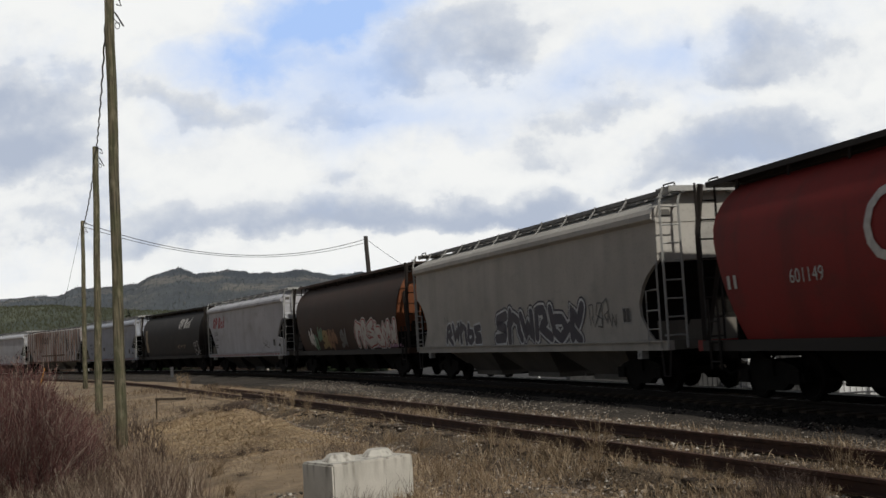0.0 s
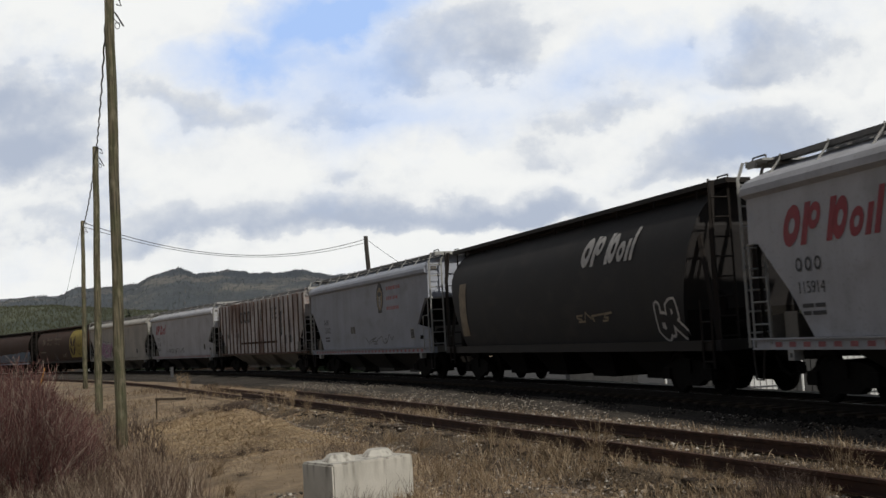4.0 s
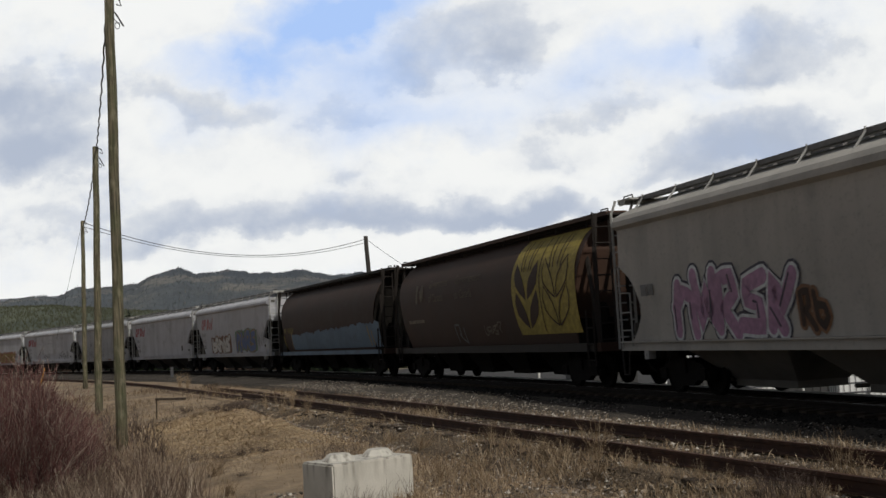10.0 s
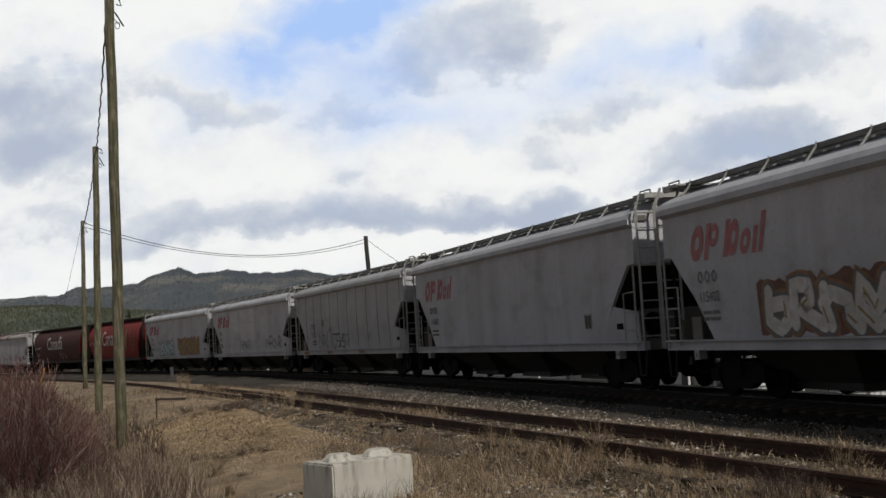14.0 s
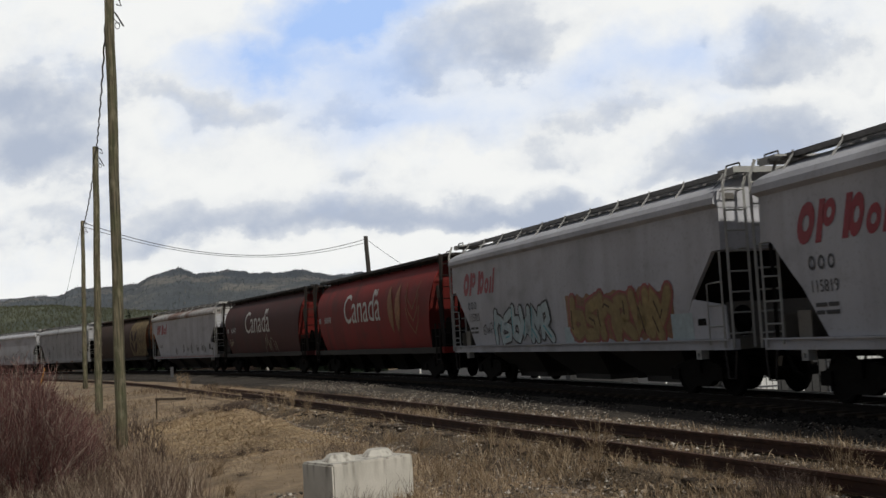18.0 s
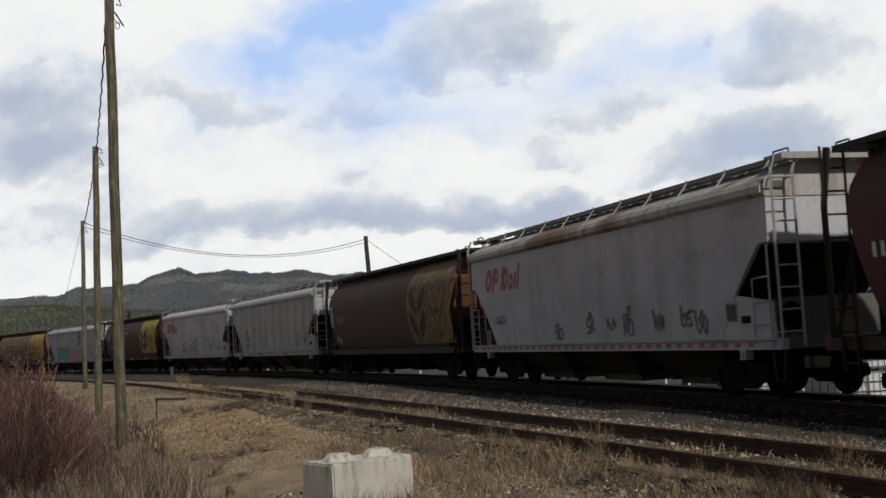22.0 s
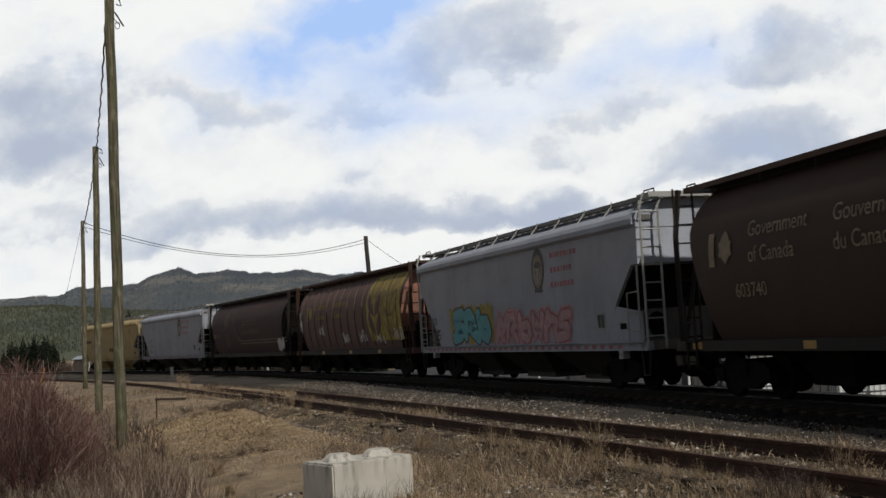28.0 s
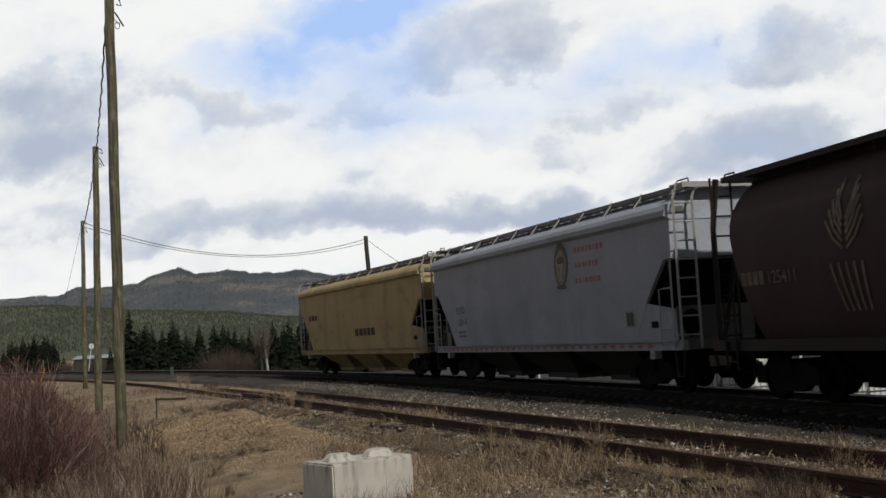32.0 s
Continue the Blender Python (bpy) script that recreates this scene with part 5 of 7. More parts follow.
    for k in range(5):
        for j in (-1, 1):
            lines.append([(-4.8 + 0.05 * j, 2.62 + 0.12 * k), (-4.8 + j * (0.30 - 0.03 * k), 2.80 + 0.15 * k), (-4.8 + j * (0.52 - 0.08 * k), 3.12 + 0.17 * k)])
    strokes(c, side_c, lines, 0.06, 0.014, "wheat_mark", DULL_LETTER)
    letters("125411", 0.34, -7.3, 2.18, side_c, DULL_LETTER, c)
    rows_of_bars(-8.2, 2.18, (0.17, 0.17, 0.17, 0.17), 0.25, side_c, DULL_LETTER, c)
    spray(c, side_c, 5.9, 7.0, 1.2, 2.0, SILVER_GRAF, DECKGREY, 251, 2, None, None, None, 0.5)
    # grey emblem
    c = in_train(26, smooth_hopper(P(26), BLUEGREY), "clean blue-grey covered hopper car with oval emblem")
    emblem(c, side_h, FADED_RED)
    stencil(c, side_h, "120114", -6.6, 1.85, DECKGREY, 0.34)
    consist_plate(c, side_h)
    sill_dashes(c, pitch_of(26) / 2, FADED_RED)
    # last car, yellow
    c = in_train(27, smooth_hopper(P(27), YELLOW, bay=YELLOW), "ochre yellow covered hopper car at the end of the train")
    rows_of_bars(-0.1, 1.75, (0.5, 0.5, 0.4, 0.4, 0.5), 0.3, side_h, BROWN, c, 0.12)
    rows_of_bars(-7.6, 2.6, (0.4, 0.4, 0.4), 0.25, side_h, BROWN, c, 0.12)


build_train()


# ---- poles and wires ----
WOOD = Nodes("pole_wood")
_g, _f = WOOD.noise(1.0, 6.0, (30.0, 30.0, 1.2)), WOOD.noise(2.2, 5.0)
_c = WOOD.mix(WOOD.ramp(_g, [(0.35, (0, 0, 0)), (0.65, (1, 1, 1))]), (0.045, 0.043, 0.026), (0.215, 0.185, 0.125))
_c = WOOD.mix(WOOD.ramp(_f, [(0.4, (0, 0, 0)), (0.7, (0.6, 0.6, 0.6))]), _c, (0.085, 0.105, 0.045))
_k = WOOD.noise(1.0, 4.0, (75.0, 75.0, 2.0))
_c = WOOD.mix(WOOD.ramp(_k, [(0.56, (0, 0, 0)), (0.66, (0.75, 0.75, 0.75))]), _c, (0.028, 0.025, 0.018))
_c = WOOD.mix(WOOD.ramp(WOOD.noise(1.0, 6.0, (9.0, 9.0, 3.0)), [(0.54, (0, 0, 0)), (0.70, (0.7, 0.7, 0.7))]), _c, (0.26, 0.235, 0.165))
POLEWOOD = WOOD.done(_c, 0.9, 0.0, _k, 0.8, 0.03)
DARKPOLE = plain("dark_pole_wood", (0.05, 0.045, 0.04), 0.9)
WIRE = plain("black_cable", (0.03, 0.03, 0.032), 0.6)


def utility_pole(base, top, r0, r1, material, label, fittings=True):
    pole = new("utility_pole")
    tagged(pole, label, "utility pole", "poles beside the line")
    pole.location = base
    way = Vector(top) - Vector(base)
    bm = bmesh.new()
    n = 10
    tube(bm, [way * (k / n) + Vector((0.012 * math.sin(k * 1.9), 0.012 * math.cos(k * 2.3), 0)) for k in range(n + 1)], [r0 + (r1 - r0) * k / n for k in range(n + 1)], 14)
    part("shaft", bm, material, pole, "", True)
    if fittings:
        bm = bmesh.new()
        t = way * 0.985
        tube(bm, [t + Vector((0.1, -0.1, 0.1)), t + Vector((0.26, -0.12, 0.02)), t + Vector((0.30, -0.12, -0.14)), t + Vector((0.2, -0.12, -0.1))], 0.022, 5)
        tube(bm, [t + Vector((0.12, 0, -0.25)), t + Vector((0.22, -0.1, -0.4)), t + Vector((0.34, -0.1, -0.62))], 0.02, 5)
        part("cable_hook", bm, WIRE, pole)
        bm = bmesh.new()
        t = way * 0.93
        ring = [t + Vector((0.20 + 0.06 * math.cos(a), -0.1, 0.08 * math.sin(a))) for a in [2 * math.pi * k / 10 for k in range(11)]]
        tube(bm, [t + Vector((0.1, -0.1, 0.2))] + ring, 0.009, 4)
        part("wire_loop", bm, WIRE, pole)
    return pole


def hung(a, b, sag, name, label, r=0.02, twist=0.0):
    a, b = Vector(a), Vector(b)
    pts = []
    n = 40 if twist else 20
    for k in range(n + 1):
        t = k / n
        p = a.lerp(b, t)
        p.z -= sag * 4 * t * (1 - t)
        p.x += twist * math.sin(k * 1.7)
        pts.append(p)
    bm = bmesh.new()
    tube(bm, pts, r, 5)
    ob = new(name, link_mesh(name, bm, WIRE))
    return tagged(ob, label, "cable", "overhead cables")


def ray_point(x, y, dist):
    """The place dist metres ahead that lies in the way of the view's column x and row y, of 1568 by 882."""
    half = math.tan(radians(41.71) / 2)
    v = Vector(((2 * x / 1568 - 1) * half, (882 - 2 * y) / 1568 * half, -1))
    w = AIM.to_3x3() @ v
    return EYE + w * (dist / w.y)


A0, A1 = ray_point(216, 800, 26.7), ray_point(193, -8, 26.6)
B0, B1 = ray_point(175, 750, 44.0), ray_point(169, 260, 43.9)
C0, C1 = ray_point(151, 690, 71.0), ray_point(146, 391, 70.9)
F1 = ray_point(647, 418, 84.0)
utility_pole(A0 - Vector((0, 0, 0.25)), A1, 0.130, 0.108, POLEWOOD, "tall weathered greenish-brown wooden utility pole")
utility_pole(B0 - Vector((0, 0, 0.25)), B1, 0.150, 0.11, POLEWOOD, "weathered wooden utility pole in scrub")
utility_pole(C0 - Vector((0, 0, 0.25)), C1, 0.150, 0.11, POLEWOOD, "weathered wooden utility pole further along")
utility_pole((F1.x + 0.3, F1.y, -0.7), F1, 0.2, 0.15, DARKPOLE, "dark utility pole beyond the railway", False)
hung(ray_point(188, 20, 26.6), ray_point(170, 268, 43.9), 0.25, "twisted_cable", "black twisted service cable between poles", 0.024, 0.018)
hung(ray_point(170, 272, 43.9), ray_point(147, 402, 70.9), 0.3, "twisted_cable", "black twisted service cable between poles", 0.030, 0.022)
hung(ray_point(150, 395, 70.9), ray_point(645, 424, 84.0), 1.55, "overhead_wire", "thin black overhead wire across the railway", 0.022)
hung(ray_point(150, 402, 70.9), ray_point(645, 430, 84.0), 1.42, "overhead_wire", "thin black overhead wire across the railway", 0.018)
hung(ray_point(651, 426, 84.0), ray_point(860, 560, 88.0), 0.2, "overhead_wire", "thin wire beyond the railway", 0.015)
hung(ray_point(144, 400, 70.9), ray_point(100, 600, 72.0), 0.02, "guy_wire", "thin guy wire beside a pole", 0.010)

# ---- concrete block ----
CONC = Nodes("stained_concrete")
_n, _s, _d = CONC.noise(2.0, 6.0), CONC.noise(1.0, 6.0, (5.0, 5.0, 0.8)), CONC.noise(30.0, 5.0)
_c = CONC.mix(CONC.ramp(_n, [(0.35, (0, 0, 0)), (0.7, (1, 1, 1))]), (0.60, 0.575, 0.52), (0.48, 0.465, 0.415))
_c = CONC.mix(CONC.ramp(_s, [(0.56, (0, 0, 0)), (0.80, (0.5, 0.5, 0.5))]), _c, (0.20, 0.18, 0.15))
_x = CONC.tree.nodes.new("ShaderNodeSeparateXYZ")
CONC.link(CONC.coord.outputs["Object"], _x.inputs[0])
_m = CONC.mix(1.0, CONC.ramp(_x.outputs["Z"], [(0.42, (0, 0, 0)), (0.66, (1, 1, 1))]), CONC.ramp(CONC.noise(1.0, 4.0, (11.0, 11.0, 1.2)), [(0.52, (0, 0, 0)), (0.70, (0.85, 0.85, 0.85))]), "MULTIPLY")
_c = CONC.mix(_m, _c, (0.15, 0.13, 0.105))
CONCRETE = CONC.done(_c, 0.9, 0.0, _d, 0.3, 0.01)


def concrete_block():
    ob = new("concrete_block")
    tagged(ob, "pale stained concrete barrier block with two raised studs", "concrete block")
    bm = bmesh.new()
    box(bm, 0, 1.2, 0, 0.72, 0, 0.66)
    bmesh.ops.bevel(bm, geom=bm.edges[:], offset=0.022, segments=2, affect="EDGES")
    for v in bm.verts:
        v.co += Vector([0.006 * noise.noise(v.co * 7 + Vector((k * 9, 0, 0))) for k in range(3)])
    part("block", bm, CONCRETE, ob)
    for x in (0.32, 0.91):
        bm = bmesh.new()
        ring = lambda h, r: [(x + r * math.cos(a), 0.36 + r * math.sin(a), h) for a in [2 * math.pi * (k + 0.5) / 8 for k in range(8)]]
        loft(bm, [ring(0.65, 0.215), ring(0.67, 0.21), ring(0.735, 0.145), ring(0.745, 0.13)])
        part("stud", bm, CONCRETE, ob)
    corner = ray_point(588, 823, 14.1)
    ob.matrix_world = pose(corner.x, corner.y, corner.z - 0.66, 0, 0, 38)
    return ob


concrete_block()


# ---- sky: a cloud deck that drifts, and the haze behind it ----
def build_clouds():
    m = bpy.data.materials.new("drifting_clouds")
    m.use_nodes = True
    t = m.node_tree
    t.nodes.clear()
    L = t.links.new
    out = t.nodes.new("ShaderNodeOutputMaterial")
    tc = t.nodes.new("ShaderNodeTexCoord")
    sep = t.nodes.new("ShaderNodeSeparateXYZ")
    L(tc.outputs["Object"], sep.inputs[0])

    def math_node(op, a, b=None, clamp=False):
        n = t.nodes.new("ShaderNodeMath")
        n.operation, n.use_clamp = op, clamp
        for i, v in enumerate((a, b)):
            if v is None:
                continue
            if isinstance(v, (int, float)):
                n.inputs[i].default_value = v
            else:
                L(v, n.inputs[i])
        return n.outputs[0]

    u = math_node("DIVIDE", sep.outputs["X"], sep.outputs["Y"])
    w = math_node("DIVIDE", DECK, sep.outputs["Y"])
    comb = t.nodes.new("ShaderNodeCombineXYZ")
    L(u, comb.inputs["X"])
    L(math_node("MULTIPLY", w, 1.2), comb.inputs["Y"])

    def noise_at(scale, detail, rough=0.55, shift=0.0, rise=0.0):
        n = t.nodes.new("ShaderNodeTexNoise")
        n.inputs["Scale"].default_value, n.inputs["Detail"].default_value, n.inputs["Roughness"].default_value = scale, detail, rough
        mp = t.nodes.new("ShaderNodeMapping")
        mp.inputs["Location"].default_value = (shift, shift * 0.6 + rise, 0)
        L(comb.outputs[0], mp.inputs["Vector"])
        L(mp.outputs["Vector"], n.inputs["Vector"])
        return n.outputs["Fac"]

    def blob(px, py, rx, ry, base=0.0):
        """A soft weight round the way of column px, row py; with a base, crisp below and fading upwards."""
        p = ray_point(px, py + (0.5 * ry if base else 0.0), 1.0) - EYE
        mp = t.nodes.new("ShaderNodeMapping")
        mp.vector_type = "TEXTURE"
        mp.inputs["Location"].default_value = (p.x, p.z * 1.2, 0)
        mp.inputs["Rotation"].default_value = (0, 0, radians(3.3))
        mp.inputs["Scale"].default_value = (rx / 2058, ry * (1.6 if base else 1.0) / 2058 * 1.2, 1)
        L(warped, mp.inputs["Vector"])
        place = mp.outputs["Vector"]
        if base:
            cut = t.nodes.new("ShaderNodeSeparateXYZ")
            L(place, cut.inputs[0])
            join = t.nodes.new("ShaderNodeCombineXYZ")
            L(cut.outputs["X"], join.inputs["X"])
            L(math_node("MAXIMUM", cut.outputs["Y"], math_node("MULTIPLY", cut.outputs["Y"], -base)), join.inputs["Y"])
            place = join.outputs[0]
        g = t.nodes.new("ShaderNodeTexGradient")
        g.gradient_type = "SPHERICAL"
        L(place, g.inputs["Vector"])
        return g.outputs["Fac"]

    # ragged edges: the place is shifted by noise before the weights are read
    wn_ = t.nodes.new("ShaderNodeTexNoise")
    wn_.inputs["Scale"].default_value, wn_.inputs["Detail"].default_value = 12.0, 9.0
    wn_.inputs["Roughness"].default_value = 0.54
    L(comb.outputs[0], wn_.inputs["Vector"])
    v1 = t.nodes.new("ShaderNodeVectorMath")
    v1.operation = "SUBTRACT"
    L(wn_.outputs["Color"], v1.inputs[0])
    v1.inputs[1].default_value = (0.5, 0.5, 0.5)
    v2 = t.nodes.new("ShaderNodeVectorMath")
    v2.operation = "SCALE"
    v2.inputs["Scale"].default_value = 0.12
    L(v1.outputs[0], v2.inputs[0])
    v3 = t.nodes.new("ShaderNodeVectorMath")
    v3.operation = "ADD"
    L(comb.outputs[0], v3.inputs[0])
    L(v2.outputs[0], v3.inputs[1])
    warped = v3.outputs[0]

    def total(blobs, base=0.0):
        s = None
        for q in blobs:
            b = blob(*q[:4], base)
            if len(q) > 4:
                b = math_node("MULTIPLY", b, q[4])
            s = b if s is None else math_node("ADD", s, b)
        return s

    blue = total(CLEAR)
    shade = total(SHADED, 3.0)
    fluff = noise_at(7.0, 10.0, 0.62, 3.0)
    fine = noise_at(22.0, 8.0, 0.62, 1.0)
    blue_f = math_node("ADD", math_node("MULTIPLY", blue, 0.95), math_node("MULTIPLY", math_node("SUBTRACT", fluff, 0.52), 0.9), True)
    shade_f = math_node("ADD", math_node("MULTIPLY", shade, 0.95), math_node("MULTIPLY", math_node("SUBTRACT", fine, 0.5), 0.35))
    shade_f = math_node("ADD", shade_f, math_node("MULTIPLY", math_node("SUBTRACT", fluff, 0.5), 0.75))
    # billows: the upper rim of each puff is lit, its base is dull
    for scale, shift, rise, weight in ((5.0, 3.0, 0.035, 1.0), (14.0, 5.0, 0.014, 1.0)):
        lit = math_node("SUBTRACT", noise_at(scale, 8.0, 0.58, shift), noise_at(scale, 8.0, 0.58, shift, rise))
        shade_f = math_node("SUBTRACT", shade_f, math_node("MULTIPLY", lit, weight))
    soft = t.nodes.new("ShaderNodeMapRange")
    soft.interpolation_type = "SMOOTHSTEP"
    soft.inputs["From Min"].default_value, soft.inputs["From Max"].default_value = -0.15, 1.12
    L(shade_f, soft.inputs["Value"])
    crisp = t.nodes.new("ShaderNodeMapRange")
    crisp.interpolation_type = "SMOOTHSTEP"
    crisp.inputs["From Min"].default_value, crisp.inputs["From Max"].default_value = 0.22, 0.42
    L(shade_f, crisp.inputs["Value"])
    shade_f = math_node("ADD", math_node("MULTIPLY", soft.outputs["Result"], 0.82), math_node("MULTIPLY", crisp.outputs["Result"], 0.16), True)

    def mix(f, a, b):
        n = t.nodes.new("ShaderNodeMixRGB")
        L(f, n.inputs["Fac"])
        for k, v in ((1, a), (2, b)):
            if isinstance(v, tuple):
                n.inputs[k].default_value = (*v, 1)
            else:
                L(v, n.inputs[k])
        return n.outputs[0]

    col = mix(shade_f, (0.905, 0.915, 0.905), (0.44, 0.50, 0.615))
    col = mix(blue_f, col, (0.41, 0.585, 0.94))
    em = t.nodes.new("ShaderNodeEmission")
    L(col, em.inputs["Color"])
    em.inputs["Strength"].default_value = 1.0
    L(em.outputs[0], out.inputs["Surface"])
    verts = [(-1.3 * 560, 560, 0), (1.3 * 560, 560, 0), (1.0 * 4700, 4700, 0), (-1.0 * 4700, 4700, 0)]
    me = bpy.data.meshes.new("cloud_deck")
    me.from_pydata(verts, [], [(0, 3, 2, 1)])
    me.materials.append(m)
    ob = new("cloud_deck", me)
    tagged(ob, "white and grey broken clouds with blue gaps", "sky", kind="structure")
    ob.location = (0, 0, 1.601 + DECK)
    return ob


DECK = 245.0
CLEAR = [(590, 5, 190, 75, 1.2), (400, 105, 190, 55, 0.85), (660, 30, 120, 60, 0.5), (560, 110, 190, 70, 0.40), (620, 165, 210, 100, 0.22), (1150, 90, 200, 100, 0.45), (720, 215, 200, 70, 0.3), (1020, 120, 150, 60, 0.25), (300, 215, 120, 40, 0.2), (1250, 180, 130, 40, 0.2), (500, 50, 150, 80, 0.6), (850, 190, 260, 90, 0.25), (1180, 110, 200, 110, 0.2), (700, 120, 300, 130, 0.22)]
SHADED = [(40, 215, 170, 105, 1.35), (20, 150, 130, 60, 0.45), (30, 100, 170, 90, 0.45), (370, 168, 150, 50, 0.5), (240, 160, 150, 60, 0.4), (625, 182, 110, 45, 0.55), (840, 50, 230, 105, 0.75), (700, 95, 80, 45, 0.55), (890, 95, 90, 50, 0.5),
          (1370, 75, 180, 95, 0.85), (1300, 105, 80, 50, 0.4), (1190, 48, 36, 34, 0.45), (1070, 165, 220, 50, 0.5), (955, 250, 120, 65, 0.6), (1290, 255, 230, 75, 1.1), (1480, 235, 200, 65, 0.6), (880, 368, 210, 48, 1.35),
          (480, 380, 340, 60, 0.85), (700, 365, 170, 50, 0.45), (150, 345, 300, 60, 0.45), (600, 272, 85, 52, 0.4), (1540, 130, 80, 40, 0.45), (60, 405, 180, 40, 0.35), (1120, 325, 160, 45, 0.25), (800, 205, 110, 60, 0.25), (640, 395, 260, 40, 0.45), (1000, 380, 160, 40, 0.5), (300, 400, 220, 40, 0.4), (100, 300, 160, 50, 0.3)]
CLOUDS = build_clouds()


# ---- hills ----
def hill_material(name, stops, scale):
    m = Nodes(name)
    n, f = m.noise(scale, 8.0), m.noise(scale * 9, 4.0)
    c = m.ramp(n, stops)
    c = m.mix(m.ramp(f, [(0.35, (0, 0, 0)), (0.65, (0.55, 0.55, 0.55))]), c, tint(stops[0][1], 0.6))
    return m.done(c, 1.0)


def hill(name, crest, dist, deep, material, label, rough):
    """A ridge whose crest follows columns and rows of the view, dist metres off."""
    verts, faces = [], []
    cols, rows = 420, 12
    xs = [p[0] for p in crest]
    for i in range(cols + 1):
        px = xs[0] + (xs[-1] - xs[0]) * i / cols
        py = float(np.interp(px, xs, [p[1] for p in crest]))
        top = ray_point(px, py, dist + deep)
        for k in range(rows + 1):
            t = k / rows
            y = dist + deep * t
            x = top.x * (y / (dist + deep))
            h = (top.z + 2) * (math.sin(t * math.pi / 2) ** 1.1) - 2
            h += rough * t * noise.fractal((x * 0.02, y * 0.02, 3.0), 1.0, 2.0, 5) + 0.35 * rough * (noise.noise((x * 0.35, y * 0.3, 1)) if k > 0 else 0)
            verts.append((x, y, max(h, -2) if k else -3))
        verts.append((top.x * 1.15, (dist + deep) * 1.15, -5))
    n = rows + 2
    for i in range(cols):
        for k in range(n - 1):
            faces.append((i * n + k, (i + 1) * n + k, (i + 1) * n + k + 1, i * n + k + 1))
    me = bpy.data.meshes.new(name)
    me.from_pydata(verts, [], faces)
    me.materials.append(material)
    tagged(new(name, me), label, "hill", kind="structure")


# Distance haze is mixed into the far hill's grey-blue colours.
FAR_HILL = hill_material("haze_tinted_forested_hill", [(0.38, (0.070, 0.078, 0.082)), (0.52, (0.090, 0.093, 0.089)), (0.62, (0.18, 0.158, 0.128))], 0.009)
NEAR_HILL = hill_material("green_forested_ridge", [(0.40, (0.055, 0.064, 0.035)), (0.62, (0.110, 0.112, 0.056))], 0.018)
hill("far_hill", [(-500, 564), (-200, 544), (0, 538), (55, 530), (100, 532), (130, 519), (200, 512), (240, 506), (270, 492), (320, 479), (348, 489), (400, 484), (450, 489), (500, 486), (540, 484), (590, 491), (680, 484), (800, 504), (1000, 509), (1300, 494), (1700, 484), (2100, 474)], 1500, 900, FAR_HILL, "distant forested hill with pale slopes, haze painted into its blue-green", 9.0)
hill("near_ridge", [(-500, 560), (0, 547), (100, 545), (230, 552), (400, 556), (600, 566), (900, 556), (1300, 540), (2000, 520)], 850, 450, NEAR_HILL, "green forested ridge in front of the hill", 3.0)


# ---- growing things ----
DRYGRASS = varied("dry_grass", [(0.0, (0.13, 0.088, 0.055)), (0.3, (0.22, 0.155, 0.095)), (0.6, (0.33, 0.25, 0.165)), (0.85, (0.46, 0.37, 0.26)), (1.0, (0.20, 0.15, 0.105))])
GREYWEED = varied("grey_brown_weeds", [(0.0, (0.055, 0.036, 0.030)), (0.45, (0.145, 0.102, 0.078)), (0.85, (0.30, 0.235, 0.175)), (1.0, (0.55, 0.47, 0.38))])
REDTWIG = varied("red_twigs", [(0.0, (0.06, 0.036, 0.036)), (0.35, (0.135, 0.058, 0.054)), (0.65, (0.19, 0.095, 0.086)), (0.8, (0.25, 0.19, 0.16)), (1.0, (0.42, 0.35, 0.29))])
BROWNTWIG = varied("bare_brown_twigs", [(0.0, (0.06, 0.045, 0.04)), (1.0, (0.14, 0.105, 0.085))])
FLAKES = varied("dry_leaf_litter", [(0.0, (0.27, 0.185, 0.105)), (0.5, (0.46, 0.345, 0.21)), (1.0, (0.64, 0.52, 0.36))])
STONES = varied("loose_stones", [(0.0, (0.07, 0.062, 0.052)), (0.5, (0.17, 0.14, 0.115)), (0.85, (0.32, 0.28, 0.235)), (1.0, (0.62, 0.58, 0.52))])
# These stones share the ballast's painted train shade.
DARKSTONES = varied("train_shaded_ballast_stones", [(0.0, (0.008, 0.007, 0.006)), (0.6, (0.020, 0.018, 0.016)), (1.0, (0.045, 0.040, 0.034))])
NEEDLES = varied("conifer_needles", [(0.0, (0.006, 0.010, 0.007)), (0.6, (0.012, 0.018, 0.010)), (1.0, (0.024, 0.030, 0.015))])
BARK = plain("dark_bark", (0.05, 0.04, 0.03), 0.95)
BIRCH = plain("pale_birch_bark", (0.42, 0.40, 0.36), 0.9)


def mesh_of(name, verts, faces, material):
    me = bpy.data.meshes.new(name)
    me.from_pydata(verts, [], faces)
    me.materials.append(material)
    return me


def blade(verts, faces, r, base, height, wide, lean, bend=1.0):
    a = r.uniform(0, 2 * math.pi)
    b = r.uniform(0, math.pi)
    dx, dy = math.cos(a) * lean, math.sin(a) * lean
    wx, wy = math.cos(b) * wide / 2, math.sin(b) * wide / 2
    n = len(verts)
    x, y, z = base
    mx, my, mz = x + dx * 0.4, y + dy * 0.4, z + height * 0.6
    verts += [(x - wx, y - wy, z), (x + wx, y + wy, z), (mx - wx * 0.8, my - wy * 0.8, mz), (mx + wx * 0.8, my + wy * 0.8, mz), (x + dx * bend, y + dy * bend, z + height)]
    faces += [(n, n + 1, n + 3, n + 2), (n + 2, n + 3, n + 4)]


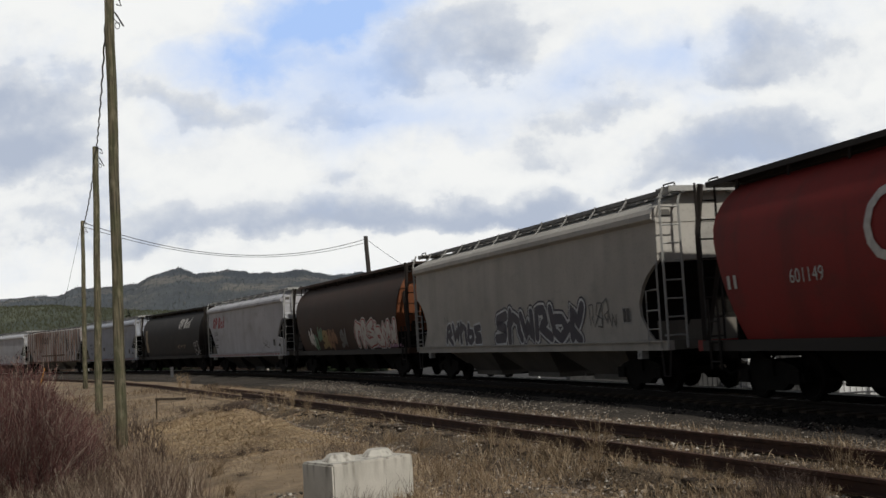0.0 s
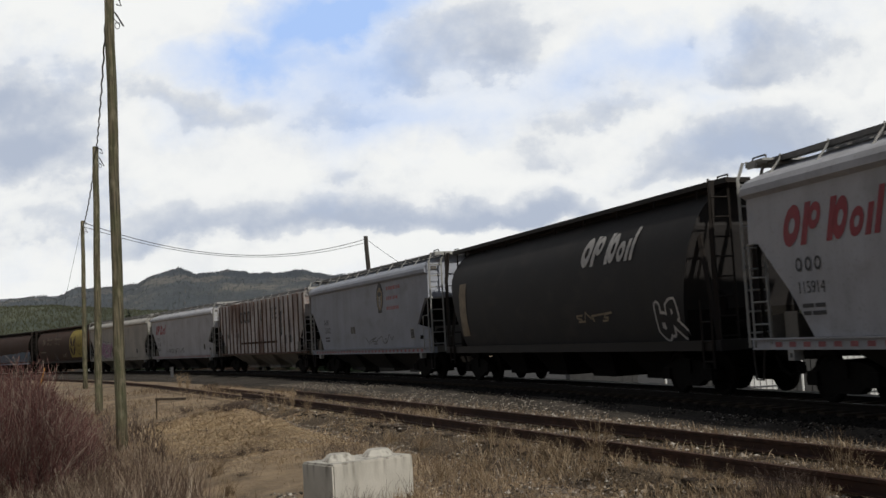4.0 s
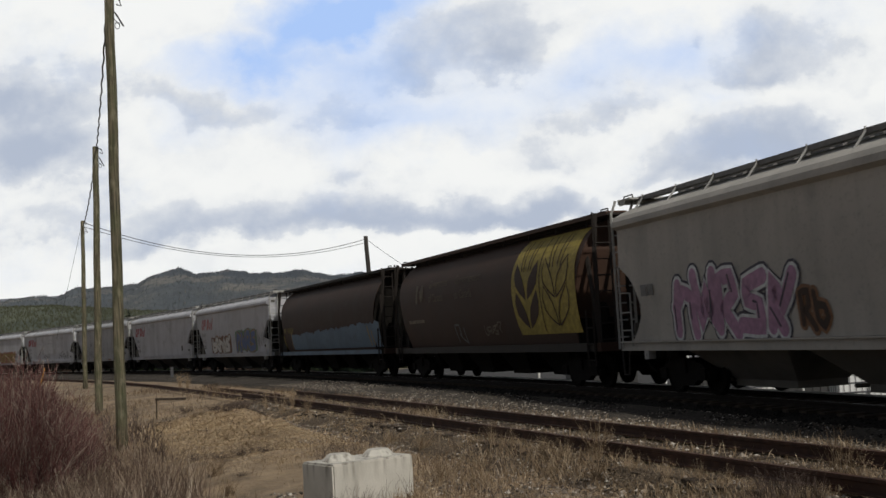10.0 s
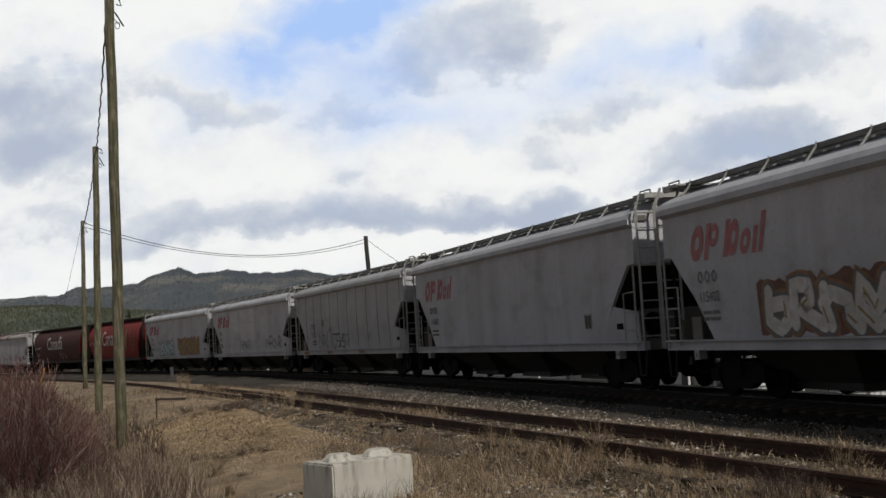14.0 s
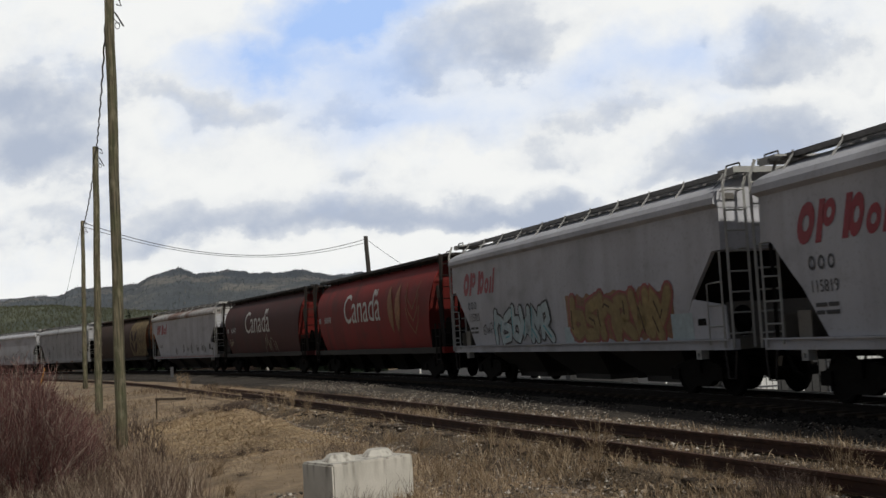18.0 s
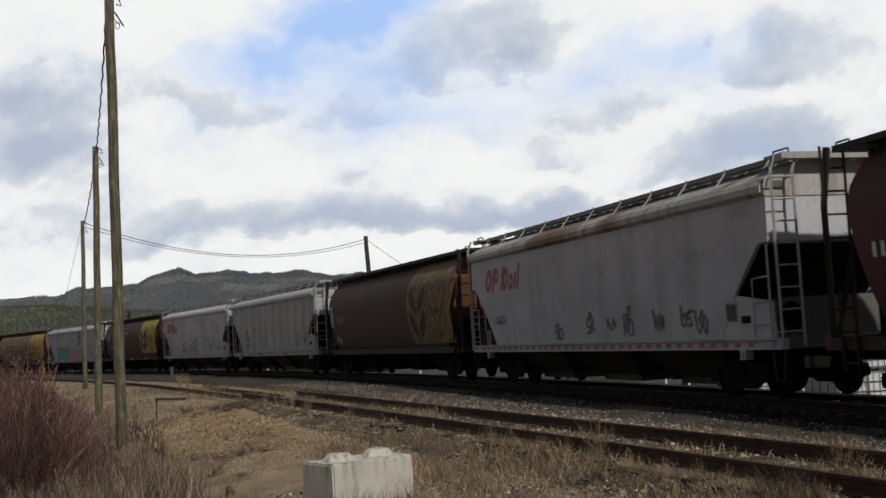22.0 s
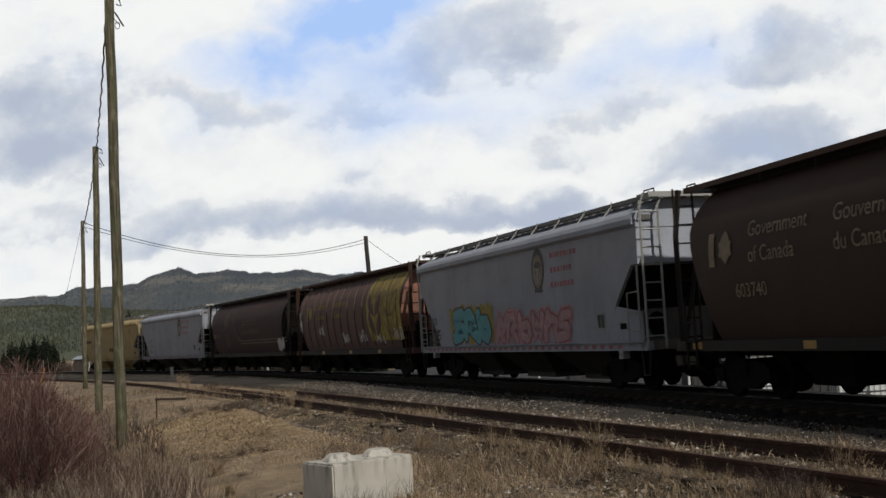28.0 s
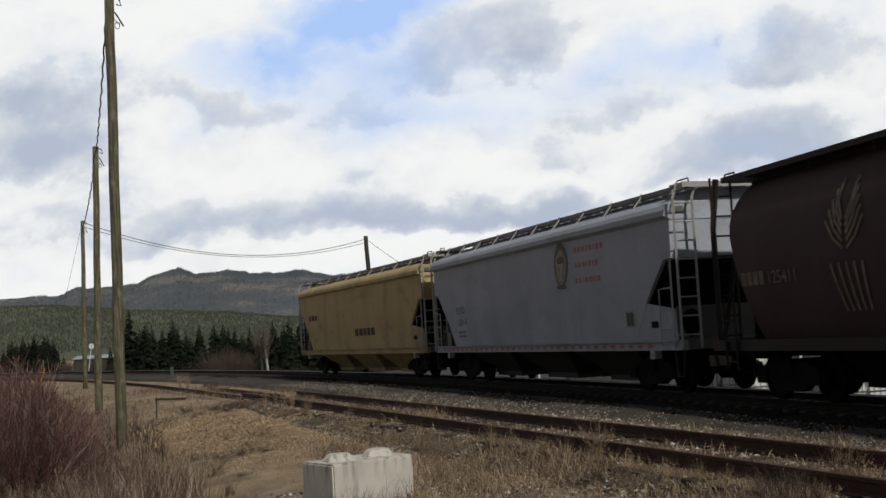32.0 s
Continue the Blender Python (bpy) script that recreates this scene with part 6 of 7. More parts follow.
def surface_z(x, y):
    """The earth or the siding's gravel, whichever is higher."""
    lat = lateral(x, y)
    bed = -9.0
    if 2.5 < lat < 10:
        s = along(x, y)
        if 18 < s < 75:
            bed = float(np.interp(lat - siding_lat(s), [-2.6, -2.1, -1.4, 1.2, 1.7, 2.2], [-0.24, -0.22, -0.20, -0.20, -0.36, -0.55], -9.0, -9.0))
    return max(ground_z(x, y), bed)


def meadow(name, count, seed, where, heights, widths, lean, material, label, reach=(11.5, 40, 1.9)):
    """Blades of grass wherever where(x, y, r) gives a density above chance."""
    r = random.Random(seed)
    verts, faces = [], []
    tries = 0
    made = 0
    while made < count and tries < count * 12:
        tries += 1
        d = reach[0] + reach[1] * r.random() ** reach[2]
        x, y = d * r.uniform(-0.46, 0.46), d
        k = where(x, y)
        if r.random() > k:
            continue
        made += 1
        tall = r.uniform(*heights) * (0.6 + 0.8 * max(0.0, noise.noise((x * 0.5, y * 0.4, seed)) + 0.3))
        blade(verts, faces, r, (x, y, surface_z(x, y) - 0.02), tall, r.uniform(*widths), tall * r.uniform(0.1, lean))
    tagged(new(name, mesh_of(name, verts, faces, material)), label, "grass", kind="stuff")


def column(x, y):
    """The column and the row of the view in which a place on the earth shows."""
    v = AIM.inverted() @ Vector((x, y, surface_z(x, y)))
    k = 784 / math.tan(radians(41.71) / 2) / -v.z
    return 784 + v.x * k, 441 - v.y * k


def straw_zone(x, y):
    """How far a place lies on the straw-covered mound or the trodden path beside it."""
    px, py = column(x, y)
    mound = math.exp(-((px - 420) / 190) ** 2 - ((py - 752) / 62) ** 2)
    path = math.exp(-((px - 470) / 150) ** 2 - ((py - 862) / 40) ** 2)
    return mound, path


def dry_density(x, y):
    lat = lateral(x, y)
    mound, path = straw_zone(x, y)
    off = lat - siding_lat(along(x, y))
    if off < 1.1:
        return 0.14 if off > -1.8 else 0.15 if lat > 2.6 else 0.0
    n = noise.noise((x * 0.55, y * 0.35, 2.0)) + 0.5 * noise.noise((x * 1.7, y * 1.2, 7.0))
    return max(0.05, min(1.0, 0.45 + 0.9 * n)) * (0.75 if off < 4 else 0.42) * max(0.06, 1 - 1.1 * mound - 1.2 * path)


def weed_density(x, y):
    px, py = column(x, y)
    edge = 130 + 1.0 * (py - 690)
    if px > edge + 60 or y > 34:
        return 0.0
    return max(0.0, min(1.0, (edge + 60 - px) / 90))


meadow("dry_grass", 34000, 3, dry_density, (0.06, 0.20), (0.006, 0.013), 0.9, DRYGRASS, "short dry tan grass over the bank")
def verge_density(x, y):
    off = lateral(x, y) - siding_lat(along(x, y))
    if y > 26 or off < 0.95 or off > 6:
        return 0.0
    return max(0.02, min(1.0, 0.25 + 1.7 * noise.noise((x * 1.1, y * 0.8, 4.0)))) * max(0.0, 1 - 1.2 * straw_zone(x, y)[1])


def twig_density(x, y):
    px, py = column(x, y)
    off = lateral(x, y) - siding_lat(along(x, y))
    if y > 24 or off < 1.0 or px < 560:
        return 0.0
    return max(0.0, min(1.0, 0.15 + 1.8 * noise.noise((x * 0.7, y * 0.5, 9.0))))


meadow("verge_grass", 11000, 13, verge_density, (0.08, 0.28), (0.004, 0.008), 1.5, DRYGRASS, "tan dry grass along the siding verge")
meadow("brown_twigs", 9000, 17, twig_density, (0.12, 0.42), (0.003, 0.006), 1.1, BROWNTWIG, "thin brown dead twigs over the gravel")
def far_grass(x, y):
    off = lateral(x, y) - siding_lat(along(x, y))
    if y < 24 or off < -1.7 or off > 14:
        return 0.0
    return max(0.0, min(1.0, 0.35 + 1.3 * noise.noise((x * 0.45, y * 0.22, 21.0)) + 0.5 * noise.noise((x * 1.6, y * 0.9, 3.0)))) * max(0.12, 1 - 1.4 * straw_zone(x, y)[0])


meadow("bank_grass", 16000, 27, far_grass, (0.06, 0.22), (0.010, 0.020), 1.1, DRYGRASS, "patchy brown and tan dead grass on the bank", (24, 36, 0.9))
meadow("bank_weeds", 6000, 28, far_grass, (0.10, 0.34), (0.006, 0.014), 0.8, BROWNTWIG, "sparse dark dead weeds on the bank", (24, 36, 0.9))


def front_weeds(x, y):
    px, _ = column(x, y)
    if y > 17.5 or px > 380:
        return 0.0
    return max(0.05, min(1.0, (380 - px) / 120)) * max(0.1, min(1.0, 0.6 + 1.2 * noise.noise((x * 1.3, y * 0.9, 14.0))))


meadow("tall_dead_weeds", 12000, 19, front_weeds, (0.40, 1.0), (0.006, 0.014), 0.55, GREYWEED, "tall grey-brown dead weeds with pale tips")
meadow("dead_weeds", 15000, 5, weed_density, (0.22, 0.62), (0.006, 0.012), 0.5, GREYWEED, "grey-brown dead weeds round the shrubs")


def litter():
    """Lying straws and leaves, thickest on the mound."""
    r = random.Random(8)
    verts, faces = [], []
    for i in range(330000):
        if i < 170000:
            d = 12 + 29 * r.random() ** 1.4
            x, y = d * r.uniform(-0.42, 0.36), d
        else:
            x, y = r.uniform(-9.5, 0.5), r.uniform(22.5, 34)
        lat = lateral(x, y)
        if lat < 7.2:
            continue
        mound, path = straw_zone(x, y)
        if r.random() > 0.08 + 0.62 * mound - 0.3 * path + 0.45 * noise.noise((x * 0.5, y * 0.35, 11.0)) + 0.25 * noise.noise((x * 1.7, y * 1.2, 4.0)):
            continue
        z = surface_z(x, y) + 0.004
        s, w, a = r.uniform(0.012, 0.042), r.uniform(0.004, 0.010), r.uniform(0, 6.28)
        n = len(verts)
        dx, dy = math.cos(a), math.sin(a)
        z0, z1 = z + r.uniform(0, 0.010), z + r.uniform(0, 0.016)
        verts += [(x - dx * s - dy * w, y - dy * s + dx * w, z0), (x - dx * s + dy * w, y - dy * s - dx * w, z0 + 0.008), (x + dx * s, y + dy * s, z1)]
        faces.append((n, n + 1, n + 2))
    tagged(new("leaf_litter", mesh_of("leaf_litter", verts, faces, FLAKES)), "pale dry straw and leaf litter", "litter", kind="stuff")


def stones(name, count, seed, s0, s1, lat0, lat1, sizes, height, material, label, centre=None):
    r = random.Random(seed)
    verts, faces = [], []
    for i in range(count):
        s, lat = s0 + (s1 - s0) * r.random(), r.uniform(lat0, lat1)
        k = r.uniform(*sizes) * (1.9 if r.random() > 0.985 else 1)
        p = track(s, lat + (centre(s) if centre else 0.0), height(lat) + k * 0.2)
        n = len(verts)
        for d in ((1, 0, 0), (0, 1, 0), (-1, 0, 0), (0, -1, 0), (0, 0, 0.7), (0, 0, -0.7)):
            verts.append(tuple(p + k * Vector(d) * r.uniform(0.6, 1.15) + Vector((r.uniform(-0.3, 0.3), r.uniform(-0.3, 0.3), 0)) * k))
        faces += [tuple(n + q for q in f) for f in ((0, 1, 4), (1, 2, 4), (2, 3, 4), (3, 0, 4), (1, 0, 5), (2, 1, 5), (3, 2, 5), (0, 3, 5))]
    tagged(new(name, mesh_of(name, verts, faces, material)), label, "stones", kind="stuff")


litter()
SIDING_BED = lambda lat: float(np.interp(lat, [-2.6, -2.1, -1.4, 1.2, 1.7, 2.2, 3.4], [-0.24, -0.22, -0.20, -0.20, -0.36, -0.43, -0.43]))
MAIN_BED = lambda lat: float(np.interp(lat, [-3.6, -2.0, 2.0, 3.2, 5.6], [-0.60, -0.16, -0.16, -0.26, -0.22]))
stones("siding_stones", 19000, 21, 37, 68, -2.5, 2.9, (0.014, 0.040), SIDING_BED, STONES, "loose pale stones on the siding bed", siding_lat)
stones("verge_stones", 6500, 24, 58, 72, 1.9, 5.2, (0.012, 0.036), lambda lat: -0.41, STONES, "pale loose gravel beside the siding", siding_lat)
stones("shoulder_stones", 9000, 23, 20, 68, 2.1, 4.4, (0.012, 0.030), MAIN_BED, STONES, "mixed grey stones on the ballast shoulder")
stones("ballast_stones", 6000, 22, -10, 66, 1.3, 2.6, (0.02, 0.036), MAIN_BED, DARKSTONES, "crushed ballast stones with the train's shade in their dark colour")


def stem(verts, faces, pts, r0, r1):
    """A thin three-sided twig through points."""
    n0 = len(verts)
    m = len(pts)
    for i, p in enumerate(pts):
        r = r0 + (r1 - r0) * i / (m - 1)
        for k in range(3):
            a = 2.1 * k
            verts.append((p[0] + r * math.cos(a), p[1] + r * math.sin(a), p[2]))
    for i in range(m - 1):
        for k in range(3):
            a, b = n0 + 3 * i, n0 + 3 * (i + 1)
            faces.append((a + k, a + (k + 1) % 3, b + (k + 1) % 3, b + k))


def bush_mesh(seed, height, spread, stems, material, thick=0.011, twigs=5, split=False):
    """A leafless bush as one mesh, or its stems and its twigs as two."""
    r = random.Random(seed)
    verts, faces = [], []
    thin = ([], []) if split else (verts, faces)
    for i in range(stems):
        a = r.uniform(0, 2 * math.pi)
        out = spread * r.random() ** 0.7
        h = height * r.uniform(0.55, 1.0) * (1 - 0.35 * (out / spread) ** 2)
        b = (r.gauss(0, 0.12 * spread), r.gauss(0, 0.12 * spread))
        tip = Vector((b[0] + out * math.cos(a), b[1] + out * math.sin(a), h))
        pts = []
        for k in range(5):
            t = k / 4
            pts.append((b[0] + (tip.x - b[0]) * t ** 1.5 + r.gauss(0, 0.02), b[1] + (tip.y - b[1]) * t ** 1.5 + r.gauss(0, 0.02), h * t))
        stem(verts, faces, pts, thick, thick * 0.4)
        for q in range(twigs):
            t = r.uniform(0.35, 0.95)
            k = min(3, int(t * 4))
            p = Vector(pts[k]).lerp(Vector(pts[k + 1]), t * 4 - k)
            d = Vector((r.gauss(0, 0.5), r.gauss(0, 0.5), r.uniform(0.5, 1.1))) * height * r.uniform(0.08, 0.2)
            stem(*thin, [p, p + d * 0.5 + Vector((0.01, 0, 0)), p + d], thick * 0.55, thick * 0.3)
    if split:
        return mesh_of("lower_growth", verts, faces, material), mesh_of("crown", *thin, material)
    return mesh_of("brush", verts, faces, material)


def shrub(name, me, x, y, turn, size, label, group):
    ob = new(name)
    tagged(ob, label, "shrub", group)
    if isinstance(me, tuple):
        part("lower_growth", me[0], None, ob)
        part("crown", me[1], None, ob)
    else:
        part("brush", me, None, ob)
    ob.matrix_world = Matrix.Translation((x, y, surface_z(x, y) - 0.03)) @ pose(0, 0, 0, 0, 0, turn)
    ob.scale = (size, size, size)
    return ob


def plant_shrubs():
    r = random.Random(31)
    red = [bush_mesh(40 + k, 2.3, 1.25, 190, REDTWIG, 0.0075, 11, True) for k in range(3)]
    for px, d, size in ((-60, 17, 1.0), (5, 18.5, 1.0), (45, 17.2, 0.92), (85, 19.5, 0.86), (-30, 21, 1.1), (30, 23, 1.1), (110, 21.5, 0.66), (70, 18.0, 0.72), (10, 20.0, 0.9), (130, 24.0, 0.58), (150, 20.0, 0.45)):
        x = ray_point(px, 700, d).x
        shrub("red_shrub", r.choice(red), x, d, r.uniform(0, 360), size, "leafless shrub of thin dark red twigs", "red shrubs")
    low = [bush_mesh(50 + k, 0.85, 0.55, 70, GREYWEED, 0.006, 5) for k in range(3)]
    for px, d, size in ((170, 18, 1.0), (215, 17, 0.9), (240, 20, 0.9), (262, 16.5, 0.8), (290, 18, 0.7), (310, 15.6, 0.7), (120, 16, 1.1), (60, 14.6, 1.0), (190, 22, 1.1), (160, 25, 1.2), (250, 24, 0.8), (190, 15.2, 0.9), (330, 16.5, 0.5)):
        x = ray_point(px, 800, d).x
        shrub("dead_weed_clump", r.choice(low), x, d, r.uniform(0, 360), size, "clump of grey-brown dead weeds", "dead weed clumps")
    brown = [bush_mesh(60 + k, 1.0, 0.8, 16, BROWNTWIG, 0.010, 7) for k in range(2)]
    for px, d, size in ((262, 25.5, 0.95), (235, 27.5, 1.0), (190, 30, 1.1), (285, 23, 0.6), (120, 40, 1.3)):
        x = ray_point(px, 760, d).x
        shrub("bare_bush", r.choice(brown), x, d, r.uniform(0, 360), size, "bare dark-twigged bush beside the poles", "bare bushes")
    low_brush = [bush_mesh(64 + k, 0.34, 0.75, 60, BROWNTWIG, 0.006, 5) for k in range(2)]
    for px, d, size in ((400, 33.5, 1.0), (430, 34.0, 1.1), (455, 33.0, 0.9), (380, 34.5, 0.8), (385, 22.6, 0.6), (430, 23.0, 0.7), (470, 22.4, 0.6), (340, 22.8, 0.7), (425, 19.2, 0.35), (330, 36.0, 0.9)):
        x = ray_point(px, 760, d).x
        shrub("low_brush", r.choice(low_brush), x, d, r.uniform(0, 360), size, "low tangle of dead brown brush on the bank", "low brush")
    tuft = [bush_mesh(70 + k, 0.75, 0.30, 34, DRYGRASS, 0.004, 3) for k in range(3)]
    for px, py, d, size in ((1055, 800, 15.8, 1.0), (1485, 860, 11.9, 0.95), (1512, 860, 12.3, 0.7), (1240, 850, 13.2, 0.45), (500, 740, 31.5, 1.0), (520, 740, 33, 0.9), (1290, 850, 13.0, 0.35), (870, 770, 18.5, 0.7), (905, 770, 18.0, 0.5), (1000, 790, 16.4, 0.5), (1445, 850, 12.4, 0.45), (1540, 860, 11.6, 0.6), (700, 860, 13.6, 0.45), (1330, 880, 12.1, 0.4), (620, 740, 27, 0.5), (700, 880, 13.3, 0.35), (735, 870, 13.8, 0.4), (318, 680, 60.0, 1.5), (332, 680, 61.0, 1.2), (470, 720, 34.0, 0.8), (545, 730, 30.0, 0.8), (1180, 840, 13.6, 0.5), (1120, 830, 14.4, 0.5), (960, 800, 16.8, 0.6)):
        x = ray_point(px, py, d).x
        shrub("weed_tuft", r.choice(tuft), x, d, r.uniform(0, 360), size, "tall dry weed tuft among the stones", "dry weed tufts")


plant_shrubs()


def plant_clumps():
    """Low tussocks over the bank."""
    r = random.Random(66)
    kinds = [bush_mesh(120 + k, 0.42, 0.34, 60, DRYGRASS, 0.0045, 2) for k in range(4)]
    for i in range(90):
        d = 13 + 26 * r.random() ** 1.3
        x = d * r.uniform(-0.24, 0.34)
        off = lateral(x, d) - siding_lat(along(x, d))
        if off < 1.4 or off > 9 or math.hypot(x + 1.0, d - 14.4) < 1.5:
            continue
        shrub("grass_tussock", r.choice(kinds), x, d, r.uniform(0, 360), r.uniform(0.45, 1.15), "low tussock of dead tan grass", "dry tussocks")


plant_clumps()


def conifer_crown(seed, height):
    """Whorls of drooping boughs, each a ragged fan of needle clumps."""
    r = random.Random(seed)
    verts, faces = [], []
    z = 0.06 * height
    while z < height * 0.985:
        t = z / height
        reach = 0.21 * height * (1 - t) ** 0.85 + 0.05
        for k in range(int(5 + 5 * (1 - t))):
            a = r.uniform(0, 2 * math.pi)
            out = reach * r.uniform(0.45, 1.10)
            tip = Vector((math.cos(a) * out, math.sin(a) * out, z - out * r.uniform(0.15, 0.45)))
            side = Vector((-math.sin(a), math.cos(a), 0)) * out * r.uniform(0.16, 0.34)
            root = Vector((0, 0, z + 0.06 * height * (1 - t)))
            mid = root.lerp(tip, 0.55)
            n = len(verts)
            verts += [tuple(q) for q in (root, mid + side + Vector((0, 0, -0.06 * out)), tip, mid - side + Vector((0, 0, -0.10 * out)), mid + Vector((0, 0, 0.12 * out)), mid + side * 0.5 - Vector((0, 0, 0.35 * out)), mid - side * 0.6 - Vector((0, 0, 0.4 * out)))]
            faces += [(n, n + 1, n + 4), (n + 1, n + 2, n + 4), (n + 2, n + 3, n + 4), (n + 3, n, n + 4), (n + 4, n + 5, n + 2), (n + 4, n + 2, n + 6)]
        z += height * r.uniform(0.012, 0.022)
    n = len(verts)
    verts += [(0.05, 0, height * 0.93), (-0.03, 0.04, height * 0.93), (-0.03, -0.04, height * 0.93), (0, 0, height * 1.02)]
    faces += [(n, n + 1, n + 3), (n + 1, n + 2, n + 3), (n + 2, n, n + 3)]
    return mesh_of("crown", verts, faces, NEEDLES)


def plant_conifers():
    r = random.Random(77)
    kinds = []
    for k in range(5):
        bm = bmesh.new()
        tube(bm, [(0, 0, -0.3), (0.02, 0, 3), (0, 0.02, 9.0)], [0.16, 0.11, 0.03], 7)
        kinds.append((conifer_crown(80 + k, 10.0), link_mesh("trunk", bm, BARK)))
    tops = [(228, 543, 122), (247, 578, 128), (268, 572, 124), (287, 584, 132), (305, 563, 120), (330, 586, 134), (350, 579, 126), (377, 570, 122), (391, 569, 130), (405, 575, 124), (425, 592, 136), (442, 578, 122), (462, 592, 138), (482, 566, 124), (498, 584, 132), (511, 558, 120), (530, 553, 122), (552, 572, 128), (575, 566, 124), (600, 570, 130), (630, 560, 126), (665, 574, 122), (700, 565, 130), (60, 600, 205), (84, 592, 200), (98, 606, 205), (22, 600, 196), (40, 592, 198), (58, 588, 195), (76, 590, 197), (92, 598, 199), (50, 604, 192), (80, 606, 193), (30, 606, 191), (66, 600, 190), (36, 612, 215), (112, 628, 200), (215, 600, 180), (195, 612, 190), (15, 606, 220), (5, 616, 225), (70, 618, 230)]
    tops += [(r.uniform(225, 640), r.uniform(592, 612), r.uniform(132, 165)) for _ in range(34)]
    tops += [(r.uniform(226, 640), r.uniform(570, 600), r.uniform(112, 132)) for _ in range(44)]
    for px, py, d in tops:
        top = ray_point(px, py, d)
        h = top.z + 1.9
        tree = new("conifer_tree")
        tagged(tree, "dark green conifer beyond the railway", "tree", "conifers beyond the line")
        crown, trunk = r.choice(kinds)
        k = h / 10.2
        a = part("crown", crown, None, tree)
        b = part("trunk", trunk, None, tree)
        tree.matrix_world = Matrix.Translation((top.x, d, -1.9)) @ pose(0, 0, 0, r.uniform(-2, 2), 0, r.uniform(0, 360))
        w = k * r.uniform(1.15, 1.8)
        tree.scale = (w, w, k)
    for px, top, d in ((462, 598, 108), (472, 612, 107)):
        p = ray_point(px - 4, top, d)
        tree = new("birch_tree")
        tagged(tree, "slim pale-barked leafless birch", "tree", "birches")
        bm = bmesh.new()
        tube(bm, [(0.3, 0, 0), (0.15, 0, 2.0), (0, 0, p.z + 1.8)], [0.13, 0.10, 0.04], 7)
        part("trunk", bm, BIRCH, tree)
        me = bush_mesh(90 + px, 3.4, 1.3, 26, BROWNTWIG, 0.03, 5)
        br = part("crown", me, None, tree)
        br.location = (0.05, 0, 2.2)
        tree.location = (p.x, d, -1.85)
    thick = [bush_mesh(95 + k, 4.2, 3.4, 150, BROWNTWIG, 0.03, 6) for k in range(2)]
    for px, d, size in ((380, 106, 0.85), (410, 104, 0.9), (435, 108, 0.7), (340, 110, 0.4), (260, 112, 0.4), (300, 108, 0.4), (490, 100, 0.4), (530, 98, 0.4), (210, 185, 0.6), (120, 195, 0.8), (170, 192, 0.8), (40, 215, 0.9)):
        p = ray_point(px, 640, d)
        ob = new("bare_thicket")
        tagged(ob, "bare brown thicket before the conifers", "shrub", "bare thickets")
        part("brush", r.choice(thick), None, ob)
        ob.matrix_world = Matrix.Translation((p.x, d, -1.85)) @ pose(0, 0, 0, 0, 0, r.uniform(0, 360))
        ob.scale = (size, size, size)


plant_conifers()


def forest(name, count, seed, d0, d1, height, hill_name, material, label):
    """A distant wood of small pointed trees, standing on a hill's sheet."""
    r = random.Random(seed)
    ob = bpy.data.objects[hill_name]
    me = ob.data
    verts, faces = [], []
    tris = [p for p in me.polygons if d0 < me.vertices[p.vertices[0]].co.y < d1 and abs(me.vertices[p.vertices[0]].co.x / me.vertices[p.vertices[0]].co.y) < 0.45]
    for i in range(count):
        p = r.choice(tris)
        a, b, c, d = [me.vertices[k].co for k in p.vertices]
        u, v = r.random(), r.random()
        q = a.lerp(b, u).lerp(d.lerp(c, u), v)
        h = height * r.uniform(0.5, 1.25)
        w = h * r.uniform(0.2, 0.34)
        n = len(verts)
        for k in range(4):
            t = 1.57 * k + u
            verts.append((q.x + w * math.cos(t), q.y + w * math.sin(t), q.z - 0.5))
        verts.append((q.x, q.y, q.z + h))
        faces += [(n + k, n + (k + 1) % 4, n + 4) for k in range(4)]
    tagged(new(name, mesh_of(name, verts, faces, material)), label, "forest", kind="stuff")


WOODS = varied("distant_wood", [(0.0, (0.098, 0.100, 0.060)), (0.5, (0.112, 0.112, 0.064)), (0.93, (0.124, 0.120, 0.072)), (1.0, (0.16, 0.145, 0.105))])
# Greyer and bluer than the near wood: the haze is in the colour.
HAZEWOODS = varied("haze_tinted_distant_wood", [(0.0, (0.112, 0.122, 0.126)), (0.6, (0.124, 0.132, 0.132)), (0.9, (0.145, 0.145, 0.136)), (1.0, (0.19, 0.172, 0.145))])
forest("near_wood", 34000, 101, 880, 1290, 2.3, "near_ridge", WOODS, "olive green conifer wood on the near ridge")
forest("far_wood", 14000, 102, 1700, 2380, 3.2, "far_hill", HAZEWOODS, "conifer wood on the far hill, haze painted into its colour")


# ---- the yard beyond the line ----
TOTEWHITE = plain("white_plastic_tank", (0.74, 0.75, 0.74), 0.5, 0.0, 0.08)
CAGE = plain("galvanised_cage", (0.16, 0.16, 0.17), 0.5, 0.6)
YARDGREY = plain("grey_sheet_wall", (0.055, 0.055, 0.055), 0.8)


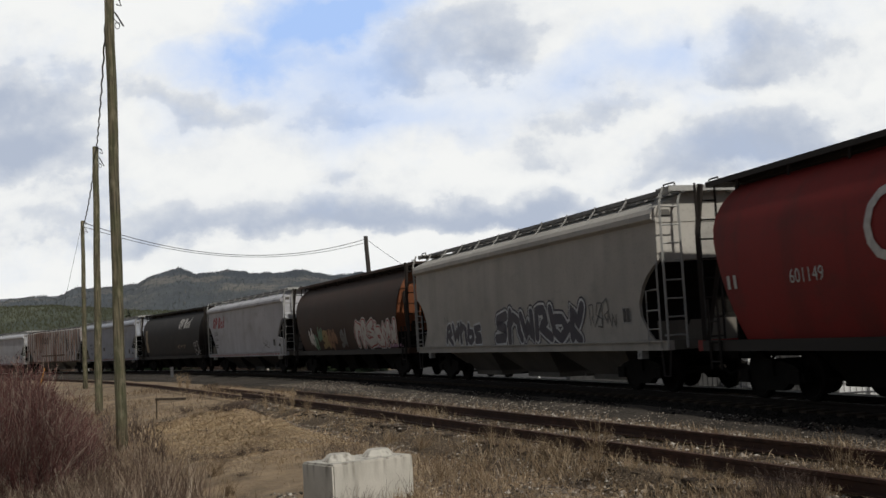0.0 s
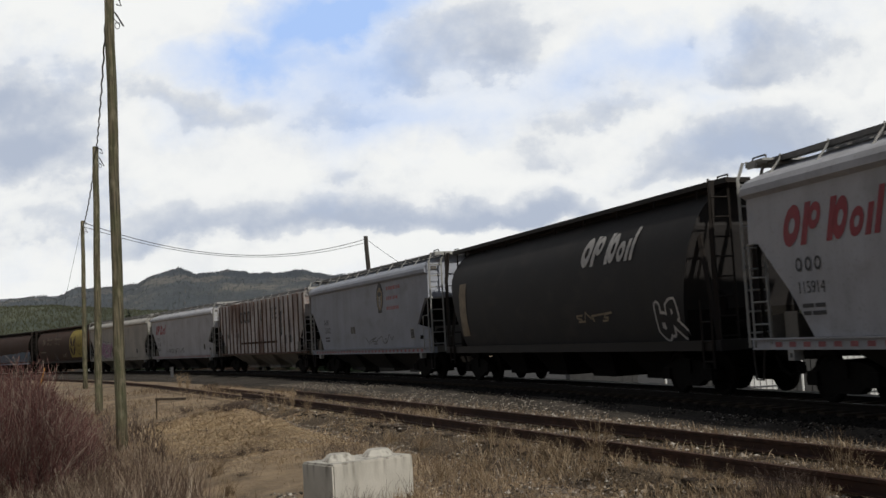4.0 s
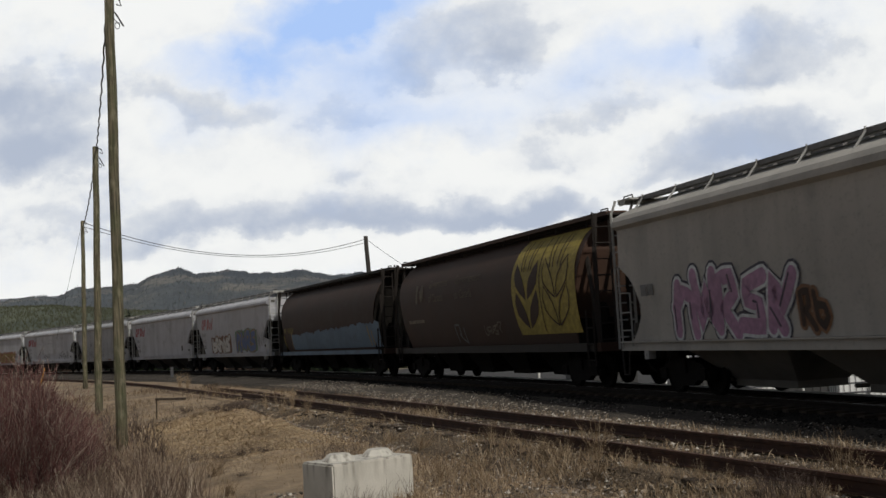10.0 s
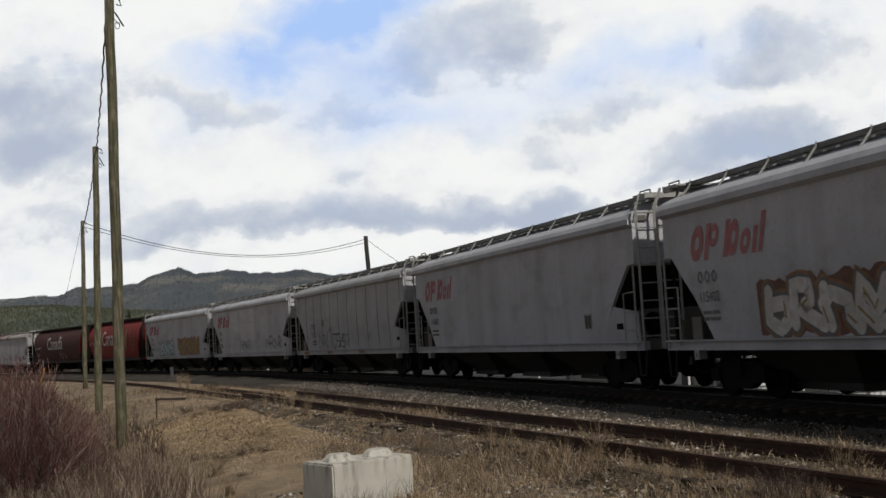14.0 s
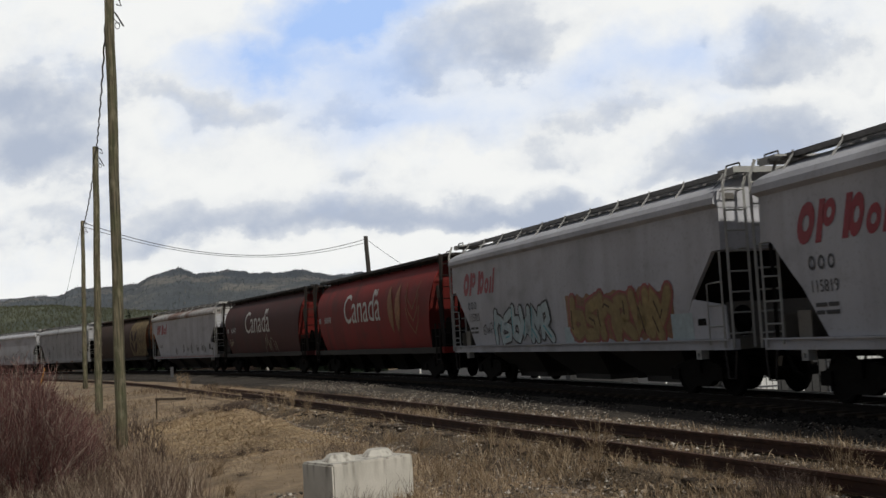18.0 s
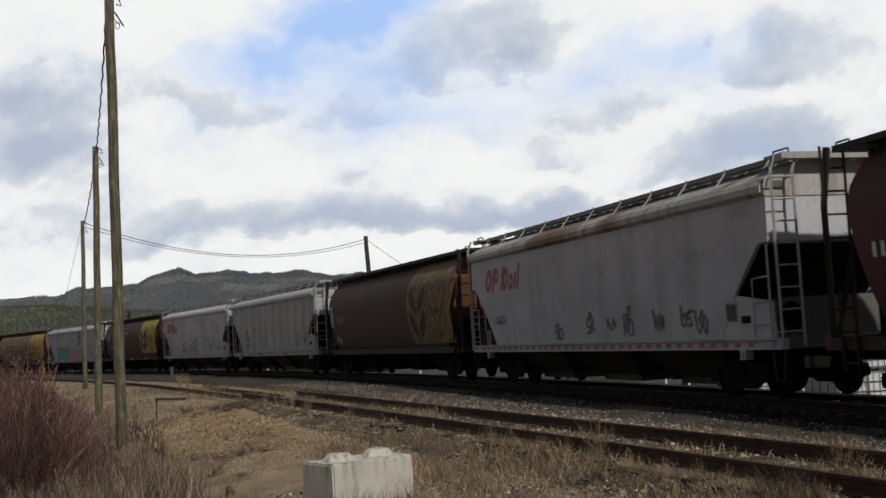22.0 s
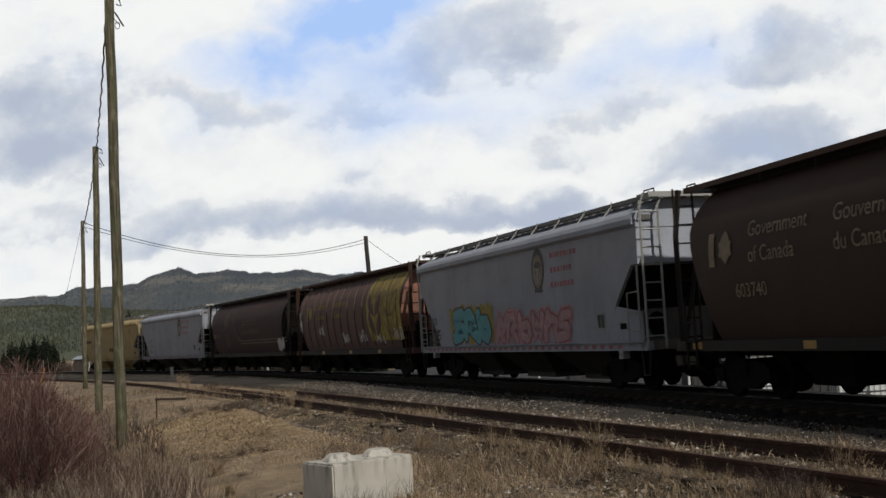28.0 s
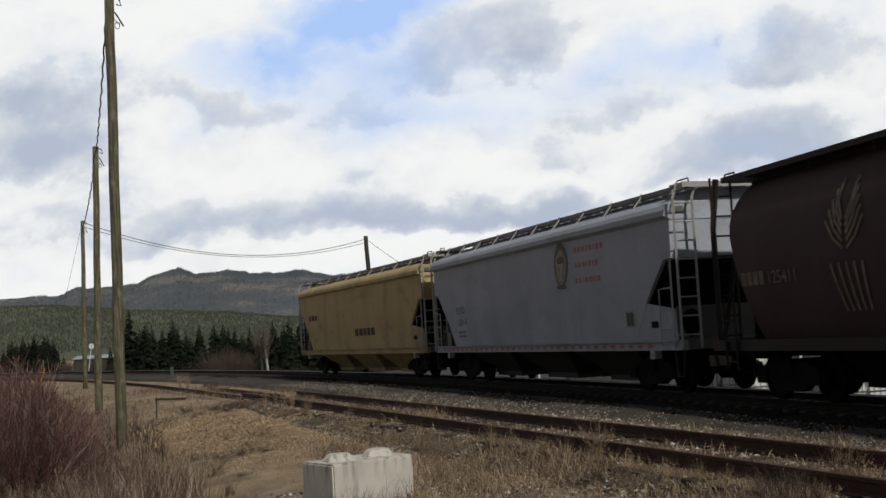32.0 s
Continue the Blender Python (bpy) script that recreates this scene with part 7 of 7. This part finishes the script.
def caged_tank(x, y, z, turn):
    ob = new("caged_tank")
    tagged(ob, "white plastic liquid tank in a steel cage", "tank", "tanks stacked in the yard")
    bm = bmesh.new()
    box(bm, -0.56, 0.56, -0.46, 0.46, 0.14, 1.10)
    bmesh.ops.bevel(bm, geom=bm.edges[:], offset=0.05, segments=2, affect="EDGES")
    part("tank", bm, TOTEWHITE, ob)
    bm = bmesh.new()
    for k in range(6):
        u = -0.58 + 1.16 * k / 5
        for v in (-0.5, 0.5):
            tube(bm, [(u, v, 0.1), (u, v, 1.13)], 0.011, 4)
    for k in range(1, 5):
        v = -0.5 + k / 5
        for u in (-0.6, 0.6):
            tube(bm, [(u, v, 0.1), (u, v, 1.13)], 0.011, 4)
    for h in (0.12, 0.45, 0.8, 1.13):
        tube(bm, [(-0.6, -0.5, h), (0.6, -0.5, h), (0.6, 0.5, h), (-0.6, 0.5, h), (-0.6, -0.5, h)], 0.018, 4)
    part("cage", bm, CAGE, ob)
    bm = bmesh.new()
    for u in (-0.5, 0.0, 0.5):
        box(bm, u - 0.08, u + 0.08, -0.48, 0.48, 0.0, 0.12)
    part("pallet", bm, CAGE, ob)
    ob.matrix_world = pose(x, y, z, 0, 0, turn)


def build_yard():
    for px, d, high in ((1344, 45, 3), (1309, 47, 2), (1500, 44, 2), (1553, 44, 3), (1605, 44, 3), (1528, 47, 2)):
        x = ray_point(px, 680, d).x
        base = ground_z(x, d)
        for k in range(high):
            caged_tank(x, d, base + 1.16 * k, 4)
    # grey sheet-sided boxes and posts
    for x0, x1, d, h in ((1378, 1474, 50, 3.0), (1225, 1285, 54, 1.7), (1010, 1130, 62, 2.0)):
        a, b = ray_point(x0, 680, d), ray_point(x1, 680, d)
        g = ground_z(a.x, d)
        ob = new("storage_box")
        tagged(ob, "dull grey sheet-metal storage box in the yard", "storage box", "storage boxes")
        bm = bmesh.new()
        box(bm, a.x, b.x, d, d + 2.4, g, g + h)
        part("wall", bm, YARDGREY, ob)
        bm = bmesh.new()
        box(bm, a.x - 0.05, b.x + 0.05, d - 0.05, d + 2.45, g + h, g + h + 0.08)
        part("roof", bm, CAGE, ob)
        for k in range(7):
            u = a.x + (b.x - a.x) * (k + 0.5) / 7
            bm = bmesh.new()
            box(bm, u - 0.05, u + 0.05, d - 0.04, d - 0.002, g, g + h)
            part("rib", bm, YARDGREY, ob)
    for px, d in ((1421, 41), (1179, 44), (1220, 44), (955, 48), (745, 60)):
        p = ray_point(px, 680, d)
        ob = new("yard_post")
        tagged(ob, "pale short post in the yard", "post", "posts in the yard")
        bm = bmesh.new()
        g = ground_z(p.x, d)
        tube(bm, [(0, 0, 0), (0, 0, 2.4)], 0.05, 8)
        part("post", bm, TOTEWHITE, ob)
        bm = bmesh.new()
        tube(bm, [(0, 0, 2.4), (0, 0, 2.46)], [0.07, 0.04], 8)
        part("cap", bm, CAGE, ob)
        ob.location = (p.x, d, g)


build_yard()

# ---- small things by the line ----
ORANGEPAINT = plain("orange_marker_paint", (0.55, 0.24, 0.03), 0.6)


def marker_stake():
    ob = new("marker_stake")
    tagged(ob, "leaning orange marker stake in the scrub", "marker stake")
    a, b = ray_point(71, 684, 24), ray_point(79, 651, 24)
    bm = bmesh.new()
    tube(bm, [(0, 0, 0), Vector(b) - Vector(a)], 0.018, 6)
    part("stake", bm, ORANGEPAINT, ob)
    ob.location = a


def round_sign():
    ob = new("round_sign")
    tagged(ob, "white round sign on a leaning post beyond the line", "sign")
    a, b = ray_point(156, 645, 165), ray_point(162, 613, 165)
    ob.location = a
    bm = bmesh.new()
    tube(bm, [(0, 0, -1.2), b - a], 0.05, 6)
    part("post", bm, TOTEWHITE, ob)
    bm = bmesh.new()
    disc(bm, -0.06, 0.38, (b - a).x, (b - a).z, 16, 0.04)
    part("face", bm, TOTEWHITE, ob)
    bm = bmesh.new()
    box(bm, (b - a).x - 0.05, (b - a).x + 0.06, -0.075, -0.062, (b - a).z - 0.1, (b - a).z + 0.1)
    part("mark", bm, BLACK_LETTER, ob)


PALEWALL = plain("pale_sheet_roof", (0.36, 0.39, 0.44), 0.8)


def far_house(px0, px1, top, d, tone, label):
    a, b = ray_point(px0, 640, d), ray_point(px1, 640, d)
    t = ray_point(px0, top, d).z
    ob = new("house")
    tagged(ob, label, "house", "distant houses")
    bm = bmesh.new()
    box(bm, a.x, b.x, d, d + 6, -1.85, t)
    part("wall", bm, YARDGREY, ob)
    bm = bmesh.new()
    m = (t + 1.85) * 0.25
    loft(bm, [[(a.x - 0.3, d - 0.4, t), (b.x + 0.3, d - 0.4, t), (b.x + 0.3, d + 6.4, t), (a.x - 0.3, d + 6.4, t)], [(a.x - 0.1, d + 2.8, t + m), (b.x + 0.1, d + 2.8, t + m), (b.x + 0.1, d + 3.2, t + m), (a.x - 0.1, d + 3.2, t + m)]])
    part("roof", bm, tone, ob)
    n = max(2, int((b.x - a.x) / 2.2))
    for k in range(n):
        u = a.x + (b.x - a.x) * (k + 0.5) / n
        bm = bmesh.new()
        box(bm, u - 0.4, u + 0.4, d - 0.03, d - 0.001, t - 1.5, t - 0.5)
        part("window", bm, BLACK_LETTER, ob)


def old_plank():
    ob = new("fallen_plank")
    tagged(ob, "dark rotting plank propped on a short stake", "plank")
    a = ray_point(276, 707, 33)
    bm = bmesh.new()
    box(bm, 0, 0.85, -0.09, 0.09, -0.03, 0.03)
    part("plank", bm, TIE, ob)
    bm = bmesh.new()
    tube(bm, [(0.02, 0, 0.02), (0.02, 0, -0.55)], 0.02, 6)
    part("stake", bm, TIE, ob)
    ob.matrix_world = pose(a.x, a.y, a.z, 0, 2, -6)


def track_post():
    """A short grey post on the ballast shoulder."""
    ob = new("track_post")
    tagged(ob, "short weathered grey post beside the main line", "post")
    foot = ray_point(305, 668, 80.0)
    bm = bmesh.new()
    h = ray_point(305, 651, 80.0).z - foot.z
    box(bm, -0.09, 0.09, -0.06, 0.06, -0.15, h)
    part("post", bm, CAGE, ob)
    bm = bmesh.new()
    box(bm, -0.11, 0.11, -0.08, 0.08, h, h + 0.04)
    part("cap", bm, CAGE, ob)
    ob.location = foot


def tie_piece():
    """A broken end of an old tie lying in the grass."""
    ob = new("broken_tie")
    tagged(ob, "dark broken tie end lying in dead grass", "wooden tie")
    p = ray_point(372, 684, 60.0)
    bm = bmesh.new()
    box(bm, -0.4, 0.4, -0.11, 0.11, -0.09, 0.09)
    bmesh.ops.bevel(bm, geom=bm.edges[:], offset=0.02, segments=1, affect="EDGES")
    for v in bm.verts:
        v.co.z += 0.03 * noise.noise((v.co.x * 6, v.co.y * 9, 2.0))
    part("timber", bm, TIE, ob)
    z = surface_z(p.x, p.y)
    ob.matrix_world = pose(p.x, p.y, z + 0.06, 0, -6, 8)


track_post()
tie_piece()
marker_stake()
round_sign()
far_house(130, 205, 637, 230, PALEWALL, "long low building with a pale roof beyond the trees")
old_plank()


# ---- motions ----
def car_pose(s, half):
    """A car carried by its two trucks on the curve."""
    b = half - 2.35
    a, c = track(s - b), track(s + b)
    mid = (a + c) / 2
    return pose(mid.x, mid.y, mid.z, 0, 0, math.degrees(math.atan2(c.y - a.y, c.x - a.x)))


def motions():
    times = [k * 0.8 for k in range(41)]
    for car, s, half in TRAIN:
        walk(car, [(t, car_pose(s + gone(t), half)) for t in times])
    # the wheels roll; axles at the same place on their trucks share one set of keys
    for k in (0, 1):
        first = WHEELSETS[k]
        x, y, z = first.location
        walk(first, [(i / 30, pose(x, y, z, 0, math.degrees(gone(i / 30) / 0.457), 0)) for i in range(961)])
        for other in WHEELSETS[k + 2::2]:
            other.rotation_mode = "QUATERNION"
            data = other.animation_data_create()
            data.action = first.animation_data.action
            data.action_slot = first.animation_data.action_slot
    walk(CLOUDS, [(t, pose(26.0 * t / 32, 0, 1.601 + DECK)) for t in (0, 16, 32)])


motions()
